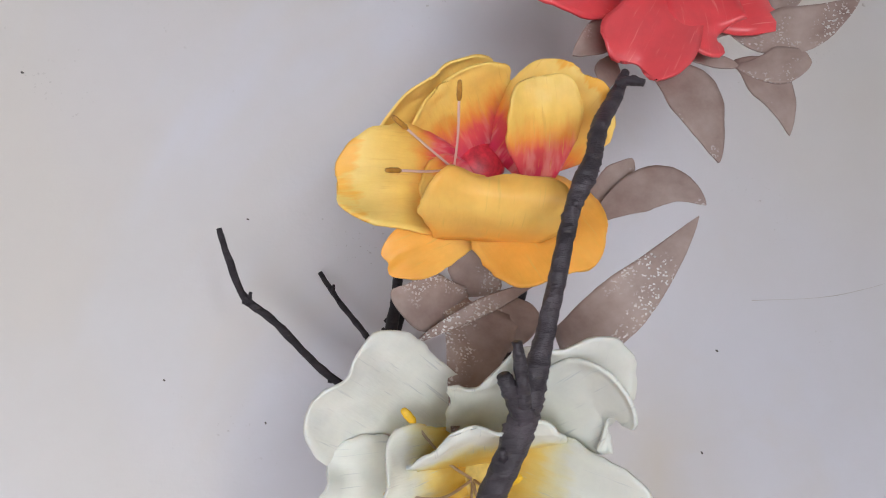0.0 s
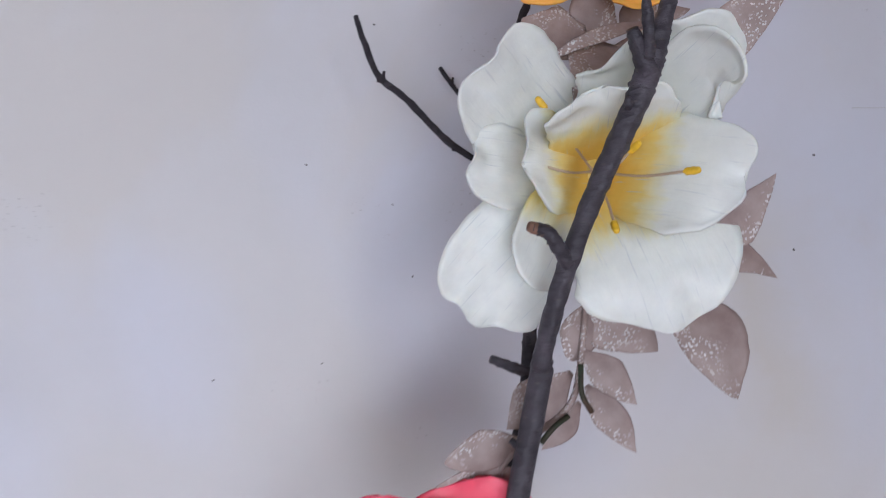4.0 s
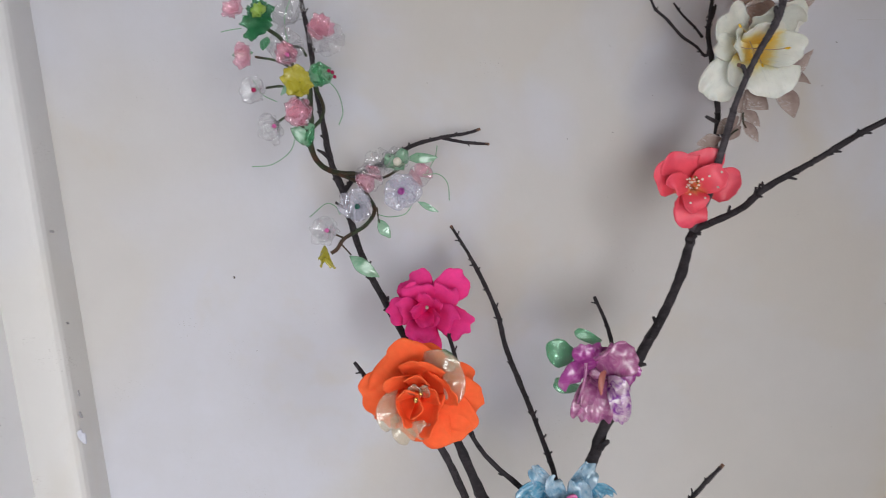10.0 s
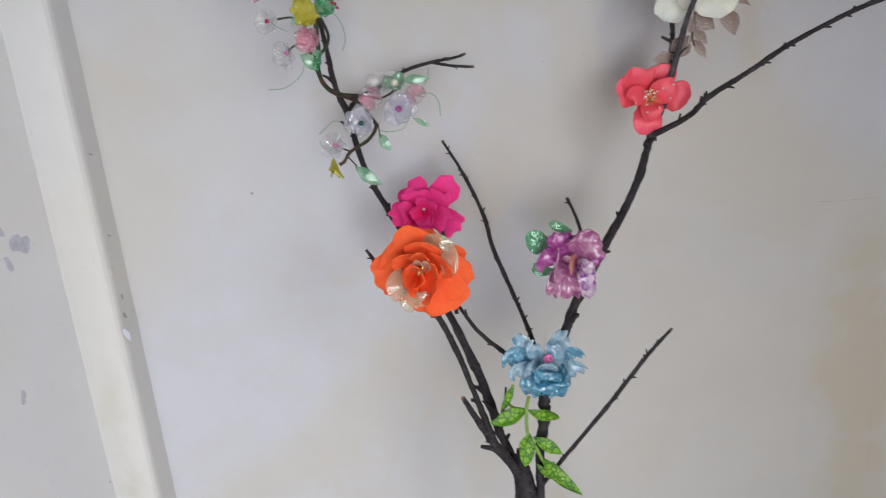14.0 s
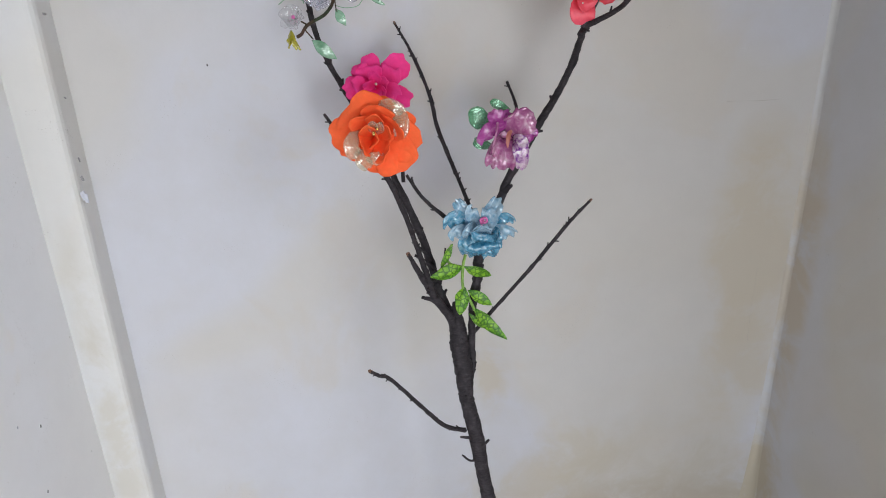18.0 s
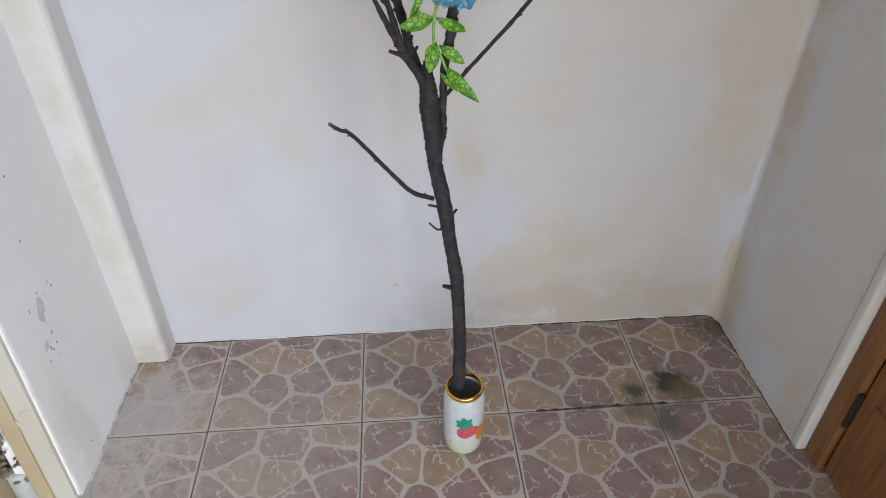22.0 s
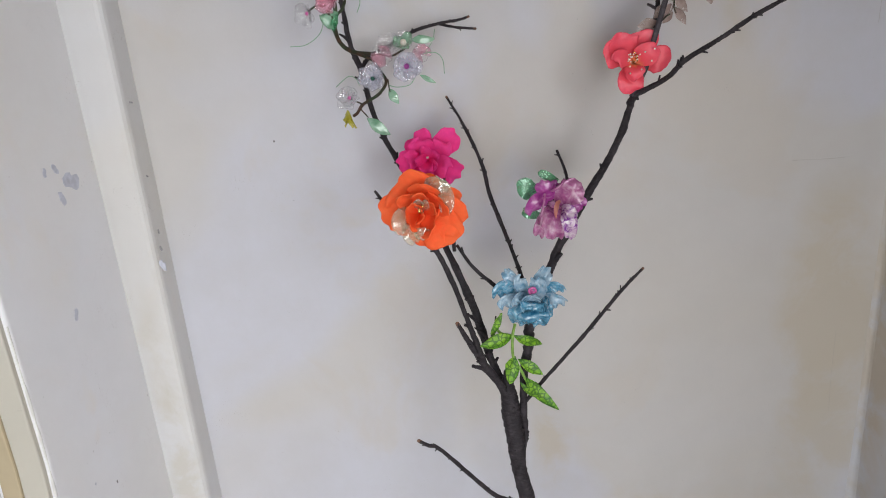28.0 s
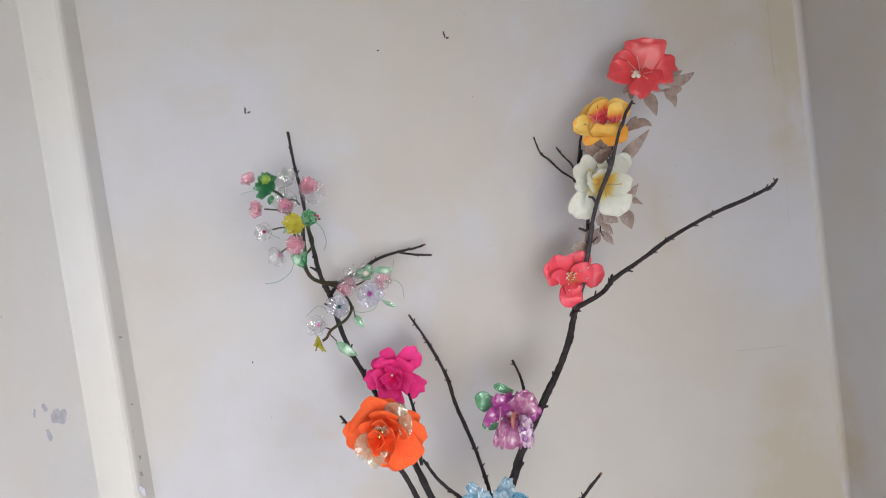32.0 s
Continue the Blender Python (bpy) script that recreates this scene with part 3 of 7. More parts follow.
for n, (place, w, h) in enumerate([((0.210, 0.000, 1.623), 0.004, 0.011), ((0.215, 0.000, 1.617), 0.007, 0.003), ((-0.164, 0.000, 1.537), 0.004, 0.010), ((-0.158, 0.000, 1.533), 0.006, 0.003), ((0.088, 0.000, 1.611), 0.003, 0.003), ((0.348, 0.000, 1.427), 0.0009, 0.001), ((0.304, 0.000, 1.351), 0.001, 0.001), ((0.350, 0.000, 1.325), 0.0009, 0.001), ((0.358, 0.000, 1.284), 0.001, 0.001), ((0.244, 0.000, 1.236), 0.0009, 0.001), ((0.304, 0.000, 1.240), 0.0009, 0.001), ((0.246, 0.000, 1.507), 0.001, 0.0012), ((0.597, 0.000, 1.335), 0.001, 0.0012), ((0.580, 0.000, 1.281), 0.001, 0.0012), ((-0.219, 0.000, 1.081), 0.003, 0.003), ((-0.200, 0.000, 0.975), 0.001, 0.0012), ((0.078, 0.000, 0.142), 0.008, 0.014)]):
    flake(back, place, "y", w, h, SPECK if n < 16 else CREAM, n + 60)

GRIME = simple("dark_grime", (0.075, 0.062, 0.05), 0.95, vary=0.6, scale=60.0)


def grime(parent, a, b, r):
    """A dark dirty joint along the foot of a wall."""
    n = 22
    rg = random.Random(int(1000 * r) + n)
    a, b = Vector(a), Vector(b)
    part("dirty_joint", tube([(*(a + (b - a) * (k / n)), r * rg.uniform(0.25, 1.5)) for k in range(n + 1)], 6, 2, 0.5, 9), GRIME, parent, "dark dirty joint at the floor")


grime(back, (-0.437, -0.0022, 0.0), (0.82, -0.0022, 0.0), 0.0011)
grime(back, (0.40, -0.0026, 0.0), (0.82, -0.0026, 0.0), 0.0021)
caulk(back, (-0.437, -0.0006, 0.0022), (0.815, -0.0006, 0.0022), 0.0021, 4)
caulk(left, (-0.5042, -0.06, 0.001), (-0.5042, -0.375, 0.001), 0.0019, 5)
grime(left, (-0.5025, -0.06, 0.0), (-0.5025, -0.20, 0.0), 0.0007)
grime(pilaster, (-0.5, -0.0585, 0.0), (-0.437, -0.0585, 0.0), 0.0010)
caulk(pilaster, (-0.4365, -0.058, 0.001), (-0.4365, -0.002, 0.001), 0.0013, 6)
wall_r = bpy.data.objects["wall_right"]
grime(wall_r, (0.8465, -0.03, 0.0), (0.8465, -0.375, 0.0), 0.0018)
grime(wall_r, (0.823, -0.001, 0.0), (0.838, -0.011, 0.0), 0.0018)
grime(wall_r, (0.838, -0.011, 0.0), (0.8465, -0.032, 0.0), 0.0018)
caulk(wall_r, (0.8475, -0.04, 0.003), (0.8475, -0.375, 0.003), 0.0016, 7)
# a blob of smeared cement at the end of the side wall
cement = thing("cement_smear", pose(-0.528, -0.42, 0.0), "lump of smeared white cement at the wall foot", "cement", kind="structure")
bm = bmesh.new()
bmesh.ops.create_icosphere(bm, subdivisions=3, radius=1.0)
for v in bm.verts:
    q = 1 + 0.35 * noise.noise(v.co * 1.7)
    v.co = Vector((v.co.x * 0.042 * q, v.co.y * 0.07 * q, max(v.co.z, -0.1) * 0.012 * q))
part("lump", bm, simple("white_cement", (0.50, 0.49, 0.475), 0.9, vary=0.25, scale=50.0, bump=0.002), cement)

# crumbs of old plaster along the wall foot
crumbs = thing("plaster_crumbs", pose(0.0, 0.0, 0.0), "small white plaster crumbs scattered along the wall foot", "plaster crumbs", kind="stuff")
bm = bmesh.new()
rng = random.Random(12)
for n in range(110):
    k = n % 5
    if k < 2:
        x, y = rng.uniform(-0.43, 0.84), -abs(rng.gauss(0.0, 0.006)) - 0.002
    elif k == 2:
        x, y = 0.846 - abs(rng.gauss(0.0, 0.02)), -abs(rng.gauss(0.0, 0.02)) - 0.002
    elif k == 3:
        x, y = -0.435 + rng.gauss(0.0, 0.03), -0.064 - abs(rng.gauss(0.0, 0.02))
    else:
        x, y = -0.50 + abs(rng.gauss(0.0, 0.008)), rng.uniform(-0.35, -0.06)
    r = rng.uniform(0.0006, 0.0024)
    m = pose(x, y, r * 0.4, rng.uniform(0, 360), rng.uniform(0, 360), 0) @ Matrix.Diagonal((1, rng.uniform(0.5, 0.9), rng.uniform(0.4, 0.8), 1))
    bmesh.ops.create_icosphere(bm, subdivisions=1, radius=r, matrix=m)
part("crumbs", bm, simple("plaster_chips", (0.44, 0.42, 0.39), 0.9, vary=0.4, scale=60), crumbs, smooth=False)

# floor tiles, 30 cm, the row along the wall cut; every tile carries the same pattern of thirteen stones
TS, GAP = 0.30, 0.0014
STONES = [(0.047, 0.258, 0), (0.163, 0.252, 0), (0.257, 0.270, 1), (0.085, 0.194, 1), (0.149, 0.186, 1), (0.246, 0.222, 0), (0.264, 0.159, 0),
          (0.040, 0.142, 0), (0.106, 0.098, 0), (0.194, 0.124, 0), (0.059, 0.043, 1), (0.180, 0.041, 0), (0.272, 0.056, 1)]
tile_meshes = {}


def clip(poly, nx, ny, d):
    """The part of a convex polygon where nx * x + ny * y <= d."""
    out = []
    for (ax, ay), (bx, by) in zip(poly, poly[1:] + poly[:1]):
        fa, fb = nx * ax + ny * ay - d, nx * bx + ny * by - d
        if fa <= 0:
            out.append((ax, ay))
        if fa * fb < 0:
            k = fa / (fa - fb)
            out.append((ax + (bx - ax) * k, ay + (by - ay) * k))
    return out


def stone_outline(n, x0, x1, y0, y1):
    """A stone's rounded outline inside the rectangle that is left of its tile."""
    sx, sy, _ = STONES[n]
    poly = [(x0, y0), (x1, y0), (x1, y1), (x0, y1)]
    for k, (ox, oy, _) in enumerate(STONES):
        if k == n or len(poly) < 3:
            continue
        nx, ny = ox - sx, oy - sy
        far = math.hypot(nx, ny)
        nx, ny = nx / far, ny / far
        joint = 0.0027 + 0.0015 * math.sin(3.1 * n * k + n + k)
        poly = clip(poly, nx, ny, nx * (sx + ox) / 2 + ny * (sy + oy) / 2 - joint)
    for near in (0.14, 0.25, 0.25):
        if len(poly) < 3:
            return []
        far = 1 - near
        poly = [q for a, b in zip(poly, poly[1:] + poly[:1]) for q in ((far * a[0] + near * b[0], far * a[1] + near * b[1]), (near * a[0] + far * b[0], near * a[1] + far * b[1]))]
    cx, cy = sum(p[0] for p in poly) / len(poly), sum(p[1] for p in poly) / len(poly)
    out = []
    for px, py in poly:
        q = 1 + 0.07 * noise.noise(Vector((px * 70, py * 60, n)))
        out.append((cx + (px - cx) * q, cy + (py - cy) * q))
    return out


def tile_mesh(lx0, lx1, ly0, ly1):
    """A tile cut to the given rectangle of its full pattern: a bevelled slab with the stones a hair proud of it."""
    bm = box((lx0, ly0, -0.012), (lx1, ly1, -0.0004), 0.0014, 2)
    e = 0.0035
    for n in range(len(STONES)):
        ring = stone_outline(n, lx0 + e, lx1 - e, ly0 + e, ly1 - e)
        if len(ring) < 6:
            continue
        loops = []
        for inset, z in ((1.0, -0.0006), (0.985, -0.0001), (0.965, 0.0)):
            cx, cy = sum(p[0] for p in ring) / len(ring), sum(p[1] for p in ring) / len(ring)
            loops.append([bm.verts.new((cx + (px - cx) * inset, cy + (py - cy) * inset, z)) for px, py in ring])
        made = [bm.faces.new(loops[-1])]
        for a, b in zip(loops, loops[1:]):
            made += [bm.faces.new((a[k], a[(k + 1) % len(a)], b[(k + 1) % len(a)], b[k])) for k in range(len(a))]
        for f in made:
            f.material_index = 1 + STONES[n][2]
    me = mesh_from(bm, "tile", TILE, False)
    me.materials.append(STONE_M)
    me.materials.append(STONE_T)
    return me


def tile(x0, x1, y0, y1):
    """The pattern lies with its corner at the full tile's lower left."""
    full_x = x1 - TS if x0 < -0.4 else x0
    key = tuple(round(q, 4) for q in (x0 - full_x + GAP, x1 - full_x - GAP, GAP, y1 - y0 - GAP))
    if key not in tile_meshes:
        tile_meshes[key] = tile_mesh(*key)
    ob = new("tile", tile_meshes[key])
    ob.parent = floor
    ob.location = (full_x, y0, 0.0)


grime(floor, (0.36, -0.2605, -0.0006), (0.64, -0.2605, -0.0006), 0.0026)
xs = [LX - 0.003, -0.310, -0.001, 0.302, 0.606, 0.908]
ys = [0.0, -0.2605] + [-0.2605 - TS * k for k in range(1, 9)]
for j in range(len(ys) - 1):
    for i in range(len(xs) - 1):
        tile(xs[i], xs[i + 1], ys[j + 1], ys[j])

# ---------------------------------------------------------------- the branch
branch = thing("bare_branch", Matrix(), "tall dark dried branch standing upright in a painted vase", "branch")
limb_count = 0
CUT = simple("cut_wood", (0.20, 0.105, 0.07), 0.8, vary=0.4, scale=300)


def spurs(bm, rows, count, size, seed):
    """Buds and broken spurs joined to a limb."""
    rg = random.Random(seed)
    path = smooth_path(rows, 8)
    for _ in range(count):
        i = rg.randrange(2, len(path) - 2)
        p, q = path[i], path[i + 1]
        way = Vector(q[:3]) - Vector(p[:3])
        if way.length < 1e-6:
            continue
        way.normalize()
        out = Vector((rg.uniform(-1, 1), rg.uniform(-1, 1), rg.uniform(-1, 1)))
        out = (out - way * out.dot(way)).normalized()
        d = (out + way * rg.uniform(0.5, 1.4)).normalized()
        n = size * rg.uniform(0.35, 1.1)
        m = (d.to_track_quat("Z", "Y")).to_matrix().to_4x4()
        m.translation = Vector(p[:3]) + out * p[3] * 0.75 + d * n * 0.35
        bmesh.ops.create_cone(bm, cap_ends=True, segments=6, radius1=max(0.0011, min(p[3] * 0.55, n * 0.45)), radius2=max(0.0007, min(p[3] * 0.3, n * 0.25)), depth=n, matrix=m)


def limb(name, rows, rough=0.3, seg=12, steps=7, buds=0, size=0.006, cut=False, mat=None):
    global limb_count
    limb_count += 1
    slim = 1.0 if name == "trunk" else 0.85
    rows = [(*r[:3], r[3] * slim) for r in rows]
    bm = tube(rows, seg, steps, rough, limb_count)
    if buds:
        spurs(bm, rows, int(buds * 2.4), size * 1.35, limb_count)
    ob = part(name, bm, mat or BARK, branch)
    if cut:
        a, b = rows[-2], rows[-1]
        d = (Vector(b[:3]) - Vector(a[:3])).normalized()
        p = Vector(b[:3])
        part("cut_end", tube([(*(p - d * 0.004), b[3] * 1.04), (*p, b[3] * 1.05), (*(p + d * 0.0012), b[3] * 0.8)], 10, 3, 0.1, 4), CUT, ob, "pale brown cut end")
    return ob


limb("trunk", [(0.190, -0.318, 0.152, 0.0125), (0.190, -0.316, 0.265, 0.0112), (0.187, -0.313, 0.341, 0.0107), (0.183, -0.310, 0.410, 0.0112), (0.173, -0.306, 0.474, 0.0103), (0.164, -0.300, 0.542, 0.0117), (0.152, -0.292, 0.603, 0.0109), (0.149, -0.280, 0.649, 0.0132), (0.145, -0.268, 0.690, 0.0143), (0.144, -0.262, 0.715, 0.0115), (0.143, -0.256, 0.734, 0.0079), (0.142, -0.250, 0.749, 0.0032)], 0.16, 18, 12, 9, 0.005)
limb("limb", [(0.146, -0.268, 0.672, 0.0091), (0.133, -0.250, 0.733, 0.0069), (0.119, -0.240, 0.769, 0.0069), (0.117, -0.232, 0.779, 0.0072), (0.099, -0.215, 0.843, 0.0071), (0.077, -0.195, 0.899, 0.0063), (0.052, -0.150, 0.947, 0.0050), (0.013, -0.115, 1.022, 0.0050), (-0.021, -0.078, 1.083, 0.0048), (-0.039, -0.064, 1.132, 0.0049), (-0.046, -0.065, 1.181, 0.0052), (-0.062, -0.058, 1.230, 0.0045), (-0.065, -0.064, 1.270, 0.0040), (-0.071, -0.062, 1.324, 0.0037), (-0.073, -0.057, 1.369, 0.0037), (-0.079, -0.055, 1.422, 0.0029), (-0.082, -0.055, 1.481, 0.0030)], buds=24)
limb("limb", [(0.154, -0.280, 0.611, 0.0051), (0.165, -0.272, 0.649, 0.0050), (0.164, -0.265, 0.688, 0.0066), (0.168, -0.258, 0.748, 0.0073), (0.179, -0.250, 0.796, 0.0080), (0.179, -0.245, 0.810, 0.0085), (0.195, -0.230, 0.853, 0.0080), (0.216, -0.212, 0.887, 0.0080), (0.236, -0.200, 0.925, 0.0073), (0.283, -0.175, 0.992, 0.0066), (0.311, -0.163, 1.030, 0.0063), (0.338, -0.150, 1.075, 0.0064), (0.354, -0.142, 1.116, 0.0056), (0.365, -0.142, 1.134, 0.0049)], buds=10)
limb("limb", [(0.348, -0.150, 1.114, 0.0055), (0.359, -0.143, 1.125, 0.0050), (0.395, -0.174, 1.149, 0.0043), (0.412, -0.192, 1.171, 0.0042), (0.453, -0.212, 1.198, 0.0035), (0.492, -0.230, 1.225, 0.0035), (0.542, -0.252, 1.251, 0.0035), (0.590, -0.272, 1.269, 0.0030), (0.618, -0.288, 1.282, 0.0026), (0.626, -0.293, 1.292, 0.0017)], buds=18)
limb("limb", [(0.355, -0.141, 1.123, 0.0058), (0.374, -0.140, 1.163, 0.0049), (0.383, -0.145, 1.198, 0.0044), (0.397, -0.150, 1.252, 0.0046), (0.397, -0.153, 1.257, 0.0038), (0.404, -0.162, 1.283, 0.0038), (0.416, -0.167, 1.311, 0.0039), (0.426, -0.175, 1.332, 0.0044), (0.431, -0.177, 1.343, 0.0046), (0.434, -0.177, 1.350, 0.0045), (0.439, -0.176, 1.362, 0.0031), (0.444, -0.176, 1.376, 0.0029), (0.452, -0.172, 1.395, 0.0028), (0.458, -0.170, 1.405, 0.0036), (0.462, -0.168, 1.411, 0.0030), (0.468, -0.162, 1.422, 0.0030), (0.479, -0.152, 1.434, 0.0028), (0.485, -0.149, 1.443, 0.0016)], 0.18, 16, 12, 3, 0.003, mat=UPPER_BARK)
limb("limb", [(0.377, -0.130, 1.184, 0.0036), (0.395, -0.110, 1.222, 0.0037), (0.406, -0.089, 1.265, 0.0037), (0.407, -0.070, 1.317, 0.0038), (0.407, -0.060, 1.351, 0.0032), (0.415, -0.055, 1.380, 0.0033), (0.413, -0.050, 1.371, 0.0028), (0.419, -0.050, 1.401, 0.0024), (0.428, -0.050, 1.421, 0.0018)], buds=6, size=0.003)
limb("twig", [(0.407, -0.063, 1.336, 0.0021), (0.406, -0.055, 1.324, 0.0019), (0.396, -0.050, 1.337, 0.0019), (0.380, -0.046, 1.351, 0.0020), (0.362, -0.044, 1.373, 0.0020), (0.349, -0.043, 1.386, 0.0019), (0.343, -0.042, 1.404, 0.0018), (0.340, -0.042, 1.417, 0.0015)], buds=4, size=0.003)
limb("twig", [(0.401, -0.056, 1.347, 0.0022), (0.402, -0.035, 1.360, 0.0016), (0.399, -0.028, 1.367, 0.0017), (0.390, -0.020, 1.381, 0.0016), (0.382, -0.015, 1.396, 0.0013)], buds=2, size=0.003)
limb("twig", [(0.412, -0.050, 1.361, 0.0018), (0.416, -0.054, 1.371, 0.0017), (0.418, -0.056, 1.383, 0.0015)], 0.3)
limb("twig", [(0.448, -0.100, 1.351, 0.0017), (0.455, -0.098, 1.367, 0.0017), (0.462, -0.095, 1.383, 0.0016), (0.466, -0.092, 1.395, 0.0014)], 0.25)
limb("twig", [(-0.047, -0.066, 1.193, 0.0044), (-0.030, -0.055, 1.210, 0.0036), (0.006, -0.038, 1.225, 0.0033), (0.041, -0.036, 1.242, 0.0033), (0.084, -0.042, 1.250, 0.0028), (0.108, -0.044, 1.252, 0.0024), (0.126, -0.045, 1.256, 0.0020)], buds=7, size=0.004, cut=True)
limb("twig", [(0.079, -0.043, 1.248, 0.0024), (0.107, -0.052, 1.241, 0.0024), (0.135, -0.060, 1.237, 0.0020)], buds=3, size=0.003, cut=True)
limb("twig", [(0.180, -0.225, 0.837, 0.0037), (0.177, -0.190, 0.871, 0.0034), (0.163, -0.115, 0.914, 0.0036), (0.142, -0.075, 0.975, 0.0037), (0.133, -0.066, 1.023, 0.0036), (0.108, -0.066, 1.088, 0.0028), (0.082, -0.059, 1.138, 0.0020)], buds=16, size=0.005, cut=True)
limb("twig", [(0.249, -0.180, 0.980, 0.0029), (0.255, -0.160, 1.003, 0.0030), (0.254, -0.135, 1.024, 0.0027), (0.246, -0.119, 1.049, 0.0023)], buds=5, size=0.005)
limb("twig", [(0.161, -0.262, 0.692, 0.0037), (0.204, -0.260, 0.742, 0.0032), (0.256, -0.256, 0.798, 0.0032), (0.290, -0.252, 0.837, 0.0032), (0.320, -0.250, 0.871, 0.0028), (0.344, -0.248, 0.894, 0.0020)], buds=9, size=0.005, cut=True)
limb("twig", [(0.147, -0.300, 0.554, 0.0043), (0.115, -0.312, 0.575, 0.0038), (0.079, -0.330, 0.627, 0.0036), (0.039, -0.350, 0.688, 0.0030), (0.025, -0.357, 0.699, 0.0030), (0.012, -0.360, 0.710, 0.0026)], buds=6, size=0.004, cut=True)
limb("limb", [(0.145, -0.262, 0.697, 0.0086), (0.135, -0.265, 0.727, 0.0080), (0.110, -0.270, 0.770, 0.0061), (0.091, -0.275, 0.808, 0.0048), (0.075, -0.280, 0.843, 0.0031)], buds=4, cut=True)
limb("limb", [(0.112, -0.272, 0.768, 0.0049), (0.099, -0.272, 0.811, 0.0048), (0.088, -0.272, 0.850, 0.0044), (0.074, -0.272, 0.898, 0.0043), (0.053, -0.270, 0.950, 0.0042), (0.021, -0.268, 0.999, 0.0038), (-0.005, -0.268, 1.013, 0.0030), (-0.022, -0.268, 1.038, 0.0020)], buds=8)
limb("twig", [(0.155, -0.235, 0.858, 0.0037), (0.131, -0.225, 0.877, 0.0033), (0.103, -0.215, 0.903, 0.0033), (0.082, -0.205, 0.935, 0.0025)], buds=3)
limb("twig", [(0.098, -0.210, 0.910, 0.0022), (0.091, -0.213, 0.924, 0.0018), (0.089, -0.215, 0.934, 0.0014)])
limb("twig", [(0.078, -0.190, 0.920, 0.0033), (0.078, -0.170, 0.982, 0.0029), (0.071, -0.150, 1.019, 0.0026), (0.058, -0.125, 1.042, 0.0023)], buds=3, size=0.005)
# short broken stubs
limb("stub", [(0.406, -0.164, 1.289, 0.0033), (0.402, -0.168, 1.295, 0.0028), (0.399, -0.170, 1.299, 0.0026), (0.394, -0.171, 1.301, 0.0021)], 0.22, cut=True, mat=UPPER_BARK)
limb("stub", [(0.431, -0.179, 1.344, 0.0037), (0.427, -0.183, 1.351, 0.0028), (0.425, -0.185, 1.355, 0.0020)], 0.3, mat=UPPER_BARK)
limb("stub", [(0.430, -0.183, 1.347, 0.0021), (0.429, -0.187, 1.355, 0.0018), (0.428, -0.189, 1.363, 0.0014)], 0.3, mat=UPPER_BARK)
limb("stub", [(0.480, -0.152, 1.438, 0.0017), (0.483, -0.155, 1.438, 0.0019), (0.486, -0.158, 1.436, 0.0014)], 0.25, mat=UPPER_BARK)
limb("stub", [(0.402, -0.100, 1.243, 0.0030), (0.394, -0.102, 1.247, 0.0027), (0.386, -0.104, 1.251, 0.0020)], 0.25, mat=UPPER_BARK)
limb("stub", [(0.225, -0.210, 0.902, 0.0051), (0.230, -0.214, 0.909, 0.0040), (0.234, -0.218, 0.914, 0.0025)], 0.25)
limb("stub", [(0.122, -0.268, 0.746, 0.0037), (0.108, -0.272, 0.764, 0.0037), (0.092, -0.275, 0.772, 0.0029)], 0.25)
limb("stub", [(0.166, -0.305, 0.503, 0.0025), (0.153, -0.310, 0.504, 0.0021), (0.140, -0.315, 0.520, 0.0017)], 0.2)
limb("stub", [(0.170, -0.302, 0.521, 0.0038), (0.177, -0.305, 0.530, 0.0029), (0.182, -0.308, 0.538, 0.0021)], 0.2)
limb("stub", [(0.178, -0.312, 0.387, 0.0050), (0.169, -0.318, 0.395, 0.0045), (0.161, -0.322, 0.401, 0.0036)], 0.3)
limb("stub", [(0.157, -0.300, 0.539, 0.0029), (0.147, -0.303, 0.543, 0.0025), (0.139, -0.305, 0.546, 0.0017)], 0.2)
limb("stub", [(0.113, -0.225, 0.803, 0.0030), (0.099, -0.230, 0.826, 0.0026), (0.084, -0.235, 0.842, 0.0015)], 0.2)
limb("stub", [(0.122, -0.232, 0.786, 0.0026), (0.111, -0.236, 0.804, 0.0022), (0.100, -0.240, 0.816, 0.0015)], 0.2)
limb("stub", [(0.124, -0.230, 0.789, 0.0026), (0.130, -0.232, 0.809, 0.0022), (0.132, -0.234, 0.829, 0.0015)], 0.2)
limb("stub", [(-0.060, -0.060, 1.230, 0.0032), (-0.067, -0.066, 1.239, 0.0028), (-0.075, -0.070, 1.245, 0.0016)], 0.2)
limb("stub", [(-0.041, -0.067, 1.169, 0.0024), (-0.049, -0.075, 1.173, 0.0024), (-0.057, -0.080, 1.180, 0.0020)], 0.2)

# ---------------------------------------------------------------- the vase
def glaze_material():
    m = Mat("white_glaze", 0.14, spec=0.5)
    tc = m.n("TexCoord")
    sep = m.n("SeparateXYZ")
    m.l(tc.outputs["Object"], sep.inputs[0])
    band = m.ramp(sep.outputs[2], [(0.0, (0.52, 0.52, 0.36)), (0.03, (0.53, 0.55, 0.45)), (0.055, (0.53, 0.57, 0.585)), (0.12, (0.54, 0.58, 0.59))])
    blot = m.ramp(m.noise(tc.outputs["Object"], 70.0, 3, 0.5), [(0.4, g(0.94)), (0.7, g(1.04))])
    m.colour(m.mix(1.0, band, blot, "MULTIPLY"))
    m.bump(m.noise(tc.outputs["Object"], 120.0, 3), 0.0005, 0.3)
    return m.mat


GLAZE = glaze_material()
GOLD = simple("gold_paint", (0.75, 0.42, 0.09), 0.25, 1.0, vary=0.25, scale=80)
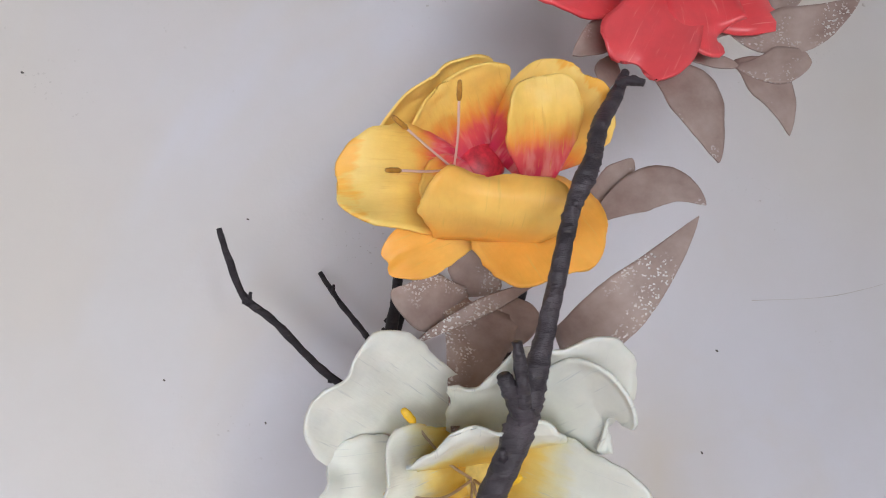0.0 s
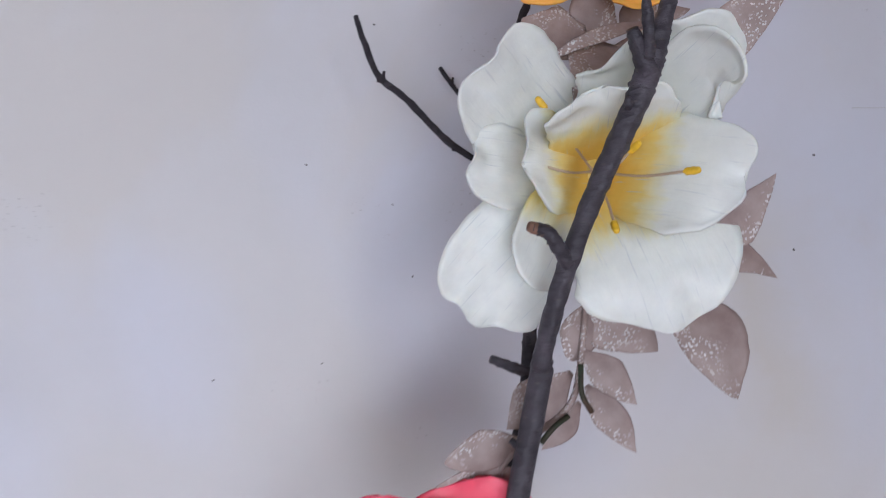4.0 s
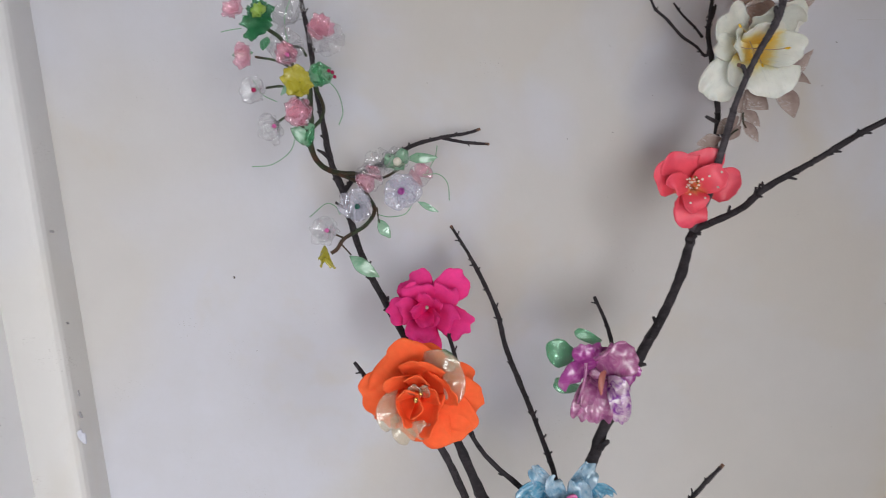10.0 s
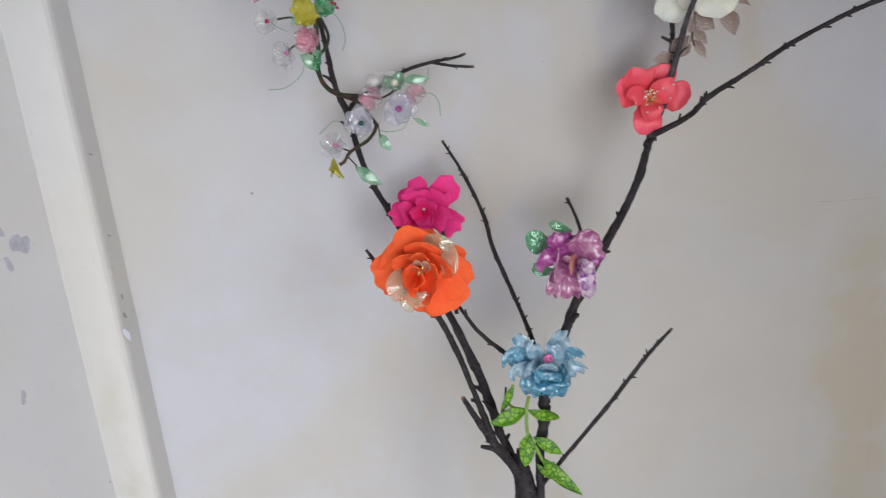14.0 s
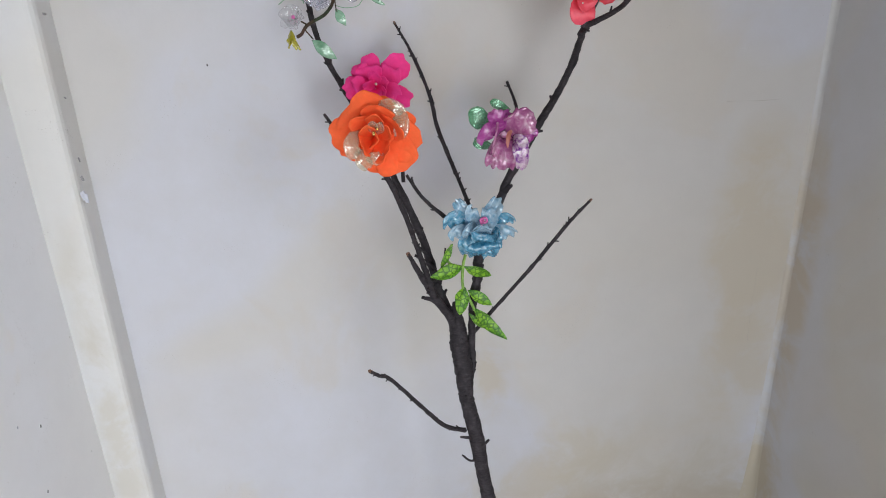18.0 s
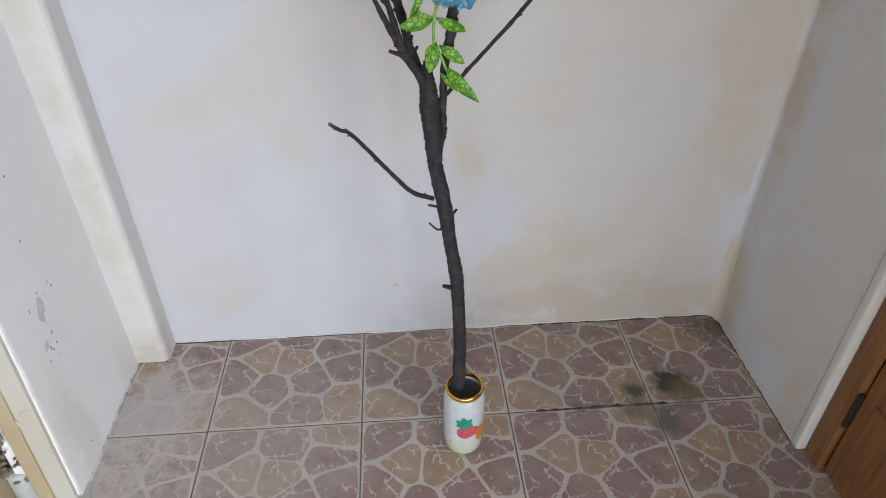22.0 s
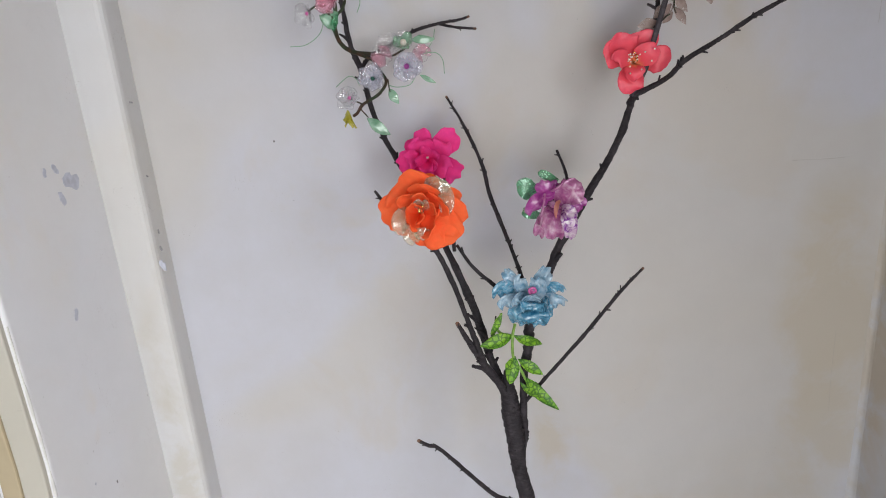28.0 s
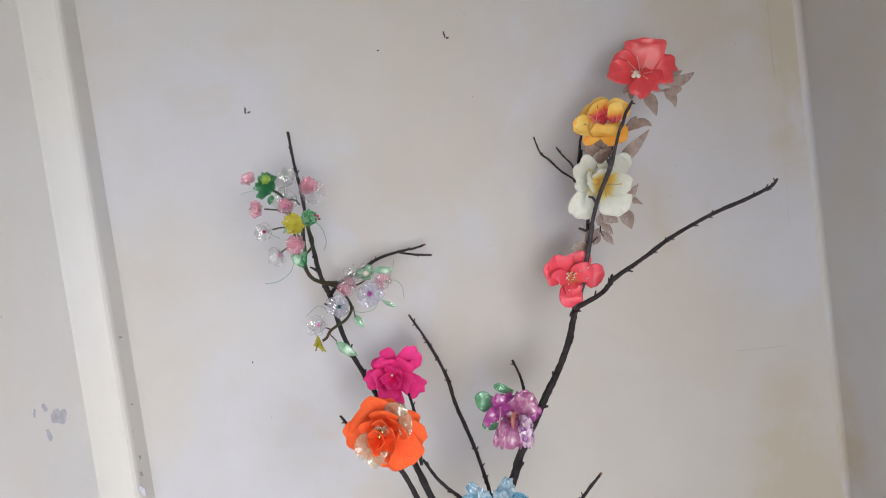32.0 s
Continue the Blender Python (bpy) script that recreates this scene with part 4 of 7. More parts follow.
BERRY = simple("strawberry_paint", (0.52, 0.08, 0.11), 0.35, vary=0.45, scale=300)
BERRY_LEAF = simple("green_leaf_paint", (0.02, 0.26, 0.20), 0.35, vary=0.35, scale=200)
AMBER = simple("amber_paint", (0.48, 0.22, 0.04), 0.35, vary=0.4, scale=300)
vase = thing("painted_vase", pose(0.200, -0.322, 0.0), "small white can-shaped vase with painted strawberry and gold rim", "vase")
part("body", lathe([(0.0281, 0.0000), (0.0335, 0.0021), (0.0373, 0.0103), (0.0387, 0.0309), (0.0387, 0.1318), (0.0367, 0.1442), (0.0333, 0.1524), (0.0302, 0.1524), (0.0335, 0.1421), (0.0351, 0.1288), (0.0351, 0.0124), (0.0000, 0.0103)]), GLAZE, vase)
part("rim", lathe([(0.0324, 0.1493), (0.0343, 0.1524), (0.0354, 0.1566), (0.0346, 0.1617), (0.0324, 0.1622), (0.0308, 0.1607), (0.0305, 0.1535), (0.0324, 0.1493)], 40, False), GOLD, vase, "shiny gold rim")


def painted(name, fn, a0, z0, size, mat, label):
    """A painted patch that follows the vase wall; fn gives the outline's radius by angle."""
    bm = bmesh.new()
    rings = []
    for q in (0.0, 0.35, 0.7, 1.0):
        ring = []
        for k in range(28):
            th = 2 * math.pi * k / 28
            rad = size * q * fn(th)
            a, z = a0 + rad * math.cos(th) / 0.0394, z0 + rad * math.sin(th)
            ring.append(bm.verts.new((0.0393 * math.sin(a), -0.0393 * math.cos(a), z)))
        rings.append(ring)
    for ra, rb in zip(rings[1:], rings[2:]):
        for k in range(28):
            bm.faces.new((ra[k], ra[(k + 1) % 28], rb[(k + 1) % 28], rb[k]))
    bm.faces.new(rings[1])
    bmesh.ops.recalc_face_normals(bm, faces=bm.faces[:])
    part(name, bm, mat, vase, label)


def berry_outline(th):
    return 1.0 - 0.28 * max(0.0, math.cos(th + 0.9)) ** 2 + 0.12 * math.cos(2 * th)


painted("strawberry", berry_outline, 0.14, 0.073, 0.0205, BERRY, "painted red strawberry")
painted("strawberry_leaves", lambda th: 0.62 + 0.55 * abs(math.cos(3.5 * th + 0.4)) * (0.6 + 0.4 * math.sin(th)), -0.08, 0.096, 0.0185, BERRY_LEAF, "painted green strawberry leaves")
painted("pineapple", lambda th: 1.0 + 0.55 * math.sin(th) ** 2, 0.86, 0.060, 0.0135, AMBER, "painted amber fruit")
GLITTER_W = simple("white_glitter_dots", (0.78, 0.80, 0.82), 0.15, vary=0.2, scale=500)
for n in range(16):
    rg = random.Random(n + 300)
    painted("glitter_dot", lambda th: 1.0, -0.75 + rg.uniform(-0.28, 0.35), 0.018 + rg.uniform(0, 0.06), rg.uniform(0.001, 0.0022), GLITTER_W, "white glitter dot")

# ---------------------------------------------------------------- flowers: helpers


def blade_mesh(L, W, bow=0.1, cup=0.15, ruffle=0.05, widest=0.6, blunt=0.5, base=0.2, fold=0.0, roll=0.0, crinkle=0.035, scallop=0.0, wave=0.0, taper=2.0, skew=0.0, mid=None, seed=0, nu=18, nv=14):
    """A petal or leaf from the origin along +x to (L, 0, 0), its face to +z. bow: arch toward +z, cup: edges raised, roll: rim turned back,
    widest: where along it, blunt: 0.3 square to 1.2 pointed tip, fold: crease along the middle, skew: one side wider, mid: a point the spine bends through."""
    bm = bmesh.new()
    rg = random.Random(seed)
    ph, ph2, ph3 = rg.uniform(0, 6.28), rg.uniform(0, 6.28), rg.uniform(0, 6.28)
    k = 2.5 * rg.uniform(0.85, 1.2)
    rows = []
    for i in range(nu + 1):
        s = 1 - (1 - i / nu) ** 1.6
        if s < widest:
            w = base + (1 - base) * math.sin(math.pi / 2 * s / widest) ** 1.15
        else:
            w = max(0.003, (1 - ((s - widest) / (1 - widest)) ** taper)) ** blunt
        row = []
        for j in range(nv + 1):
            v = 2 * j / nv - 1
            side = 1 + 0.10 * math.sin(4.3 * s + ph3 + (2 if v > 0 else 0)) * abs(v)
            y = W / 2 * w * v * side * (1 + 2 * skew * v)
            u = v * w
            x = L * (s + ruffle * 0.5 * s ** 3 * math.sin(k * 2.2 * u + ph2))
            x += L * scallop * s ** 3 * math.sin(k * 3.1 * u + ph)
            y *= 1 + 1.3 * scallop * s * math.sin(9.0 * s + ph2 + (2.4 if v > 0 else 0)) * abs(v)
            y *= 1 + 0.08 * noise.noise(Vector((s * 4.0, seed * 3.7, 1.0 if v > 0 else 5.0))) + 0.05 * noise.noise(Vector((s * 11.0, seed * 1.9, 2.0 if v > 0 else 7.0)))
            z = 4 * bow * L * s * (1 - s) + cup * W * w * v * v * (0.35 + 0.65 * s) - fold * W * w * abs(v)
            z += ruffle * W * (s ** 1.5) * (0.2 + abs(u) ** 1.5) * math.sin(k * math.pi * u * 0.5 + ph + 2.2 * s)
            z += ruffle * 0.7 * W * s * abs(u) ** 2.5 * math.sin(8.5 * s + ph2 + (1.7 if v > 0 else 0))
            z += crinkle * W * s * (noise.noise(Vector((s * 3.0, u * 1.6, seed * 2.3))) + 0.5 * noise.noise(Vector((s * 7.0, u * 4.0, seed * 5.1))))
            if wave:
                rho = min(1.0, math.hypot((s - 0.45) / 0.55, u) if s > 0.45 else abs(v))
                z += wave * W * rho ** 4 * s * math.sin(5.0 * math.atan2(u, s - 0.35) + ph)
            z -= roll * W * (max(0.0, s - 0.72) / 0.28) ** 2 * 0.5
            z -= roll * W * 0.4 * max(0.0, abs(v) - 0.7) / 0.3 * s * w
            if mid is None:
                row.append(bm.verts.new((x, y, z)))
                continue
            end = Vector((L, 0.0, 0.0))
            pull = 2.0 * Vector(mid) - end / 2
            spot = pull * (2 * s * (1 - s)) + end * s * s
            along = (pull * (2 - 4 * s) + end * (2 * s)).normalized()
            across = Vector((0, 0, 1)).cross(along)
            across = (across if across.length > 0.05 else Vector((0, 1, 0))).normalized()
            row.append(bm.verts.new(spot + along * (x - L * s) + across * y + along.cross(across) * z))
        rows.append(row)
    for a, b in zip(rows, rows[1:]):
        for j in range(nv):
            bm.faces.new((a[j], b[j], b[j + 1], a[j + 1]))
    return bm


EYE_SIDE = Vector((-0.12, -1.0, 0.05))


def blade(name, parent, root, tip, W, mat, label="", face=None, thick=0.0008, mid=None, **kw):
    """A petal or leaf from root to tip, facing the room."""
    root, tip = Vector(root), Vector(tip)
    x = tip - root
    L = x.length
    x.normalize()
    z = Vector(face) if face else EYE_SIDE
    z = (z - x * z.dot(x)).normalized()
    y = z.cross(x)
    m = Matrix((x, y, z)).transposed().to_4x4()
    m.translation = root
    if mid is not None:
        kw = dict(bow=0.0, cup=0.04, base=0.5, mid=m.inverted() @ Vector(mid)) | kw
    ob = part(name, blade_mesh(L, W, **kw), mat, parent, label, m=parent.matrix_world.inverted() @ m)
    md = ob.modifiers.new("thickness", "SOLIDIFY")
    md.thickness, md.offset = thick, 0.0
    if mat in (CLEAR_P, FROST_P, ROSE_P):
        ob.data.materials.append(RIM_P)
        md.material_offset_rim = 1
    return ob


def at_place(name, centre, label, category="artificial flower", group="flowers on the branch"):
    m = Matrix.Translation(centre)
    ob = thing(name, m, label, category, group)
    ob.matrix_basis = m
    bpy.context.view_layer.update()
    return ob


def wire(name, parent, pts, r, mat, label="", seg=7, rough=0.08):
    inv = parent.matrix_world.inverted()
    rows = [(*(inv @ Vector(p[:3])), r * (p[3] if len(p) > 3 else 1.0)) for p in pts]
    return part(name, tube(rows, seg, 6, rough, len(pts)), mat, parent, label)


def ball(name, parent, place, r, mat, label="", squash=1.0):
    bm = bmesh.new()
    bmesh.ops.create_uvsphere(bm, u_segments=14, v_segments=9, radius=r)
    return part(name, bm, mat, parent, label, m=parent.matrix_world.inverted() @ Matrix.Translation(place) @ Matrix.Diagonal((1, squash, 1, 1)))


def stamen(parent, foot, tip, mat_f, mat_a, r=0.00022, anther=0.0045, ar=0.0011, sag=0.004):
    """A thin filament with a capsule at its end."""
    a, b = Vector(foot), Vector(tip)
    mid = (a + b) / 2 + Vector((0, -sag, -sag * 0.5))
    stalk = wire("stamen", parent, [a, mid, b], max(r, 0.00045), mat_f)
    d = (b - mid).normalized()
    rows = [(*(parent.matrix_world.inverted() @ (b + d * q * anther)), w * ar) for q, w in ((-0.1, 0.4), (0.15, 1.0), (0.6, 1.05), (0.95, 0.8), (1.05, 0.3))]
    part("anther", tube(rows, 8, 3, 0.15, 2), mat_a, stalk)
    return stalk


def petal_paint(name, stops, length, rough=0.42, spec=0.35, veins=None, streak=0.35, throat=None):
    """Paint that changes from the petal's foot to its tip, with brush streaks."""
    m = Mat(name, rough, spec=spec)
    tc = m.n("TexCoord")
    sep = m.n("SeparateXYZ")
    m.l(tc.outputs["Object"], sep.inputs[0])
    nz = m.noise(m.coord("Object", (45, 190, 45)), 1.2, 4, 0.6)
    span = m.n("MapRange")
    m.l(sep.outputs[0], span.inputs[0])
    span.inputs[1].default_value, span.inputs[2].default_value = 0.0, length
    w = m.n("Math")
    w.operation = "MULTIPLY_ADD"
    m.l(nz, w.inputs[0])
    w.inputs[1].default_value = streak
    m.l(span.outputs[0], w.inputs[2])
    w2 = m.n("Math")
    w2.operation = "SUBTRACT"
    m.l(w.outputs[0], w2.inputs[0])
    w2.inputs[1].default_value = streak / 2
    c = m.ramp(w2.outputs[0], stops)
    blot = m.ramp(m.noise(m.coord("Object"), 110.0, 5, 0.6), [(0.32, g(0.93)), (0.7, g(1.04))])
    c = m.mix(1.0, c, blot, "MULTIPLY")
    if veins:
        vn = m.ramp(m.noise(m.coord("Object", (60, 1100, 60)), 1.0, 2, 0.5), [(0.64, g(0.0)), (0.73, g(0.75))])
        c = m.mix(vn, c, veins)
    if throat:
        near = m.ramp(w2.outputs[0], [(0.20, g(0.55)), (0.50, g(0.0))])
        lines = m.ramp(m.noise(m.coord("Object", (50, 240, 50)), 1.0, 3, 0.55), [(0.50, g(0.0)), (0.64, g(1.0))])
        c = m.mix(m.mix(1.0, near, lines, "MULTIPLY"), c, throat)
    m.colour(c)
    m.b.inputs["Subsurface Weight"].default_value = 0.35
    m.b.inputs["Subsurface Radius"].default_value = (0.006, 0.005, 0.004)
    m.bump(m.noise(m.coord("Object", (70, 330, 70)), 1.0, 4, 0.6), 0.0006, 0.35)
    return m.mat


WHITE_P = petal_paint("white_foam", [(0.20, (0.78, 0.52, 0.10)), (0.38, (0.78, 0.62, 0.22)), (0.50, (0.76, 0.73, 0.50)), (0.60, (0.75, 0.76, 0.69)), (1.0, (0.76, 0.77, 0.715))], 0.050, veins=(0.56, 0.58, 0.57))
WHITE_O = petal_paint("white_foam_outer", [(0.05, (0.77, 0.70, 0.38)), (0.28, (0.75, 0.755, 0.66)), (0.45, (0.75, 0.76, 0.70)), (1.0, (0.76, 0.77, 0.715))], 0.050, veins=(0.56, 0.58, 0.57))
YELLOW_P = petal_paint("yellow_foam", [(0.08, (0.74, 0.06, 0.16)), (0.30, (0.84, 0.13, 0.13)), (0.42, (0.90, 0.36, 0.07)), (0.58, (0.93, 0.60, 0.14)), (0.95, (0.94, 0.68, 0.21)), (1.0, (0.93, 0.50, 0.08))], 0.046, veins=(0.80, 0.50, 0.12), throat=(0.90, 0.50, 0.50))
GOLD_P = petal_paint("golden_foam", [(0.0, (0.93, 0.48, 0.10)), (0.5, (0.94, 0.59, 0.15)), (1.0, (0.93, 0.45, 0.08))], 0.04, veins=(0.80, 0.50, 0.12))
REDTOP_P = petal_paint("coral_red_foam", [(0.0, (0.64, 0.05, 0.06)), (0.5, (0.79, 0.075, 0.09)), (1.0, (0.78, 0.09, 0.105))], 0.05, rough=0.3, spec=0.5, veins=(0.86, 0.24, 0.24))
RED_P = petal_paint("coral_foam", [(0.10, (0.82, 0.28, 0.12)), (0.26, (0.87, 0.09, 0.13)), (1.0, (0.92, 0.10, 0.165))], 0.050, rough=0.38, spec=0.4)
PINK_P = petal_paint("hot_pink_foam", [(0.0, (0.90, 0.03, 0.26)), (1.0, (0.97, 0.065, 0.33))], 0.05, rough=0.75, spec=0.15)
ORANGE_P = petal_paint("orange_foam", [(0.0, (0.92, 0.105, 0.03)), (1.0, (0.96, 0.155, 0.05))], 0.055, rough=0.75, spec=0.15)


def plastic(name, stops, clear=0.2, rough=0.14, scale=45.0, bump=0.0022, gloss=1.0):
    """Heat-shaped bottle plastic: a glossy coloured sheet that lets part of the light straight through."""
    m = Mat(name, rough, spec=0.7)
    v = m.coord("Object")
    m.colour(m.ramp(m.noise(v, scale, 4, 0.6, 1.5), stops))
    m.b.inputs["Coat Weight"].default_value = 0.35 * gloss
    m.b.inputs["Coat Roughness"].default_value = 0.06
    m.bump(m.noise(v, scale * 1.6, 3, 0.5, 1.0), bump, 0.55)
    tr = m.n("BsdfTransparent")
    tr.inputs[0].default_value = (*[1.0 - (1.0 - c) * (1.0 - clear) * 0.9 for c in stops[-1][1]], 1.0)
    mixer = m.n("MixShader")
    mixer.inputs[0].default_value = clear
    m.l(m.b.outputs[0], mixer.inputs[1])
    m.l(tr.outputs[0], mixer.inputs[2])
    shine = m.n("BsdfGlossy", Roughness=0.07)
    edge = m.n("LayerWeight", Blend=0.5)
    for node in (shine, edge):
        m.l(m.b.inputs["Normal"].links[0].from_socket, node.inputs["Normal"])
    steep = m.n("Math")
    steep.operation = "POWER"
    m.l(edge.outputs["Facing"], steep.inputs[0])
    steep.inputs[1].default_value = 4.0
    fres = m.n("Math")
    fres.operation = "MULTIPLY_ADD"
    m.l(steep.outputs[0], fres.inputs[0])
    fres.inputs[1].default_value, fres.inputs[2].default_value = 0.35 * gloss, 0.05 * gloss
    top = m.n("MixShader")
    m.l(fres.outputs[0], top.inputs[0])
    m.l(mixer.outputs[0], top.inputs[1])
    m.l(shine.outputs[0], top.inputs[2])
    m.l(top.outputs[0], m.t.nodes["Material Output"].inputs["Surface"])
    return m.mat


PURPLE_P = plastic("purple_plastic", [(0.30, (0.31, 0.022, 0.25)), (0.52, (0.47, 0.075, 0.37)), (0.72, (0.62, 0.26, 0.51))], 0.22, 0.22, 38, 0.0018, 0.6)
MAUVE_P = plastic("pale_mauve_plastic", [(0.30, (0.36, 0.06, 0.25)), (0.5, (0.50, 0.155, 0.36)), (0.72, (0.69, 0.40, 0.55))], 0.28, 0.18, 50, 0.0022, 0.8)
LILAC_P = plastic("speckled_violet_plastic", [(0.36, (0.24, 0.03, 0.34)), (0.48, (0.60, 0.38, 0.58)), (0.60, (0.74, 0.60, 0.69))], 0.22, 0.2, 80, 0.002, 0.8)
BLUE_P = plastic("blue_plastic", [(0.32, (0.03, 0.18, 0.34)), (0.52, (0.11, 0.38, 0.56)), (0.70, (0.48, 0.67, 0.79))], 0.30, 0.14, 75, 0.0026)
PALE_P = plastic("pale_blue_plastic", [(0.35, (0.20, 0.45, 0.64)), (0.6, (0.54, 0.71, 0.83))], 0.42, 0.12, 75, 0.0028)
PEARL_P = plastic("pearl_plastic", [(0.35, (0.66, 0.48, 0.26)), (0.6, (0.78, 0.72, 0.60))], 0.70, 0.1)
CLEAR_P = plastic("clear_plastic", [(0.35, (0.70, 0.70, 0.74)), (0.6, (0.80, 0.80, 0.84))], 0.94, 0.08, 60, 0.003)
FROST_P = plastic("frosted_plastic", [(0.35, (0.66, 0.66, 0.76)), (0.6, (0.76, 0.76, 0.86))], 0.72, 0.15, 60, 0.002)
ROSE_P = plastic("pink_plastic", [(0.35, (0.86, 0.28, 0.43)), (0.6, (0.90, 0.56, 0.66))], 0.70, 0.1, 60, 0.003)
SUN_P = plastic("yellow_plastic", [(0.35, (0.56, 0.50, 0.03)), (0.6, (0.68, 0.62, 0.10))], 0.38, 0.1, 60, 0.003)
LIME_P = plastic("lime_plastic", [(0.35, (0.30, 0.48, 0.05)), (0.6, (0.42, 0.60, 0.12))], 0.25, 0.1, 60, 0.003)
GREEN_P = plastic("green_plastic", [(0.35, (0.03, 0.28, 0.11)), (0.6, (0.09, 0.48, 0.22))], 0.55, 0.08, 60, 0.003)
RIM_P = plastic("plastic_cut_edge", [(0.35, (0.55, 0.54, 0.60)), (0.6, (0.66, 0.65, 0.70))], 0.5, 0.1, 60, 0.001)
PALEGREEN_P = plastic("pale_green_plastic", [(0.35, (0.22, 0.50, 0.30)), (0.6, (0.40, 0.66, 0.48))], 0.52, 0.08, 60, 0.002)


def glitter_leaf_material(name, sparse):
    """Taupe cloth with mirror flakes; sparse raises how rare they are."""
    m = Mat(name, 0.55, spec=0.4)
    v = m.coord("Object")
    base = m.ramp(m.noise(v, 55.0, 5, 0.6), [(0.3, (0.20, 0.13, 0.115)), (0.7, (0.37, 0.285, 0.255))])
    cells = m.n("TexVoronoi", Scale=1600.0)
    m.l(v, cells.inputs["Vector"])
    sep = m.n("SeparateColor")
    m.l(cells.outputs["Color"], sep.inputs[0])
    where = m.ramp(m.noise(v, 38.0, 3, 0.6), [(0.47 + sparse, g(0.0)), (0.62 + sparse, g(1.0))])
    pick = m.ramp(sep.outputs[0], [(0.74 + sparse, g(0.0)), (0.77 + sparse, g(1.0))])
    amount = m.mix(1.0, where, pick, "MULTIPLY")
    m.colour(m.mix(amount, base, (0.88, 0.86, 0.85)))
    m.l(m.ramp(amount, [(0.0, g(0.5)), (1.0, g(0.12))]), m.b.inputs["Roughness"])
    m.l(m.ramp(amount, [(0.0, g(0.0)), (1.0, g(0.25))]), m.b.inputs["Metallic"])
    tilt = m.n("VectorMath")
    tilt.operation = "MULTIPLY_ADD"
    m.l(cells.outputs["Color"], tilt.inputs[0])
    tilt.inputs[1].default_value = (1.1, 1.1, 1.1)
    tilt.inputs[2].default_value = (-0.55, -0.55, -0.55)
    geo = m.n("NewGeometry")
    sc = m.n("VectorMath")
    sc.operation = "MULTIPLY_ADD"
    m.l(tilt.outputs[0], sc.inputs[0])
    m.l(amount, sc.inputs[1])
    m.l(geo.outputs["Normal"], sc.inputs[2])
    nn = m.n("VectorMath")
    nn.operation = "NORMALIZE"
    m.l(sc.outputs[0], nn.inputs[0])
    m.l(nn.outputs[0], m.b.inputs["Normal"])
    return m.mat


GLITTER = glitter_leaf_material("glittered_taupe_leaf", 0.025)
TAUPE = glitter_leaf_material("worn_taupe_leaf", 0.10)


def green_leaf_material():
    m = Mat("hand_painted_leaf", 0.45, spec=0.4)
    tc = m.n("TexCoord")
    v = tc.outputs["Object"]
    a = m.ramp(m.noise(v, 90.0, 3, 0.5), [(0.35, (0.07, 0.24, 0.012)), (0.7, (0.24, 0.47, 0.03))])
    bent = m.n("VectorMath")
    bent.operation = "MULTIPLY_ADD"
    warp = m.n("TexNoise", Scale=120.0, Detail=2.0)
    m.l(v, warp.inputs["Vector"])
    m.l(warp.outputs["Color"], bent.inputs[0])
    bent.inputs[1].default_value = (0.006, 0.006, 0.006)
    m.l(v, bent.inputs[2])
    vein = m.n("TexVoronoi", Scale=150.0)
    vein.feature = "DISTANCE_TO_EDGE"
    m.l(bent.outputs[0], vein.inputs["Vector"])
    dark = m.ramp(vein.outputs["Distance"], [(0.05, g(0.75)), (0.17, g(0.0))])
    m.colour(m.mix(dark, a, (0.015, 0.075, 0.012)))
    m.bump(vein.outputs["Distance"], 0.0006, 0.4)
    return m.mat


LEAF_G = green_leaf_material()
STEM_G = simple("green_stem", (0.20, 0.36, 0.06), 0.5, vary=0.3, scale=150)
def tape_material():
    m = Mat("floral_tape", 0.6, spec=0.3)
    v = m.coord("Object")
    m.colour(m.ramp(m.noise(v, 38.0, 4, 0.6), [(0.35, (0.07, 0.035, 0.022)), (0.5, (0.025, 0.03, 0.016)), (0.68, (0.05, 0.085, 0.04))]))
    m.bump(m.noise(v, 240.0, 4), 0.001, 0.5)
    return m.mat


TAPE = tape_material()
TENDRIL = simple("green_thread", (0.16, 0.34, 0.20), 0.35, vary=0.2, scale=90)
ANTHER_Y = simple("yellow_anther", (0.80, 0.48, 0.02), 0.5, vary=0.15, scale=500)
ANTHER_B = simple("brown_gold_anther", (0.42, 0.20, 0.03), 0.45, vary=0.3, scale=500)
ANTHER_P = simple("pale_coral_anther", (0.78, 0.42, 0.30), 0.5)
FILAMENT = simple("tan_filament", (0.46, 0.34, 0.24), 0.6)
FILAMENT_P = simple("pale_pink_filament", (0.74, 0.50, 0.46), 0.5)
PEARL = simple("pearl_bead", (0.76, 0.68, 0.60), 0.15, vary=0.1, scale=300)
GOLDBEAD = simple("gold_bead", (0.72, 0.48, 0.16), 0.2, 0.8)
BEAD_PU = simple("purple_bead", (0.30, 0.06, 0.26), 0.12)
BEAD_RE = simple("crimson_bead", (0.34, 0.01, 0.07), 0.12)
BEAD_GR = simple("dark_green_bead", (0.008, 0.07, 0.05), 0.1)
BEAD_PI = simple("pink_bead", (0.62, 0.14, 0.36), 0.2)

# ---------------------------------------------------------------- white flower
o = at_place("white_flower", (0.4255, -0.136, 1.319), "white foam flower with a yellow-painted throat and yellow stamens")
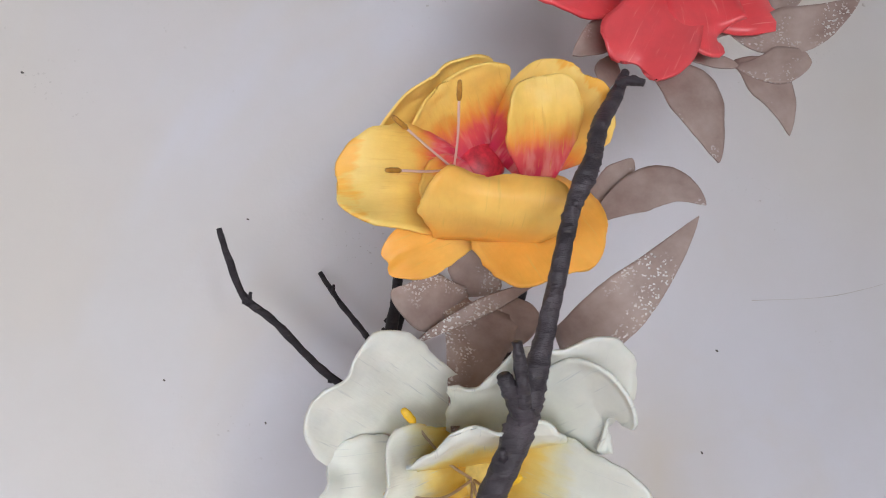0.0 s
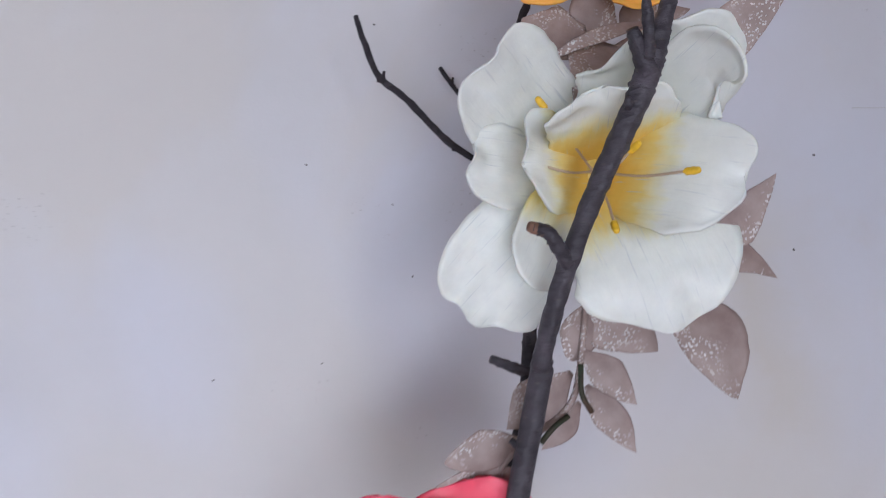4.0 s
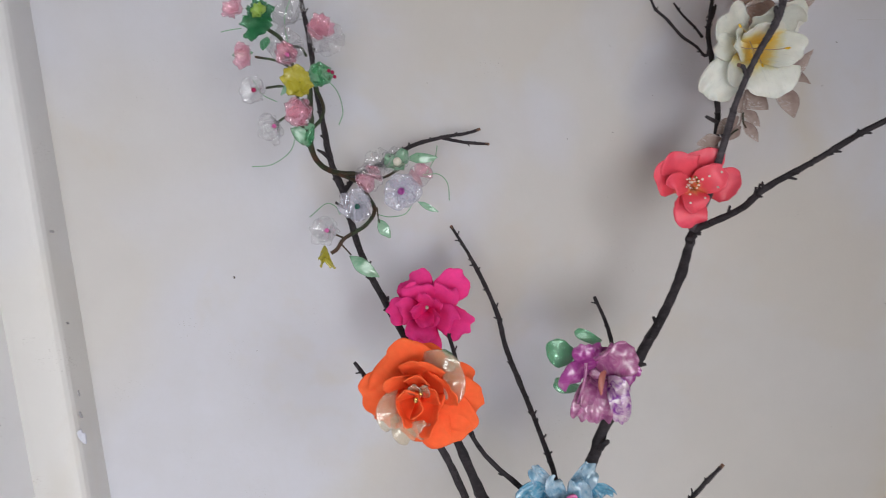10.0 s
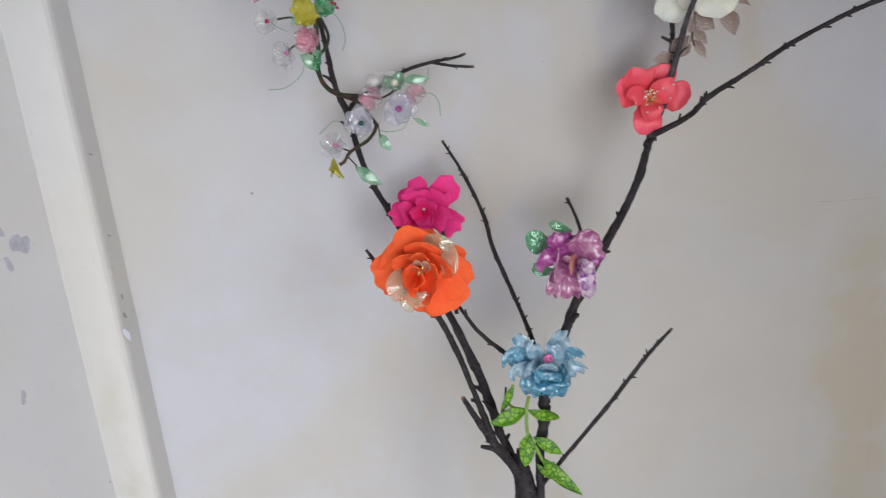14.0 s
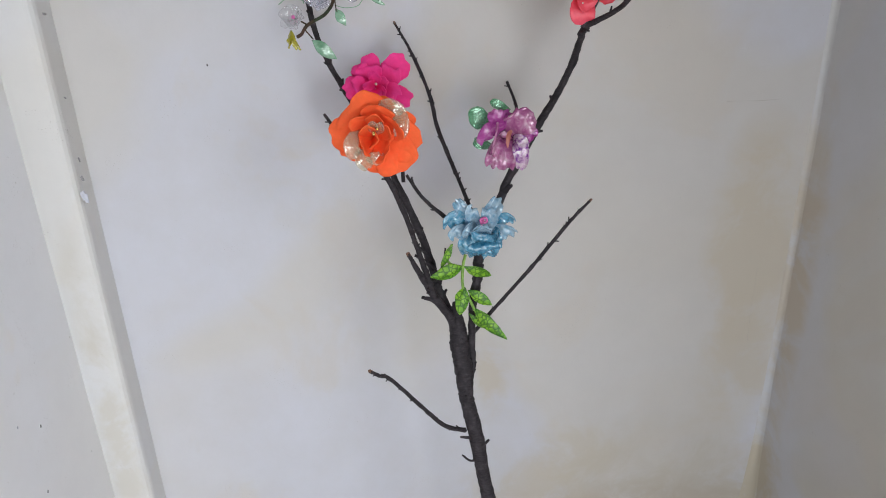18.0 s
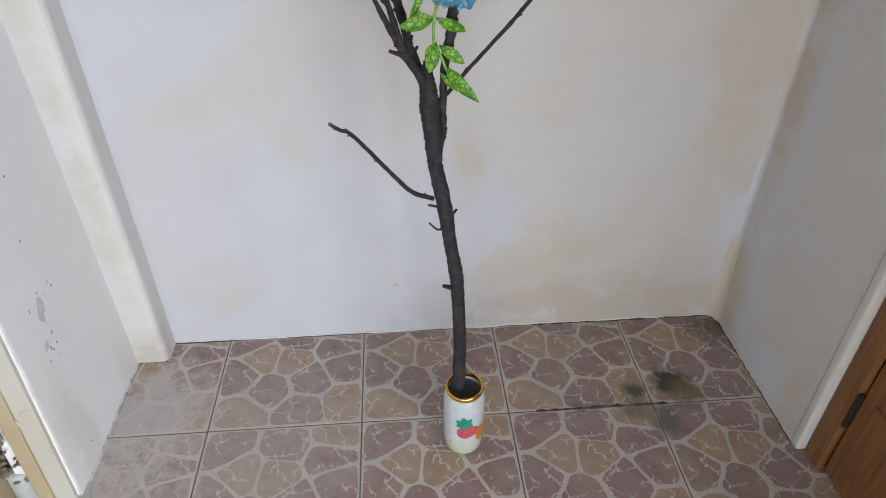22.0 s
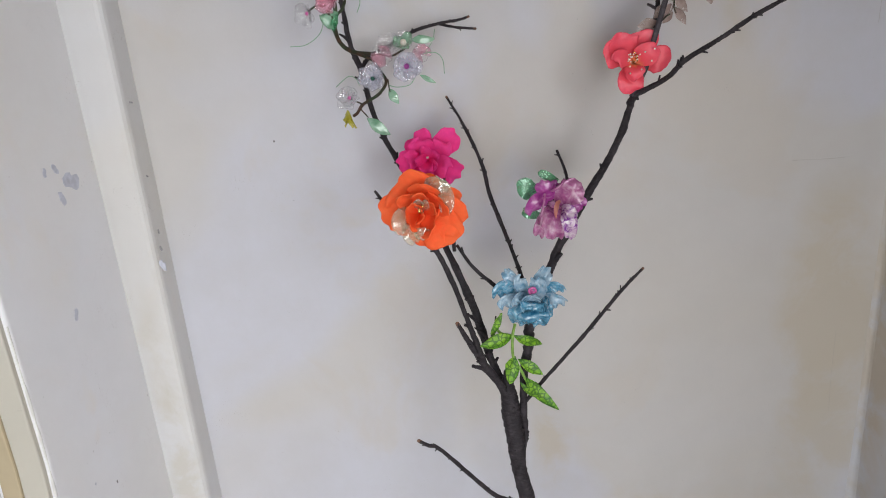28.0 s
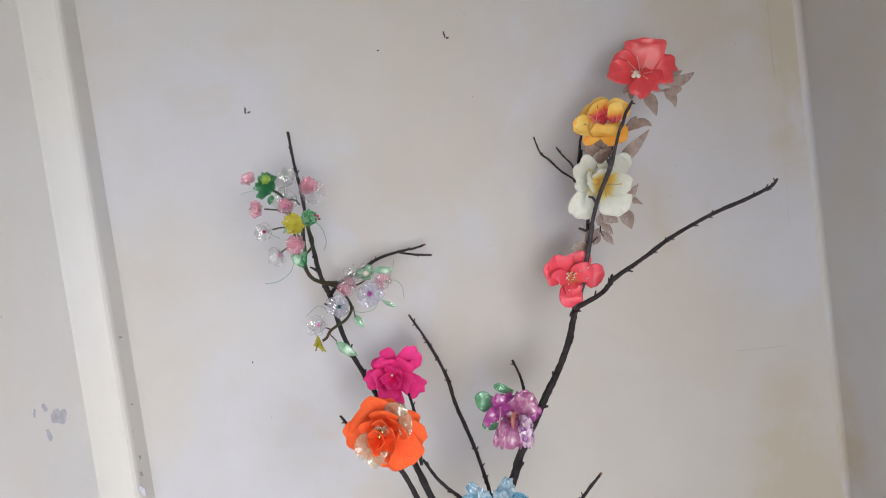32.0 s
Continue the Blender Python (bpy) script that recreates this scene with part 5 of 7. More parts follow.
for n, (a, m, b, w, mat, kw) in enumerate([
    ((0.425, -0.132, 1.3234), (0.4046, -0.138, 1.3421), (0.3885, -0.161, 1.3562), 0.0436, WHITE_O, dict(wave=0.05, widest=0.70, blunt=0.22, roll=0.10, cup=0.05, base=0.8)),
    ((0.4212, -0.134, 1.3205), (0.3991, -0.138, 1.323), (0.381, -0.15, 1.3265), 0.0285, WHITE_O, dict(wave=0.07, widest=0.68, blunt=0.28, roll=0.10, base=0.8)),
    ((0.4363, -0.134, 1.325), (0.4415, -0.156, 1.3443), (0.435, -0.172, 1.3581), 0.0523, WHITE_O, dict(wave=0.05, widest=0.66, blunt=0.26, roll=0.06, cup=0.05, base=0.7)),
    ((0.4401, -0.138, 1.3265), (0.4479, -0.166, 1.341), (0.457, -0.174, 1.3429), 0.0282, WHITE_O, dict(wave=0.06, widest=0.70, blunt=0.30, roll=-0.35, cup=0.05, base=0.8)),
    ((0.428, -0.136, 1.315), (0.4345, -0.158, 1.293), (0.4385, -0.162, 1.2655), 0.0520, WHITE_P, dict(wave=0.05, widest=0.6, blunt=0.36, cup=-0.03, base=0.7)),
    ((0.4195, -0.133, 1.310), (0.395, -0.138, 1.294), (0.377, -0.133, 1.271), 0.0450, WHITE_O, dict(wave=0.09, widest=0.66, blunt=0.32)),
    ((0.4271, -0.138, 1.3244), (0.4243, -0.16, 1.3334), (0.4215, -0.175, 1.3404), 0.0447, WHITE_P, dict(wave=0.03, widest=0.60, blunt=0.24, cup=0.06, roll=0.03, base=0.85)),
    ((0.426, -0.136, 1.3227), (0.4095, -0.148, 1.3235), (0.3966, -0.16, 1.324), 0.0336, WHITE_P, dict(wave=0.03, widest=0.60, blunt=0.26, cup=0.05, roll=0.05, base=0.85)),
    ((0.4302, -0.138, 1.319), (0.4439, -0.164, 1.3153), (0.4592, -0.176, 1.308), 0.0379, WHITE_P, dict(wave=0.05, widest=0.56, blunt=0.34, cup=0.14, roll=0.04, base=0.8)),
    ((0.4262, -0.134, 1.3165), (0.4089, -0.146, 1.3015), (0.4061, -0.144, 1.2815), 0.0290, WHITE_P, dict(wave=0.05, widest=0.55, blunt=0.36, cup=0.22, base=0.8)),
]):
    blade("petal", o, a, b, w, mat, mid=m, seed=n + 3, thick=0.0009, ruffle=0.02, scallop=0.012, crinkle=0.045, nu=26, nv=20, **kw)
ball("throat", o, (0.4255, -0.136, 1.319), 0.0085, simple("yellow_throat", (0.74, 0.56, 0.14), 0.5, vary=0.2, scale=260), "yellow painted throat", 0.5)
for tip in ((0.4063, -0.15, 1.341), (0.4006, -0.154, 1.3222), (0.4303, -0.160, 1.3232), (0.4422, -0.173, 1.3142), (0.4214, -0.165, 1.3007), (0.4118, -0.160, 1.2950)):
    stamen(o, (0.424, -0.139, 1.320), tip, FILAMENT, ANTHER_Y, 0.00025, 0.0050, 0.0012)

# ---------------------------------------------------------------- yellow flower
o = at_place("yellow_flower", (0.4445, -0.108, 1.4252), "yellow foam flower with a crimson-painted throat and curled stamens")
for n, (a, m, b, w, mat, kw) in enumerate([
    ((0.4352, -0.112, 1.4173), (0.4121, -0.13, 1.416), (0.3897, -0.134, 1.4169), 0.0367, YELLOW_P, dict(widest=0.52, blunt=0.46, cup=0.12, roll=0.04, base=0.75, skew=0.04)),
    ((0.4415, -0.104, 1.4251), (0.4326, -0.112, 1.4426), (0.425, -0.128, 1.4534), 0.0543, YELLOW_P, dict(widest=0.62, blunt=0.40, cup=0.10, roll=-0.04, wave=0.02)),
    ((0.4422, -0.106, 1.4233), (0.4348, -0.118, 1.4381), (0.4281, -0.13, 1.4467), 0.0482, YELLOW_P, dict(widest=0.60, blunt=0.36, cup=0.12, roll=0.03, wave=0.02)),
    ((0.454, -0.11, 1.4217), (0.4643, -0.13, 1.4332), (0.4717, -0.146, 1.4451), 0.0374, YELLOW_P, dict(widest=0.64, blunt=0.40, cup=0.05, roll=0.05)),
    ((0.4619, -0.12, 1.4152), (0.4595, -0.137, 1.4277), (0.4573, -0.144, 1.4444), 0.0242, YELLOW_P, dict(widest=0.6, blunt=0.32, cup=0.16, roll=0.04)),
    ((0.441, -0.11, 1.4199), (0.4307, -0.122, 1.4166), (0.4184, -0.128, 1.408), 0.0175, YELLOW_P, dict(widest=0.6, blunt=0.45, cup=0.15)),
    ((0.4501, -0.108, 1.416), (0.456, -0.132, 1.398), (0.4617, -0.144, 1.3795), 0.0442, GOLD_P, dict(widest=0.60, blunt=0.42, cup=0.02)),
    ((0.4412, -0.112, 1.402), (0.4206, -0.128, 1.3948), (0.4036, -0.132, 1.3883), 0.0213, GOLD_P, dict(widest=0.56, blunt=0.48, cup=0.10, roll=0.06)),
    ((0.4384, -0.128, 1.3938), (0.4373, -0.148, 1.4016), (0.4396, -0.149, 1.4132), 0.0446, GOLD_P, dict(widest=0.5, blunt=0.24, base=0.70, cup=0.10, roll=0.12, wave=0.03)),
]):
    blade("petal", o, a, b, w, mat, mid=m, seed=n + 17, thick=0.0010, ruffle=0.03, crinkle=0.05, scallop=0.012, nu=24, nv=18, **kw)
for tip in ((0.4312, -0.14, 1.4388), (0.4139, -0.136, 1.4312), (0.4098, -0.142, 1.4162)):
    stamen(o, (0.4315, -0.12, 1.4206), tip, FILAMENT_P, ANTHER_B, 0.0002, 0.0062, 0.0009, 0.002)
ball("throat", o, (0.4445, -0.108, 1.4252), 0.0095, simple("crimson_throat", (0.60, 0.04, 0.07), 0.4, vary=0.4, scale=260), "crimson painted throat", 0.45)

# ---------------------------------------------------------------- coral-red flower at the tip
o = at_place("coral_flower", (0.5156, -0.108, 1.4901), "coral-red foam flower with pale stamens at the branch tip")
for n, (a, m, b, w, mat, kw) in enumerate([
    ((0.5153, -0.11, 1.4932), (0.5243, -0.12, 1.5206), (0.5291, -0.124, 1.5416), 0.0661, REDTOP_P, dict(widest=0.62, blunt=0.29, cup=0.12, roll=0.06)),
    ((0.5087, -0.11, 1.4941), (0.4891, -0.122, 1.5095), (0.4761, -0.122, 1.523), 0.0374, REDTOP_P, dict(widest=0.6, blunt=0.32, cup=0.15, roll=0.08)),
    ((0.5103, -0.11, 1.4886), (0.4814, -0.122, 1.4934), (0.4613, -0.12, 1.4992), 0.0388, REDTOP_P, dict(widest=0.62, blunt=0.32, cup=0.15, roll=0.08)),
    ((0.5246, -0.108, 1.4902), (0.5505, -0.118, 1.4912), (0.5759, -0.112, 1.4945), 0.0486, REDTOP_P, dict(widest=0.66, blunt=0.27, cup=0.08, roll=0.08)),
    ((0.5363, -0.11, 1.4998), (0.5118, -0.127, 1.4688), (0.4985, -0.131, 1.4509), 0.0329, REDTOP_P, dict(widest=0.74, blunt=0.20, cup=0.06, roll=0.03)),
    ((0.5418, -0.11, 1.4999), (0.5337, -0.125, 1.4744), (0.5366, -0.124, 1.4627), 0.0291, REDTOP_P, dict(widest=0.62, blunt=0.34, cup=0.08)),
]):
    blade("petal", o, a, b, w, mat, mid=m, seed=n + 31, thick=0.0011, ruffle=0.05, crinkle=0.05, **kw)
for tip in ((0.4898, -0.14, 1.5039), (0.5037, -0.142, 1.5085), (0.5146, -0.14, 1.4998), (0.5232, -0.138, 1.4848), (0.5149, -0.14, 1.476), (0.4934, -0.14, 1.4897)):
    stamen(o, (0.5156, -0.108, 1.4901), tip, FILAMENT_P, ANTHER_P, 0.0005, 0.004, 0.0012, 0.001)
for place in ((0.5019, -0.13, 1.4885), (0.5051, -0.132, 1.4829), (0.4983, -0.13, 1.4842)):
    ball("bead", o, place, 0.004, PEARL)

# ---------------------------------------------------------------- red flower
o = at_place("red_flower", (0.3629, -0.128, 1.1713), "coral-red five-petalled foam flower with pearl bead stamens")
for n, (a, m, b, w, mat, kw) in enumerate([
    ((0.3674, -0.128, 1.1766), (0.3715, -0.136, 1.1974), (0.3714, -0.14, 1.2171), 0.0468, RED_P, dict(widest=0.62, blunt=0.40, cup=0.02, roll=0.03)),
    ((0.3589, -0.13, 1.1757), (0.3428, -0.14, 1.1966), (0.3399, -0.144, 1.2159), 0.0442, RED_P, dict(widest=0.60, blunt=0.40, cup=0.02, roll=0.02)),
    ((0.3732, -0.128, 1.1692), (0.388, -0.143, 1.1745), (0.4105, -0.143, 1.1712), 0.0421, RED_P, dict(widest=0.64, blunt=0.40, cup=0.02, roll=0.02)),
    ((0.3495, -0.128, 1.1737), (0.3289, -0.138, 1.185), (0.3119, -0.141, 1.1869), 0.0396, RED_P, dict(widest=0.62, blunt=0.40, cup=0.02, roll=0.02)),
    ((0.3637, -0.13, 1.1685), (0.3518, -0.148, 1.1471), (0.351, -0.146, 1.1272), 0.0415, RED_P, dict(widest=0.62, blunt=0.40, cup=0.02, roll=0.02)),
    ((0.3606, -0.134, 1.1701), (0.3709, -0.15, 1.1814), (0.3859, -0.152, 1.1953), 0.0349, RED_P, dict(widest=0.58, blunt=0.44, cup=0.16)),
    ((0.3585, -0.134, 1.1694), (0.3545, -0.15, 1.16), (0.3587, -0.152, 1.1467), 0.0312, RED_P, dict(widest=0.55, blunt=0.44, cup=0.14)),
    ((0.3567, -0.134, 1.1734), (0.3367, -0.15, 1.1803), (0.3256, -0.15, 1.177), 0.0272, RED_P, dict(widest=0.58, blunt=0.44, cup=0.14)),
]):
    blade("petal", o, a, b, w, mat, mid=m, seed=n + 47, thick=0.0011, ruffle=0.025, wave=0.02, scallop=0.01, crinkle=0.028, **kw)
rg = random.Random(8)
c = Vector((0.3531, -0.15, 1.1782))
for n in range(22):
    a, r = rg.uniform(0, 6.28), 0.0085 * math.sqrt(rg.random())
    ball("bead", o, c + Vector((r * math.cos(a), rg.uniform(-0.004, 0.004), r * math.sin(a))), rg.uniform(0.0010, 0.0017), PEARL if n % 4 else GOLDBEAD)
for place in ((0.3822, -0.16, 1.19), (0.3687, -0.158, 1.1863), (0.3779, -0.16, 1.173), (0.3632, -0.16, 1.1618), (0.347, -0.158, 1.1571), (0.3616, -0.156, 1.1831), (0.3466, -0.158, 1.1671)):
    ball("bead", o, place, 0.0014, PEARL)
o.matrix_world = o.matrix_world @ Matrix.Scale(0.96, 4)

# ---------------------------------------------------------------- hot pink flower
o = at_place("pink_flower", (0.045, -0.11, 1.0471), "hot pink layered foam flower with a small pearl centre")
for n, (a, m, b, w, mat, kw) in enumerate([
    ((0.0413, -0.112, 1.0539), (0.032, -0.124, 1.079), (0.0229, -0.116, 1.0951), 0.0481, PINK_P, dict(widest=0.72, blunt=0.28, wave=0.04, roll=0.06)),
    ((0.0517, -0.116, 1.0552), (0.0741, -0.134, 1.0804), (0.093, -0.134, 1.0971), 0.0433, PINK_P, dict(widest=0.70, blunt=0.34, wave=0.05, cup=0.08)),
    ((0.054, -0.118, 1.0445), (0.0762, -0.138, 1.0384), (0.0967, -0.138, 1.0266), 0.0434, PINK_P, dict(widest=0.70, blunt=0.30, wave=0.04, roll=0.06)),
    ((0.044, -0.118, 1.0407), (0.0387, -0.14, 1.0209), (0.0359, -0.142, 0.9959), 0.0428, PINK_P, dict(widest=0.68, blunt=0.34, wave=0.06, roll=0.06)),
    ((0.0371, -0.114, 1.0479), (0.0158, -0.134, 1.053), (-0.0053, -0.132, 1.0542), 0.0358, PINK_P, dict(widest=0.70, blunt=0.36, wave=0.04, roll=0.06)),
    ((0.0428, -0.12, 1.0535), (0.0367, -0.138, 1.0771), (0.0355, -0.136, 1.0889), 0.0433, PINK_P, dict(widest=0.66, blunt=0.30, wave=0.06, cup=0.10, roll=0.15)),
    ((0.0479, -0.12, 1.0526), (0.0661, -0.142, 1.0735), (0.0736, -0.146, 1.0839), 0.0379, PINK_P, dict(widest=0.66, blunt=0.32, wave=0.06, cup=0.10, roll=0.15)),
    ((0.0489, -0.12, 1.0461), (0.0661, -0.146, 1.0448), (0.0798, -0.148, 1.0404), 0.0379, PINK_P, dict(widest=0.66, blunt=0.30, wave=0.06, cup=0.10, roll=0.15)),
    ((0.0434, -0.12, 1.0434), (0.0367, -0.146, 1.0342), (0.0324, -0.148, 1.0183), 0.0412, PINK_P, dict(widest=0.66, blunt=0.30, wave=0.05, cup=0.10, roll=0.15)),
    ((0.0406, -0.12, 1.0493), (0.023, -0.142, 1.058), (0.0095, -0.144, 1.0593), 0.0336, PINK_P, dict(widest=0.66, blunt=0.32, wave=0.06, cup=0.10, roll=0.15)),
    ((0.0451, -0.128, 1.053), (0.0439, -0.148, 1.0702), (0.0439, -0.156, 1.0795), 0.0205, PINK_P, dict(widest=0.62, blunt=0.30, wave=0.05, cup=0.25, roll=0.2)),
    ((0.0459, -0.128, 1.0529), (0.0563, -0.148, 1.063), (0.0626, -0.158, 1.066), 0.0206, PINK_P, dict(widest=0.62, blunt=0.30, wave=0.05, cup=0.25, roll=0.2)),
    ((0.0457, -0.128, 1.0511), (0.053, -0.15, 1.0485), (0.0587, -0.162, 1.0466), 0.0206, PINK_P, dict(widest=0.62, blunt=0.30, wave=0.05, cup=0.25, roll=0.2)),
    ((0.0449, -0.128, 1.0513), (0.0429, -0.15, 1.0468), (0.0418, -0.162, 1.0402), 0.0241, PINK_P, dict(widest=0.62, blunt=0.30, wave=0.05, cup=0.25, roll=0.2)),
    ((0.0441, -0.128, 1.0523), (0.0344, -0.148, 1.058), (0.0264, -0.158, 1.0585), 0.0223, PINK_P, dict(widest=0.62, blunt=0.30, wave=0.05, cup=0.25, roll=0.2)),
]):
    blade("petal", o, a, b, w, mat, mid=m, seed=n + 61, thick=0.0012, ruffle=0.05, scallop=0.02, crinkle=0.08, **kw)
ball("bead", o, (0.0456, -0.152, 1.0617), 0.0022, PEARL)
o.matrix_world = o.matrix_world @ Matrix.Translation((0.002, 0, -0.003)) @ Matrix.Scale(0.93, 4)

# ---------------------------------------------------------------- orange rose
o = at_place("orange_rose", (0.0413, -0.285, 1.009), "bright orange foam rose with pearly translucent petals")
for n, (a, m, b, w, mat, kw) in enumerate([
    ((0.0393, -0.286, 1.0119), (0.0258, -0.304, 1.038), (0.0114, -0.3, 1.0551), 0.0708, ORANGE_P, dict(widest=0.6, blunt=0.40, roll=0.03, wave=0.02)),
    ((0.0369, -0.286, 1.0097), (0.0131, -0.302, 1.0166), (-0.0144, -0.296, 1.0139), 0.0487, ORANGE_P, dict(widest=0.64, blunt=0.38, roll=0.05, wave=0.03)),
    ((0.0438, -0.284, 1.0131), (0.0441, -0.3, 1.0398), (0.0422, -0.296, 1.0597), 0.0539, ORANGE_P, dict(widest=0.62, blunt=0.40, roll=0.03, wave=0.02)),
    ((0.0447, -0.284, 1.0107), (0.0677, -0.3, 1.0222), (0.0923, -0.294, 1.0216), 0.0433, ORANGE_P, dict(widest=0.64, blunt=0.40, roll=0.04, wave=0.03)),
    ((0.0447, -0.286, 1.0092), (0.071, -0.304, 1.0076), (0.0978, -0.3, 0.9995), 0.0518, ORANGE_P, dict(widest=0.64, blunt=0.38, roll=0.05, wave=0.03)),
    ((0.0432, -0.286, 1.0046), (0.0633, -0.304, 0.9899), (0.0806, -0.3, 0.9694), 0.0608, ORANGE_P, dict(widest=0.6, blunt=0.40, roll=0.03, wave=0.02)),
    ((0.0408, -0.286, 1.0024), (0.0455, -0.302, 0.9856), (0.0458, -0.296, 0.9617), 0.0501, ORANGE_P, dict(widest=0.6, blunt=0.40, roll=0.03, wave=0.02)),
    ((0.0364, -0.284, 1.0043), (0.0159, -0.298, 1.0022), (-0.0032, -0.292, 0.9905), 0.0372, ORANGE_P, dict(widest=0.64, blunt=0.40, roll=0.04, wave=0.03)),
    ((0.0424, -0.3, 1.0172), (0.0459, -0.316, 1.0431), (0.0459, -0.33, 1.0515), 0.0388, ORANGE_P, dict(widest=0.6, blunt=0.21, cup=0.16, roll=0.20, base=0.5)),
    ((0.0444, -0.3, 1.0147), (0.0615, -0.316, 1.0254), (0.0652, -0.33, 1.0317), 0.0390, ORANGE_P, dict(widest=0.6, blunt=0.21, cup=0.16, roll=0.20, base=0.5)),
    ((0.043, -0.3, 1.0114), (0.0513, -0.318, 1.0014), (0.0536, -0.332, 1.0018), 0.0402, ORANGE_P, dict(widest=0.6, blunt=0.21, cup=0.16, roll=0.20, base=0.5)),
    ((0.0399, -0.3, 1.0139), (0.0263, -0.316, 1.009), (0.0253, -0.33, 1.0117), 0.0360, ORANGE_P, dict(widest=0.6, blunt=0.21, cup=0.16, roll=0.20, base=0.5)),
    ((0.0401, -0.3, 1.0162), (0.0261, -0.316, 1.0324), (0.0251, -0.33, 1.0399), 0.0358, ORANGE_P, dict(widest=0.6, blunt=0.21, cup=0.16, roll=0.20, base=0.5)),
    ((0.0415, -0.306, 1.0173), (0.0426, -0.326, 1.0372), (0.0427, -0.34, 1.0445), 0.0227, ORANGE_P, dict(widest=0.6, blunt=0.20, cup=0.30, roll=0.12, base=0.6)),
    ((0.0425, -0.306, 1.0166), (0.0541, -0.326, 1.0244), (0.0564, -0.34, 1.0298), 0.0238, ORANGE_P, dict(widest=0.6, blunt=0.20, cup=0.30, roll=0.12, base=0.6)),
    ((0.0414, -0.306, 1.0155), (0.0408, -0.326, 1.0126), (0.0425, -0.34, 1.0154), 0.0229, ORANGE_P, dict(widest=0.6, blunt=0.20, cup=0.30, roll=0.12, base=0.6)),
    ((0.0406, -0.306, 1.0167), (0.0335, -0.326, 1.0259), (0.0327, -0.34, 1.0325), 0.0218, ORANGE_P, dict(widest=0.6, blunt=0.20, cup=0.30, roll=0.12, base=0.6)),
    ((0.0416, -0.316, 1.0195), (0.0396, -0.332, 1.03), (0.0392, -0.34, 1.0384), 0.0123, PEARL_P, dict(widest=0.6, blunt=0.26, cup=0.35)),
    ((0.0416, -0.316, 1.0195), (0.0473, -0.332, 1.0283), (0.0492, -0.34, 1.0367), 0.0113, PEARL_P, dict(widest=0.6, blunt=0.26, cup=0.35)),
    ((0.023, -0.312, 1.0233), (0.0119, -0.322, 1.0081), (0.0156, -0.32, 0.9913), 0.0199, PEARL_P, dict(widest=0.6, blunt=0.22, wave=0.10, cup=0.12)),
    ((0.0167, -0.312, 0.999), (0.023, -0.322, 0.9895), (0.0313, -0.316, 0.977), 0.0190, PEARL_P, dict(widest=0.6, blunt=0.22, wave=0.10, cup=0.12)),
    ((0.0288, -0.312, 0.989), (0.0379, -0.324, 0.9894), (0.0457, -0.322, 0.9957), 0.0168, PEARL_P, dict(widest=0.6, blunt=0.22, wave=0.10, cup=0.12)),
    ((0.0451, -0.306, 1.0507), (0.0634, -0.318, 1.0524), (0.0774, -0.316, 1.043), 0.0156, PEARL_P, dict(widest=0.6, blunt=0.22, wave=0.10, cup=0.12)),
    ((0.0673, -0.306, 1.0469), (0.0746, -0.32, 1.0337), (0.0701, -0.318, 1.0134), 0.0209, PEARL_P, dict(widest=0.6, blunt=0.22, wave=0.10, cup=0.12)),
]):
    blade("petal", o, a, b, w, mat, mid=m, seed=n + 83, thick=0.0013, ruffle=0.03, scallop=0.008, crinkle=0.06, **kw)
blade("leaf", o, (0.0604, -0.29, 1.0419), (0.0729, -0.292, 1.0481), 0.016, GREEN_P, "dark green leaf", seed=9)
blade("leaf", o, (0.073, -0.29, 1.0341), (0.0869, -0.292, 1.0281), 0.013, GREEN_P, "dark green leaf", seed=10)
rg = random.Random(4)
c = Vector((0.0416, -0.338, 1.0258))
for n in range(6):
    ball("bead", o, c + Vector((rg.uniform(-0.003, 0.003), rg.uniform(-0.002, 0.002), rg.uniform(-0.005, 0.005))), 0.0018, GOLDBEAD)

# ---------------------------------------------------------------- purple flower
o = at_place("purple_flower", (0.234, -0.204, 0.9819), "glossy purple flower of heat-shaped plastic with green leaves")
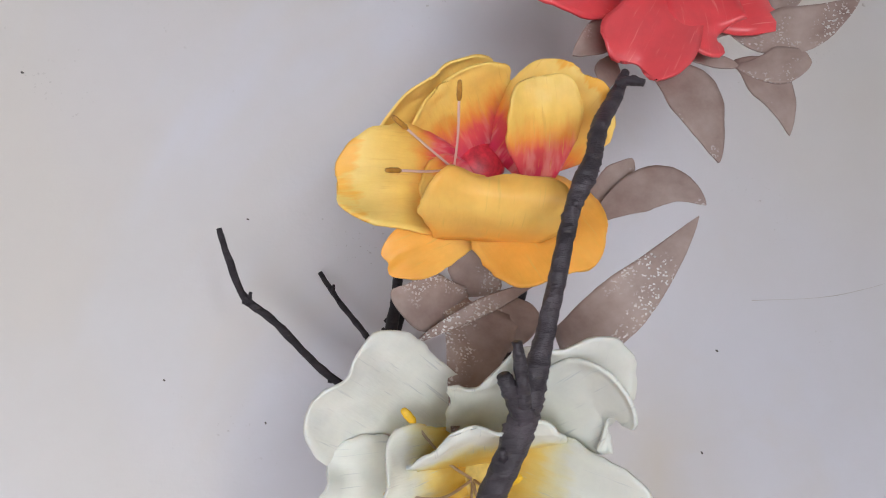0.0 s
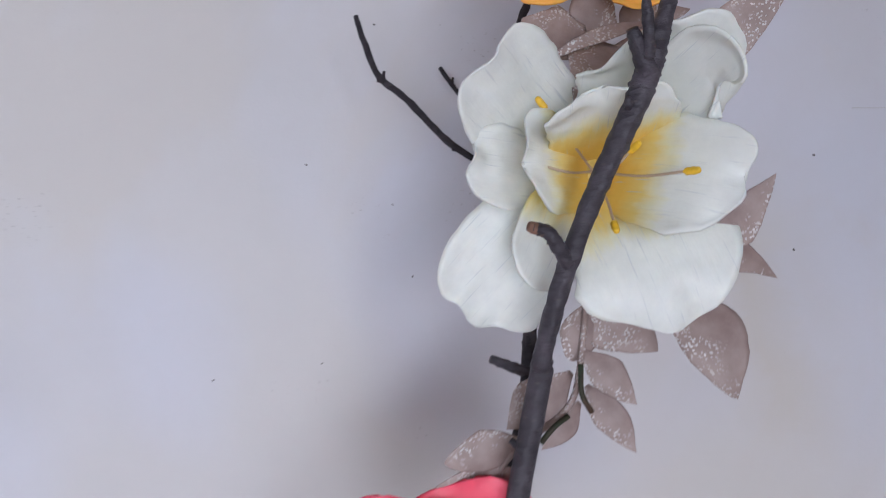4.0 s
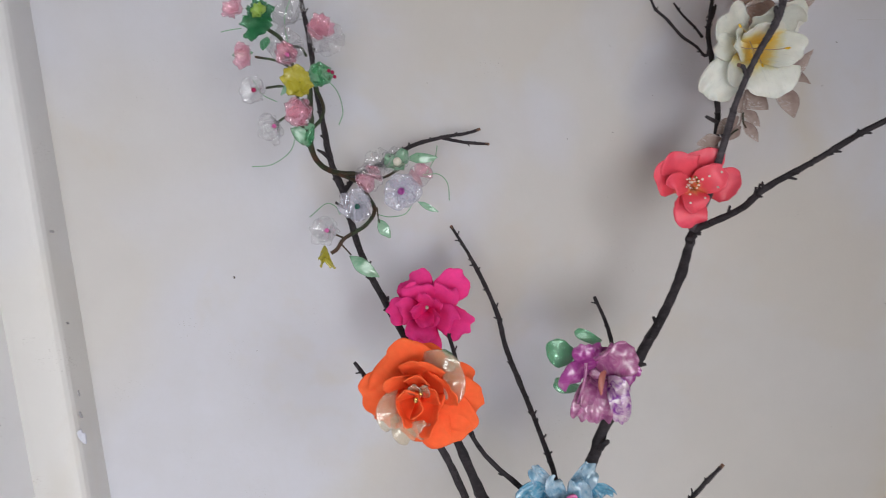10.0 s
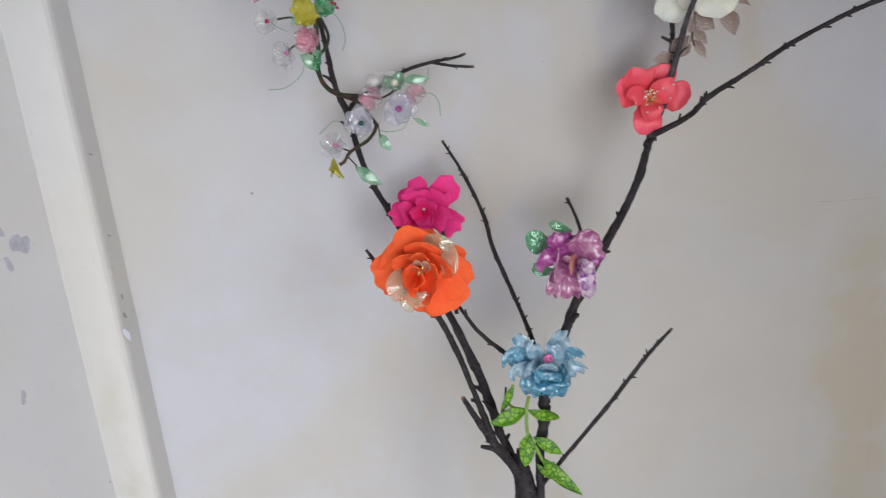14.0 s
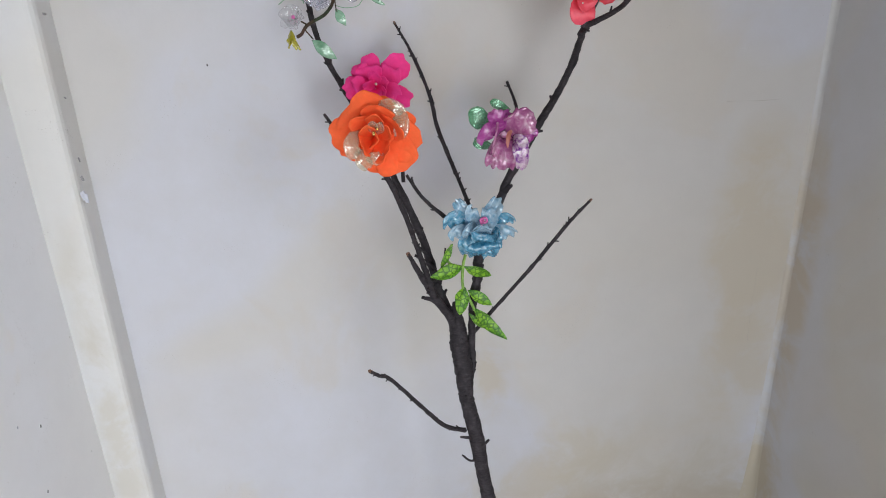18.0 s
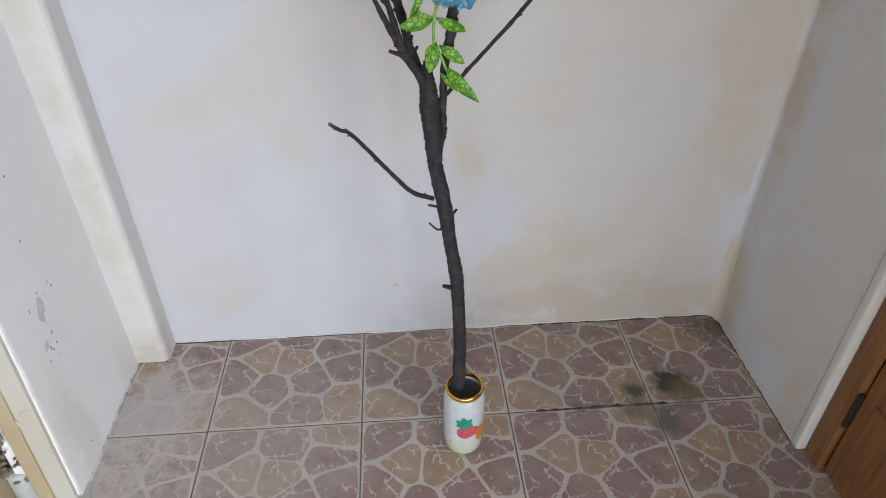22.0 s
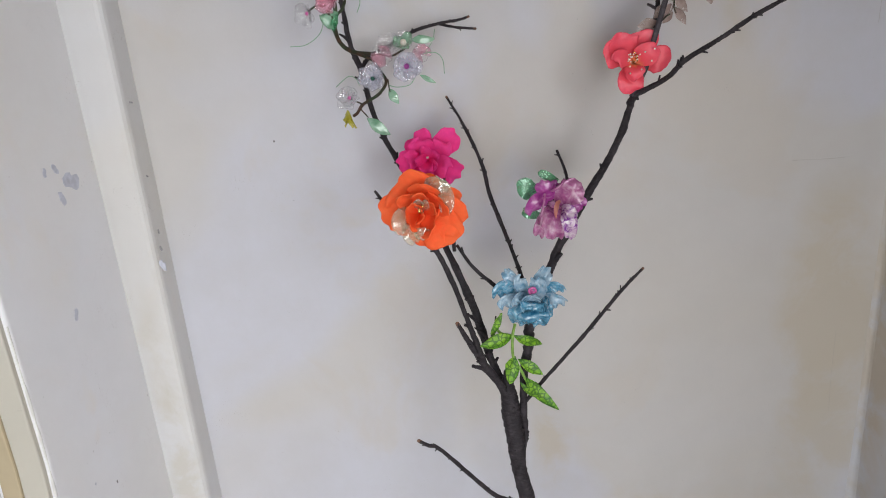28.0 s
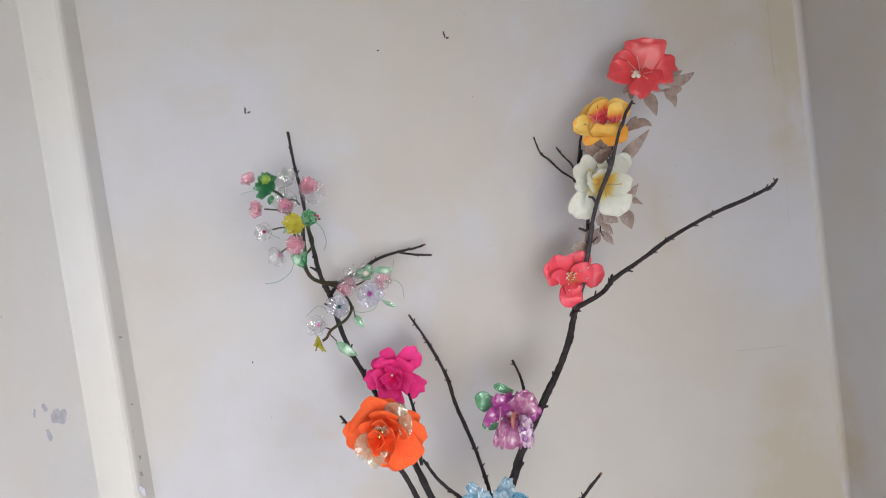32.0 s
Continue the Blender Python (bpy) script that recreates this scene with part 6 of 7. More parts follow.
for n, (a, m, b, w, mat, kw) in enumerate([
    ((0.2209, -0.206, 0.99), (0.2108, -0.224, 1.0108), (0.2055, -0.222, 1.0246), 0.0240, PURPLE_P, dict(widest=0.66, blunt=0.28, wave=0.05, cup=-0.10)),
    ((0.2182, -0.208, 0.9885), (0.2016, -0.228, 0.9974), (0.1876, -0.222, 0.9778), 0.0229, PURPLE_P, dict(widest=0.62, blunt=0.30, wave=0.05, cup=-0.12)),
    ((0.2311, -0.206, 0.9865), (0.2465, -0.224, 1.0045), (0.2623, -0.222, 1.0152), 0.0377, MAUVE_P, dict(widest=0.62, blunt=0.30, wave=0.06, cup=0.05, base=0.7)),
    ((0.2272, -0.204, 0.9912), (0.2271, -0.216, 1.0092), (0.2305, -0.212, 1.0202), 0.0219, PURPLE_P, dict(widest=0.66, blunt=0.34, wave=0.05)),
    ((0.2404, -0.204, 0.9824), (0.2577, -0.212, 0.9866), (0.2697, -0.21, 0.9815), 0.0244, PURPLE_P, dict(widest=0.62, blunt=0.34, wave=0.06)),
    ((0.2233, -0.208, 0.9806), (0.2101, -0.224, 0.9675), (0.2006, -0.224, 0.9453), 0.0231, MAUVE_P, dict(widest=0.72, blunt=0.24, wave=0.08, cup=0.12, base=0.7)),
    ((0.2284, -0.208, 0.98), (0.2236, -0.226, 0.9631), (0.2217, -0.226, 0.9402), 0.0300, MAUVE_P, dict(widest=0.70, blunt=0.24, wave=0.08, cup=0.10, base=0.8)),
    ((0.2372, -0.214, 0.9785), (0.2431, -0.234, 0.9709), (0.2439, -0.232, 0.9405), 0.0223, LILAC_P, dict(widest=0.60, blunt=0.26, wave=0.10, cup=0.06, base=0.7)),
    ((0.221, -0.212, 0.982), (0.212, -0.232, 0.9772), (0.207, -0.232, 0.9609), 0.0151, MAUVE_P, dict(widest=0.6, blunt=0.40, wave=0.10, cup=0.25)),
    ((0.2363, -0.214, 0.9822), (0.2437, -0.23, 0.9827), (0.2534, -0.228, 0.9715), 0.0141, LILAC_P, dict(widest=0.6, blunt=0.34, wave=0.12, cup=0.10)),
    ((0.2324, -0.203, 0.9965), (0.2309, -0.206, 0.984), (0.229, -0.208, 0.9701), 0.0258, MAUVE_P, dict(widest=0.5, blunt=0.30, base=0.8)),
]):
    blade("petal", o, a, b, w, mat, mid=m, seed=n + 101, thick=0.0009, ruffle=0.05, crinkle=0.14, scallop=0.016, nu=22, nv=18, **kw)
wire("fold", o, [(0.2194, -0.232, 1.0116), (0.2251, -0.236, 1.0153), (0.2314, -0.236, 1.02), (0.2384, -0.228, 1.0258)], 0.0022, MAUVE_P, "rolled pale plastic edge")
wire("fold", o, [(0.2099, -0.234, 1.0089), (0.208, -0.238, 0.9985), (0.2043, -0.238, 0.9823), (0.2003, -0.23, 0.9645)], 0.0019, MAUVE_P, "rolled pale plastic edge")
AMBERHEART = simple("orange_throat", (0.44, 0.15, 0.12), 0.3)
for a, m, b in [((0.2334, -0.22, 0.9933), (0.2264, -0.228, 0.9883), (0.225, -0.23, 0.9716))]:
    blade("heart", o, a, b, 0.0065, AMBERHEART, "orange-brown throat", mid=m, seed=4, cup=0.3, widest=0.4, blunt=0.6)
for n, (a, m, b, w, mat, kw) in enumerate([
    ((0.2058, -0.196, 1.0011), (0.1892, -0.204, 1.0101), (0.1745, -0.2, 1.0118), 0.0294, GREEN_P, dict(widest=0.60, blunt=0.42, ruffle=0.03)),
    ((0.2341, -0.196, 1.0172), (0.2185, -0.204, 1.0267), (0.207, -0.2, 1.0343), 0.0131, GREEN_P, dict(widest=0.66, blunt=0.40, ruffle=0.03)),
    ((0.2085, -0.198, 0.9679), (0.1938, -0.206, 0.9737), (0.1819, -0.202, 0.9802), 0.0161, GREEN_P, dict(widest=0.66, blunt=0.36, ruffle=0.05)),
]):
    blade("leaf", o, a, b, w, mat, "glossy green plastic leaf", mid=m, seed=n + 1, **kw)

# ---------------------------------------------------------------- blue flower
o = at_place("blue_flower", (0.1863, -0.228, 0.8544), "glossy light blue crumpled plastic flower with a pink heart")
for n, (a, m, b, w, mat, kw) in enumerate([
    ((0.173, -0.232, 0.8551), (0.1569, -0.25, 0.889), (0.1465, -0.246, 0.9086), 0.0211, PALE_P, dict(wave=0.12, blunt=0.40, widest=0.6, cup=0.12)),
    ((0.191, -0.232, 0.8609), (0.199, -0.25, 0.8897), (0.2107, -0.246, 0.9064), 0.0263, PALE_P, dict(wave=0.12, blunt=0.36, widest=0.6, cup=0.12)),
    ((0.2026, -0.23, 0.8563), (0.2177, -0.246, 0.8745), (0.2348, -0.242, 0.866), 0.0184, BLUE_P, dict(wave=0.12, blunt=0.34, widest=0.62)),
    ((0.2008, -0.23, 0.8489), (0.2174, -0.252, 0.8561), (0.2346, -0.248, 0.8482), 0.0241, PALE_P, dict(wave=0.14, blunt=0.28, widest=0.64)),
    ((0.172, -0.23, 0.8542), (0.1491, -0.25, 0.8798), (0.1307, -0.246, 0.8659), 0.0288, BLUE_P, dict(wave=0.12, blunt=0.28, widest=0.62)),
    ((0.1735, -0.232, 0.8473), (0.1515, -0.254, 0.8604), (0.1402, -0.252, 0.8492), 0.0276, PALE_P, dict(wave=0.14, blunt=0.28, widest=0.62)),
    ((0.1806, -0.23, 0.8457), (0.1698, -0.25, 0.8353), (0.1629, -0.244, 0.8187), 0.0441, BLUE_P, dict(wave=0.07, blunt=0.24, widest=0.66, base=0.6)),
    ((0.1853, -0.23, 0.8452), (0.1857, -0.254, 0.8347), (0.1869, -0.246, 0.8138), 0.0461, BLUE_P, dict(wave=0.07, blunt=0.22, widest=0.66, base=0.6)),
    ((0.1899, -0.23, 0.8448), (0.2002, -0.25, 0.8362), (0.2129, -0.244, 0.8256), 0.0347, BLUE_P, dict(wave=0.07, blunt=0.26, widest=0.66, base=0.6)),
    ((0.1803, -0.24, 0.857), (0.1639, -0.262, 0.8681), (0.1538, -0.262, 0.8568), 0.0193, PALE_P, dict(wave=0.12, blunt=0.32, cup=0.20)),
    ((0.1868, -0.24, 0.8513), (0.1842, -0.262, 0.8551), (0.1832, -0.262, 0.8441), 0.0341, BLUE_P, dict(wave=0.10, blunt=0.30, cup=0.15)),
    ((0.1973, -0.24, 0.8528), (0.2014, -0.26, 0.8562), (0.2054, -0.258, 0.8461), 0.0205, BLUE_P, dict(wave=0.12, blunt=0.32, cup=0.20)),
    ((0.1803, -0.242, 0.8592), (0.1679, -0.26, 0.8851), (0.1672, -0.258, 0.8996), 0.0215, PALE_P, dict(wave=0.06, blunt=0.30, cup=0.22)),
    ((0.1864, -0.246, 0.8556), (0.1906, -0.264, 0.8811), (0.1933, -0.262, 0.8957), 0.0270, PALE_P, dict(wave=0.05, blunt=0.26, cup=0.22, base=0.8)),
    ((0.1836, -0.248, 0.8531), (0.181, -0.27, 0.8692), (0.1821, -0.274, 0.8752), 0.0292, PALE_P, dict(wave=0.05, blunt=0.26, cup=0.30, base=0.8)),
]):
    blade("petal", o, a, b, w, mat, mid=m, seed=n + 131, thick=0.0008, ruffle=0.05, crinkle=0.20, scallop=0.015, nu=24, nv=20, **kw)
heart = Vector((0.1838, -0.274, 0.8822))
wire("heart", o, [heart + Vector((0.0010 * q * math.cos(1.5 * q), -0.0002 * q, 0.0010 * q * math.sin(1.5 * q))) for q in range(1, 8)], 0.0019, BEAD_PI, "pink spiral heart")
o.matrix_world = o.matrix_world @ Matrix.Scale(0.94, 4)

# ---------------------------------------------------------------- painted green leaves below the blue flower
K = 0.00066
o = at_place("green_leaf_spray", (0.152, -0.268, 0.812), "spray of hand-painted bright green leaves with dark veins", "artificial leaves", "leaf sprays")
wire("stem", o, [(0.158, -0.262, 0.828), (0.153, -0.268, 0.812), (0.152, -0.272, 0.782), (0.160, -0.275, 0.765), (0.168, -0.278, 0.746)], 0.0022, STEM_G)
wire("stem", o, [(0.151, -0.262, 0.810), (0.136, -0.262, 0.815), (0.131, -0.262, 0.827), (0.139, -0.260, 0.844)], 0.002, STEM_G)
for n, (a, b, w) in enumerate([((0.152, -0.268, 0.811), (0.106, -0.278, 0.804), 34), ((0.155, -0.268, 0.812), (0.197, -0.252, 0.788), 25), ((0.154, -0.272, 0.782), (0.144, -0.285, 0.744), 32), ((0.159, -0.273, 0.777), (0.193, -0.280, 0.754), 25), ((0.166, -0.277, 0.750), (0.211, -0.298, 0.706), 27), ((0.160, -0.274, 0.740), (0.185, -0.270, 0.710), 13), ((0.140, -0.260, 0.845), (0.122, -0.262, 0.811), 15)]):
    blade("leaf", o, a, b, w * K, LEAF_G, seed=n + 160, thick=0.0008, bow=0.10, cup=-0.05, fold=0.10, ruffle=0.04, widest=0.42, blunt=0.85, base=0.1)

# ---------------------------------------------------------------- glittered taupe leaves

def leaf_spray(label, centre, rows, k, seed):
    ob = at_place("taupe_leaf_spray", centre, label, "artificial leaves", "leaf sprays")
    for n, (a, b, w, kw) in enumerate(rows):
        args = dict(bow=0.05, cup=0.02, ruffle=0.02, taper=1.35, widest=0.46, blunt=1.0, base=0.12, fold=0.04)
        args.update(kw)
        blade("leaf", ob, a, b, w * k, GLITTER, seed=seed + n, thick=0.0006, **args)
    return ob


def bent_leaves(label, centre, rows, seed):
    """A spray of stiff leaves, each bent through a point between its foot and its tip."""
    ob = at_place("taupe_leaf_spray", centre, label, "artificial leaves", "leaf sprays")
    for n, (a, m, b, w, mat, kw) in enumerate(rows):
        blade("leaf", ob, a, b, w, mat, mid=m, seed=seed + n, thick=0.0006, **(dict(ruffle=0.02, taper=1.35, base=0.12, fold=0.04, nu=22) | kw))


bent_leaves("taupe glittered fabric leaves behind the red flower", (0.514, -0.116, 1.455), [
    ((0.5073, -0.122, 1.4526), (0.5197, -0.128, 1.4407), (0.5265, -0.13, 1.4157), 0.0186, TAUPE, dict(widest=0.50, blunt=0.72, base=0.12, taper=1.5, skew=0.08)),
    ((0.5465, -0.118, 1.4566), (0.556, -0.124, 1.4458), (0.5616, -0.124, 1.4257), 0.0176, TAUPE, dict(widest=0.50, blunt=0.85, base=0.15, taper=1.3, skew=0.10)),
    ((0.5469, -0.119, 1.4557), (0.5584, -0.125, 1.4519), (0.574, -0.125, 1.4564), 0.0147, TAUPE, dict(widest=0.62, blunt=0.42, base=0.10)),
    ((0.5274, -0.116, 1.4623), (0.5367, -0.119, 1.458), (0.5472, -0.12, 1.4549), 0.0062, TAUPE, dict(widest=0.4, blunt=0.5, base=0.8)),
    ((0.548, -0.116, 1.4712), (0.5675, -0.124, 1.4661), (0.5959, -0.13, 1.4768), 0.0191, TAUPE, dict(widest=0.52, blunt=0.75, base=0.12)),
    ((0.539, -0.114, 1.4697), (0.5446, -0.116, 1.4708), (0.5505, -0.118, 1.4705), 0.0053, TAUPE, dict(widest=0.4, blunt=0.5, base=0.8)),
    ((0.5551, -0.112, 1.4766), (0.5647, -0.118, 1.4785), (0.5806, -0.12, 1.4839), 0.0116, TAUPE, dict(widest=0.5, blunt=0.6)),
    ((0.5057, -0.112, 1.4783), (0.4932, -0.118, 1.4683), (0.48, -0.12, 1.4605), 0.0139, TAUPE, dict(widest=0.45, blunt=0.75, base=0.3)),
    ((0.4993, -0.112, 1.4634), (0.4962, -0.114, 1.4566), (0.4937, -0.114, 1.4493), 0.0099, TAUPE, dict(widest=0.5, blunt=0.6)),
], 200)
bent_leaves("taupe glittered fabric leaves beside the yellow flower", (0.465, -0.112, 1.412), [
    ((0.4791, -0.118, 1.397), (0.4992, -0.129, 1.4081), (0.5152, -0.136, 1.3998), 0.0163, TAUPE, dict(widest=0.5, blunt=0.75, base=0.1)),
    ((0.481, -0.114, 1.408), (0.49, -0.12, 1.4126), (0.4978, -0.122, 1.4201), 0.0115, TAUPE, dict(widest=0.5, blunt=0.6, base=0.3)),
    ((0.4636, -0.116, 1.3574), (0.4822, -0.133, 1.3681), (0.5093, -0.14, 1.3949), 0.0220, TAUPE, dict(widest=0.4, blunt=0.85, base=0.4)),
], 220)
bent_leaves("taupe glittered fabric leaves between yellow and white flowers", (0.432, -0.115, 1.365), [
    ((0.4326, -0.118, 1.3746), (0.4175, -0.126, 1.3744), (0.4056, -0.128, 1.3801), 0.0200, GLITTER, dict(widest=0.50, blunt=0.62, base=0.5, taper=1.2)),
    ((0.4371, -0.112, 1.3758), (0.4366, -0.116, 1.3867), (0.436, -0.118, 1.3986), 0.0190, GLITTER, dict(widest=0.45, blunt=0.55, base=0.8, taper=1.2)),
    ((0.4514, -0.11, 1.3792), (0.4562, -0.113, 1.3859), (0.4621, -0.114, 1.3947), 0.0142, GLITTER, dict(widest=0.45, blunt=0.8, base=0.5, taper=1.2)),
    ((0.4379, -0.12, 1.3718), (0.4274, -0.134, 1.3537), (0.4177, -0.146, 1.3346), 0.0291, GLITTER, dict(widest=0.10, blunt=0.95, base=0.9, taper=1.0, fold=0.0)),
    ((0.4577, -0.118, 1.3788), (0.4316, -0.13, 1.3709), (0.4111, -0.128, 1.3622), 0.0054, GLITTER, dict(widest=0.45, blunt=0.8, base=0.3, cup=0.25)),
    ((0.4461, -0.118, 1.3725), (0.4479, -0.124, 1.3647), (0.4427, -0.126, 1.3559), 0.0157, GLITTER, dict(widest=0.35, blunt=0.95, base=0.6, taper=1.1)),
    ((0.4655, -0.11, 1.3852), (0.469, -0.114, 1.3838), (0.4763, -0.114, 1.3846), 0.0061, GLITTER, dict(widest=0.45, blunt=0.8)),
], 240)
s = leaf_spray("taupe glittered fabric leaf spray below the white flower", (0.417, -0.130, 1.262), [
    ((0.459, -0.160, 1.292), (0.474, -0.168, 1.312), 66, dict(blunt=1.0, widest=0.22, taper=1.0, base=0.6)),
    ((0.462, -0.150, 1.291), (0.484, -0.146, 1.277), 56, dict(blunt=1.0, widest=0.2, taper=1.0, base=0.6)),
    ((0.447, -0.155, 1.277), (0.455, -0.168, 1.242), 92, dict(widest=0.42, blunt=0.85)),
    ((0.420, -0.130, 1.276), (0.444, -0.134, 1.253), 95, dict(widest=0.45, blunt=0.9)),
    ((0.416, -0.132, 1.256), (0.434, -0.136, 1.235), 52, {}),
    ((0.417, -0.132, 1.243), (0.432, -0.136, 1.218), 54, {}),
    ((0.421, -0.130, 1.273), (0.413, -0.131, 1.252), 60, dict(blunt=0.5)),
    ((0.422, -0.128, 1.263), (0.430, -0.130, 1.255), 40, {}),
    ((0.414, -0.132, 1.237), (0.398, -0.135, 1.222), 46, {}),
    ((0.412, -0.131, 1.248), (0.386, -0.133, 1.230), 70, dict(widest=0.55)),
    ((0.391, -0.134, 1.226), (0.363, -0.136, 1.221), 60, dict(widest=0.5, blunt=0.65)),
    ((0.392, -0.134, 1.214), (0.359, -0.136, 1.213), 50, {})], 0.00025, 260)
wire("stem", s, [(0.420, -0.131, 1.276), (0.415, -0.134, 1.252), (0.409, -0.134, 1.236), (0.390, -0.135, 1.224), (0.379, -0.135, 1.213)], 0.0012, GLITTER)
wire("wire", s, [(0.414, -0.138, 1.252), (0.413, -0.140, 1.242), (0.416, -0.140, 1.235)], 0.0010, TAPE)
wire("wire", s, [(0.408, -0.138, 1.234), (0.402, -0.140, 1.231), (0.397, -0.140, 1.226)], 0.0010, TAPE)

# ---------------------------------------------------------------- vine with small plastic flowers
vine = at_place("plastic_flower_vine", (-0.052, -0.110, 1.223), "dark green taped wire vine twisted round the branch", "vine", "vine")
for pts, r in (([(-0.061, -0.115, 1.314), (-0.054, -0.118, 1.294), (-0.057, -0.120, 1.280), (-0.067, -0.120, 1.270)], 0.0021),
               ([(-0.068, -0.115, 1.316), (-0.069, -0.118, 1.291), (-0.069, -0.120, 1.270), (-0.074, -0.112, 1.249), (-0.068, -0.098, 1.228), (-0.052, -0.082, 1.216), (-0.028, -0.075, 1.212)], 0.0034),
               ([(-0.077, -0.118, 1.303), (-0.071, -0.118, 1.287), (-0.069, -0.120, 1.274)], 0.0020),
               ([(-0.081, -0.125, 1.275), (-0.075, -0.122, 1.269), (-0.070, -0.120, 1.260)], 0.0026),
               ([(-0.050, -0.082, 1.214), (-0.027, -0.088, 1.203), (-0.014, -0.100, 1.185), (-0.005, -0.128, 1.171), (-0.018, -0.126, 1.154), (-0.043, -0.125, 1.141), (-0.053, -0.126, 1.129), (-0.060, -0.127, 1.125)], 0.0024),
               ([(-0.002, -0.128, 1.175), (-0.001, -0.130, 1.160), (0.002, -0.130, 1.153)], 0.0010),
               ([(-0.045, -0.125, 1.142), (-0.052, -0.127, 1.146)], 0.0012), ([(-0.048, -0.125, 1.135), (-0.037, -0.126, 1.121)], 0.0010),
               ([(-0.083, -0.115, 1.298), (-0.083, -0.118, 1.335), (-0.092, -0.120, 1.367), (-0.107, -0.120, 1.381)], 0.0022),
               ([(-0.083, -0.118, 1.335), (-0.100, -0.120, 1.346), (-0.124, -0.122, 1.352)], 0.0014), ([(-0.081, -0.118, 1.313), (-0.098, -0.122, 1.318), (-0.115, -0.126, 1.317)], 0.0014),
               ([(-0.082, -0.118, 1.284), (-0.095, -0.124, 1.284), (-0.106, -0.128, 1.278)], 0.0014), ([(-0.072, -0.095, 1.353), (-0.076, -0.110, 1.361), (-0.090, -0.120, 1.360)], 0.0016), ([(-0.016, -0.105, 1.212), (0.005, -0.108, 1.207), (0.026, -0.110, 1.216)], 0.0016)):
    wire("stem", vine, pts, r, TAPE, rough=0.2)

for n, (a, b) in enumerate([((-0.048, -0.118, 1.327), (-0.037, -0.124, 1.324)), ((-0.048, -0.118, 1.329), (-0.039, -0.124, 1.329)), ((-0.049, -0.118, 1.331), (-0.043, -0.124, 1.331))]):
    bud = wire("bud_stalk", vine, [a, (Vector(a) + Vector(b)) / 2 + Vector((0, 0, 0.0015)), b], 0.0005, TENDRIL)
    ball("bud", vine, b, 0.0021, BEAD_RE, "crimson bead bud")


def posy(centre, r, mat, label, petals=5, bead=None, tilt=(0, -1, 0.1), open_=0.5, seed=0, ruffle=0.12, bead_r=0.16, blunt=0.4, second=None):
    """A small bottle-plastic flower: a cup of petals round a bead."""
    rg = random.Random(seed)
    ob = at_place("plastic_flower", centre, label, "artificial flower", "small plastic flowers")
    z = Vector(tilt).normalized()
    x = z.orthogonal().normalized()
    y = z.cross(x)
    c = Vector(centre)
    r = r * (0.9 if mat in (CLEAR_P, FROST_P) else 0.95)
    for n in range(petals):
        a = 2 * math.pi * n / petals + rg.uniform(-0.2, 0.2)
        d = x * math.cos(a) + y * math.sin(a)
        q = r * rg.uniform(0.85, 1.15)
        blade("petal", ob, c - z * r * 0.15, c + d * q + z * r * open_ * rg.uniform(0.6, 1.3), r * (6.9 / petals), second if second and n % 2 else mat, face=z, seed=seed * 9 + n, thick=0.0006, bow=0.05, cup=0.2, ruffle=ruffle, blunt=blunt * 0.72, scallop=0.035, wave=0.10, crinkle=0.10, nu=12, nv=11)
    if bead:
        ball("bead", ob, c + z * r * 0.25, r * bead_r, bead)
    return ob


# kept near the vine, in the order from the top down
posy((-0.138, -0.122, 1.402), 0.0125, ROSE_P, "small crumpled pink plastic flower on the vine", 6, None, (-0.4, -1, 0.3), 0.8, 1)
posy((-0.117, -0.122, 1.384), 0.018, GREEN_P, "dark green plastic bloom on the vine", 8, None, (0, -1, 0.2), 0.6, 2, 0.2)
posy((-0.108, -0.130, 1.393), 0.014, GREEN_P, "dark green plastic bloom with lime heart", 7, None, (0, -1, 0.3), 0.8, 3, 0.2)
posy((-0.110, -0.138, 1.395), 0.009, LIME_P, "lime plastic heart of the green bloom", 5, None, (0, -1, 0.3), 0.8, 4, 0.2)
posy((-0.083, -0.110, 1.391), 0.020, CLEAR_P, "clear plastic flower beside the branch", 4, None, (0, -1, 0.6), 0.6, 5, 0.1, blunt=0.7)
posy((-0.053, -0.100, 1.380), 0.016, ROSE_P, "pink plastic flower with clear outer petals", 6, None, (0.3, -1, 0.2), 0.7, 6, 0.15)
posy((-0.050, -0.090, 1.372), 0.024, CLEAR_P, "clear outer petals round a pink flower", 4, None, (0.3, -1, 0.0), 0.3, 7, 0.1, blunt=0.7)
posy((-0.131, -0.125, 1.353), 0.015, ROSE_P, "pink plastic flower on a thin stem", 6, None, (-0.5, -1, -0.1), 0.7, 8, 0.15)
posy((-0.087, -0.122, 1.351), 0.015, ROSE_P, "pink plastic flower with a pink bead", 6, BEAD_PI, (0, -1, 0.1), 0.6, 9, 0.15)
posy((-0.089, -0.118, 1.362), 0.022, CLEAR_P, "clear plastic petals behind a pink flower", 4, None, (0, -1, 0.2), 0.2, 10, 0.1)
posy((-0.077, -0.125, 1.321), 0.0175, SUN_P, "yellow plastic flower on the vine", 6, None, (0, -1, 0.0), 0.4, 11, 0.15)
posy((-0.056, -0.112, 1.327), 0.0145, PALEGREEN_P, "pale green plastic flower on the vine", 5, None, (0.2, -1, 0.1), 0.5, 12, 0.15, second=GREEN_P)
posy((-0.126, -0.130, 1.315), 0.017, CLEAR_P, "clear plastic flower with a crimson bead", 5, BEAD_RE, (-0.2, -1, 0.0), 0.3, 13, 0.1, 0.18)
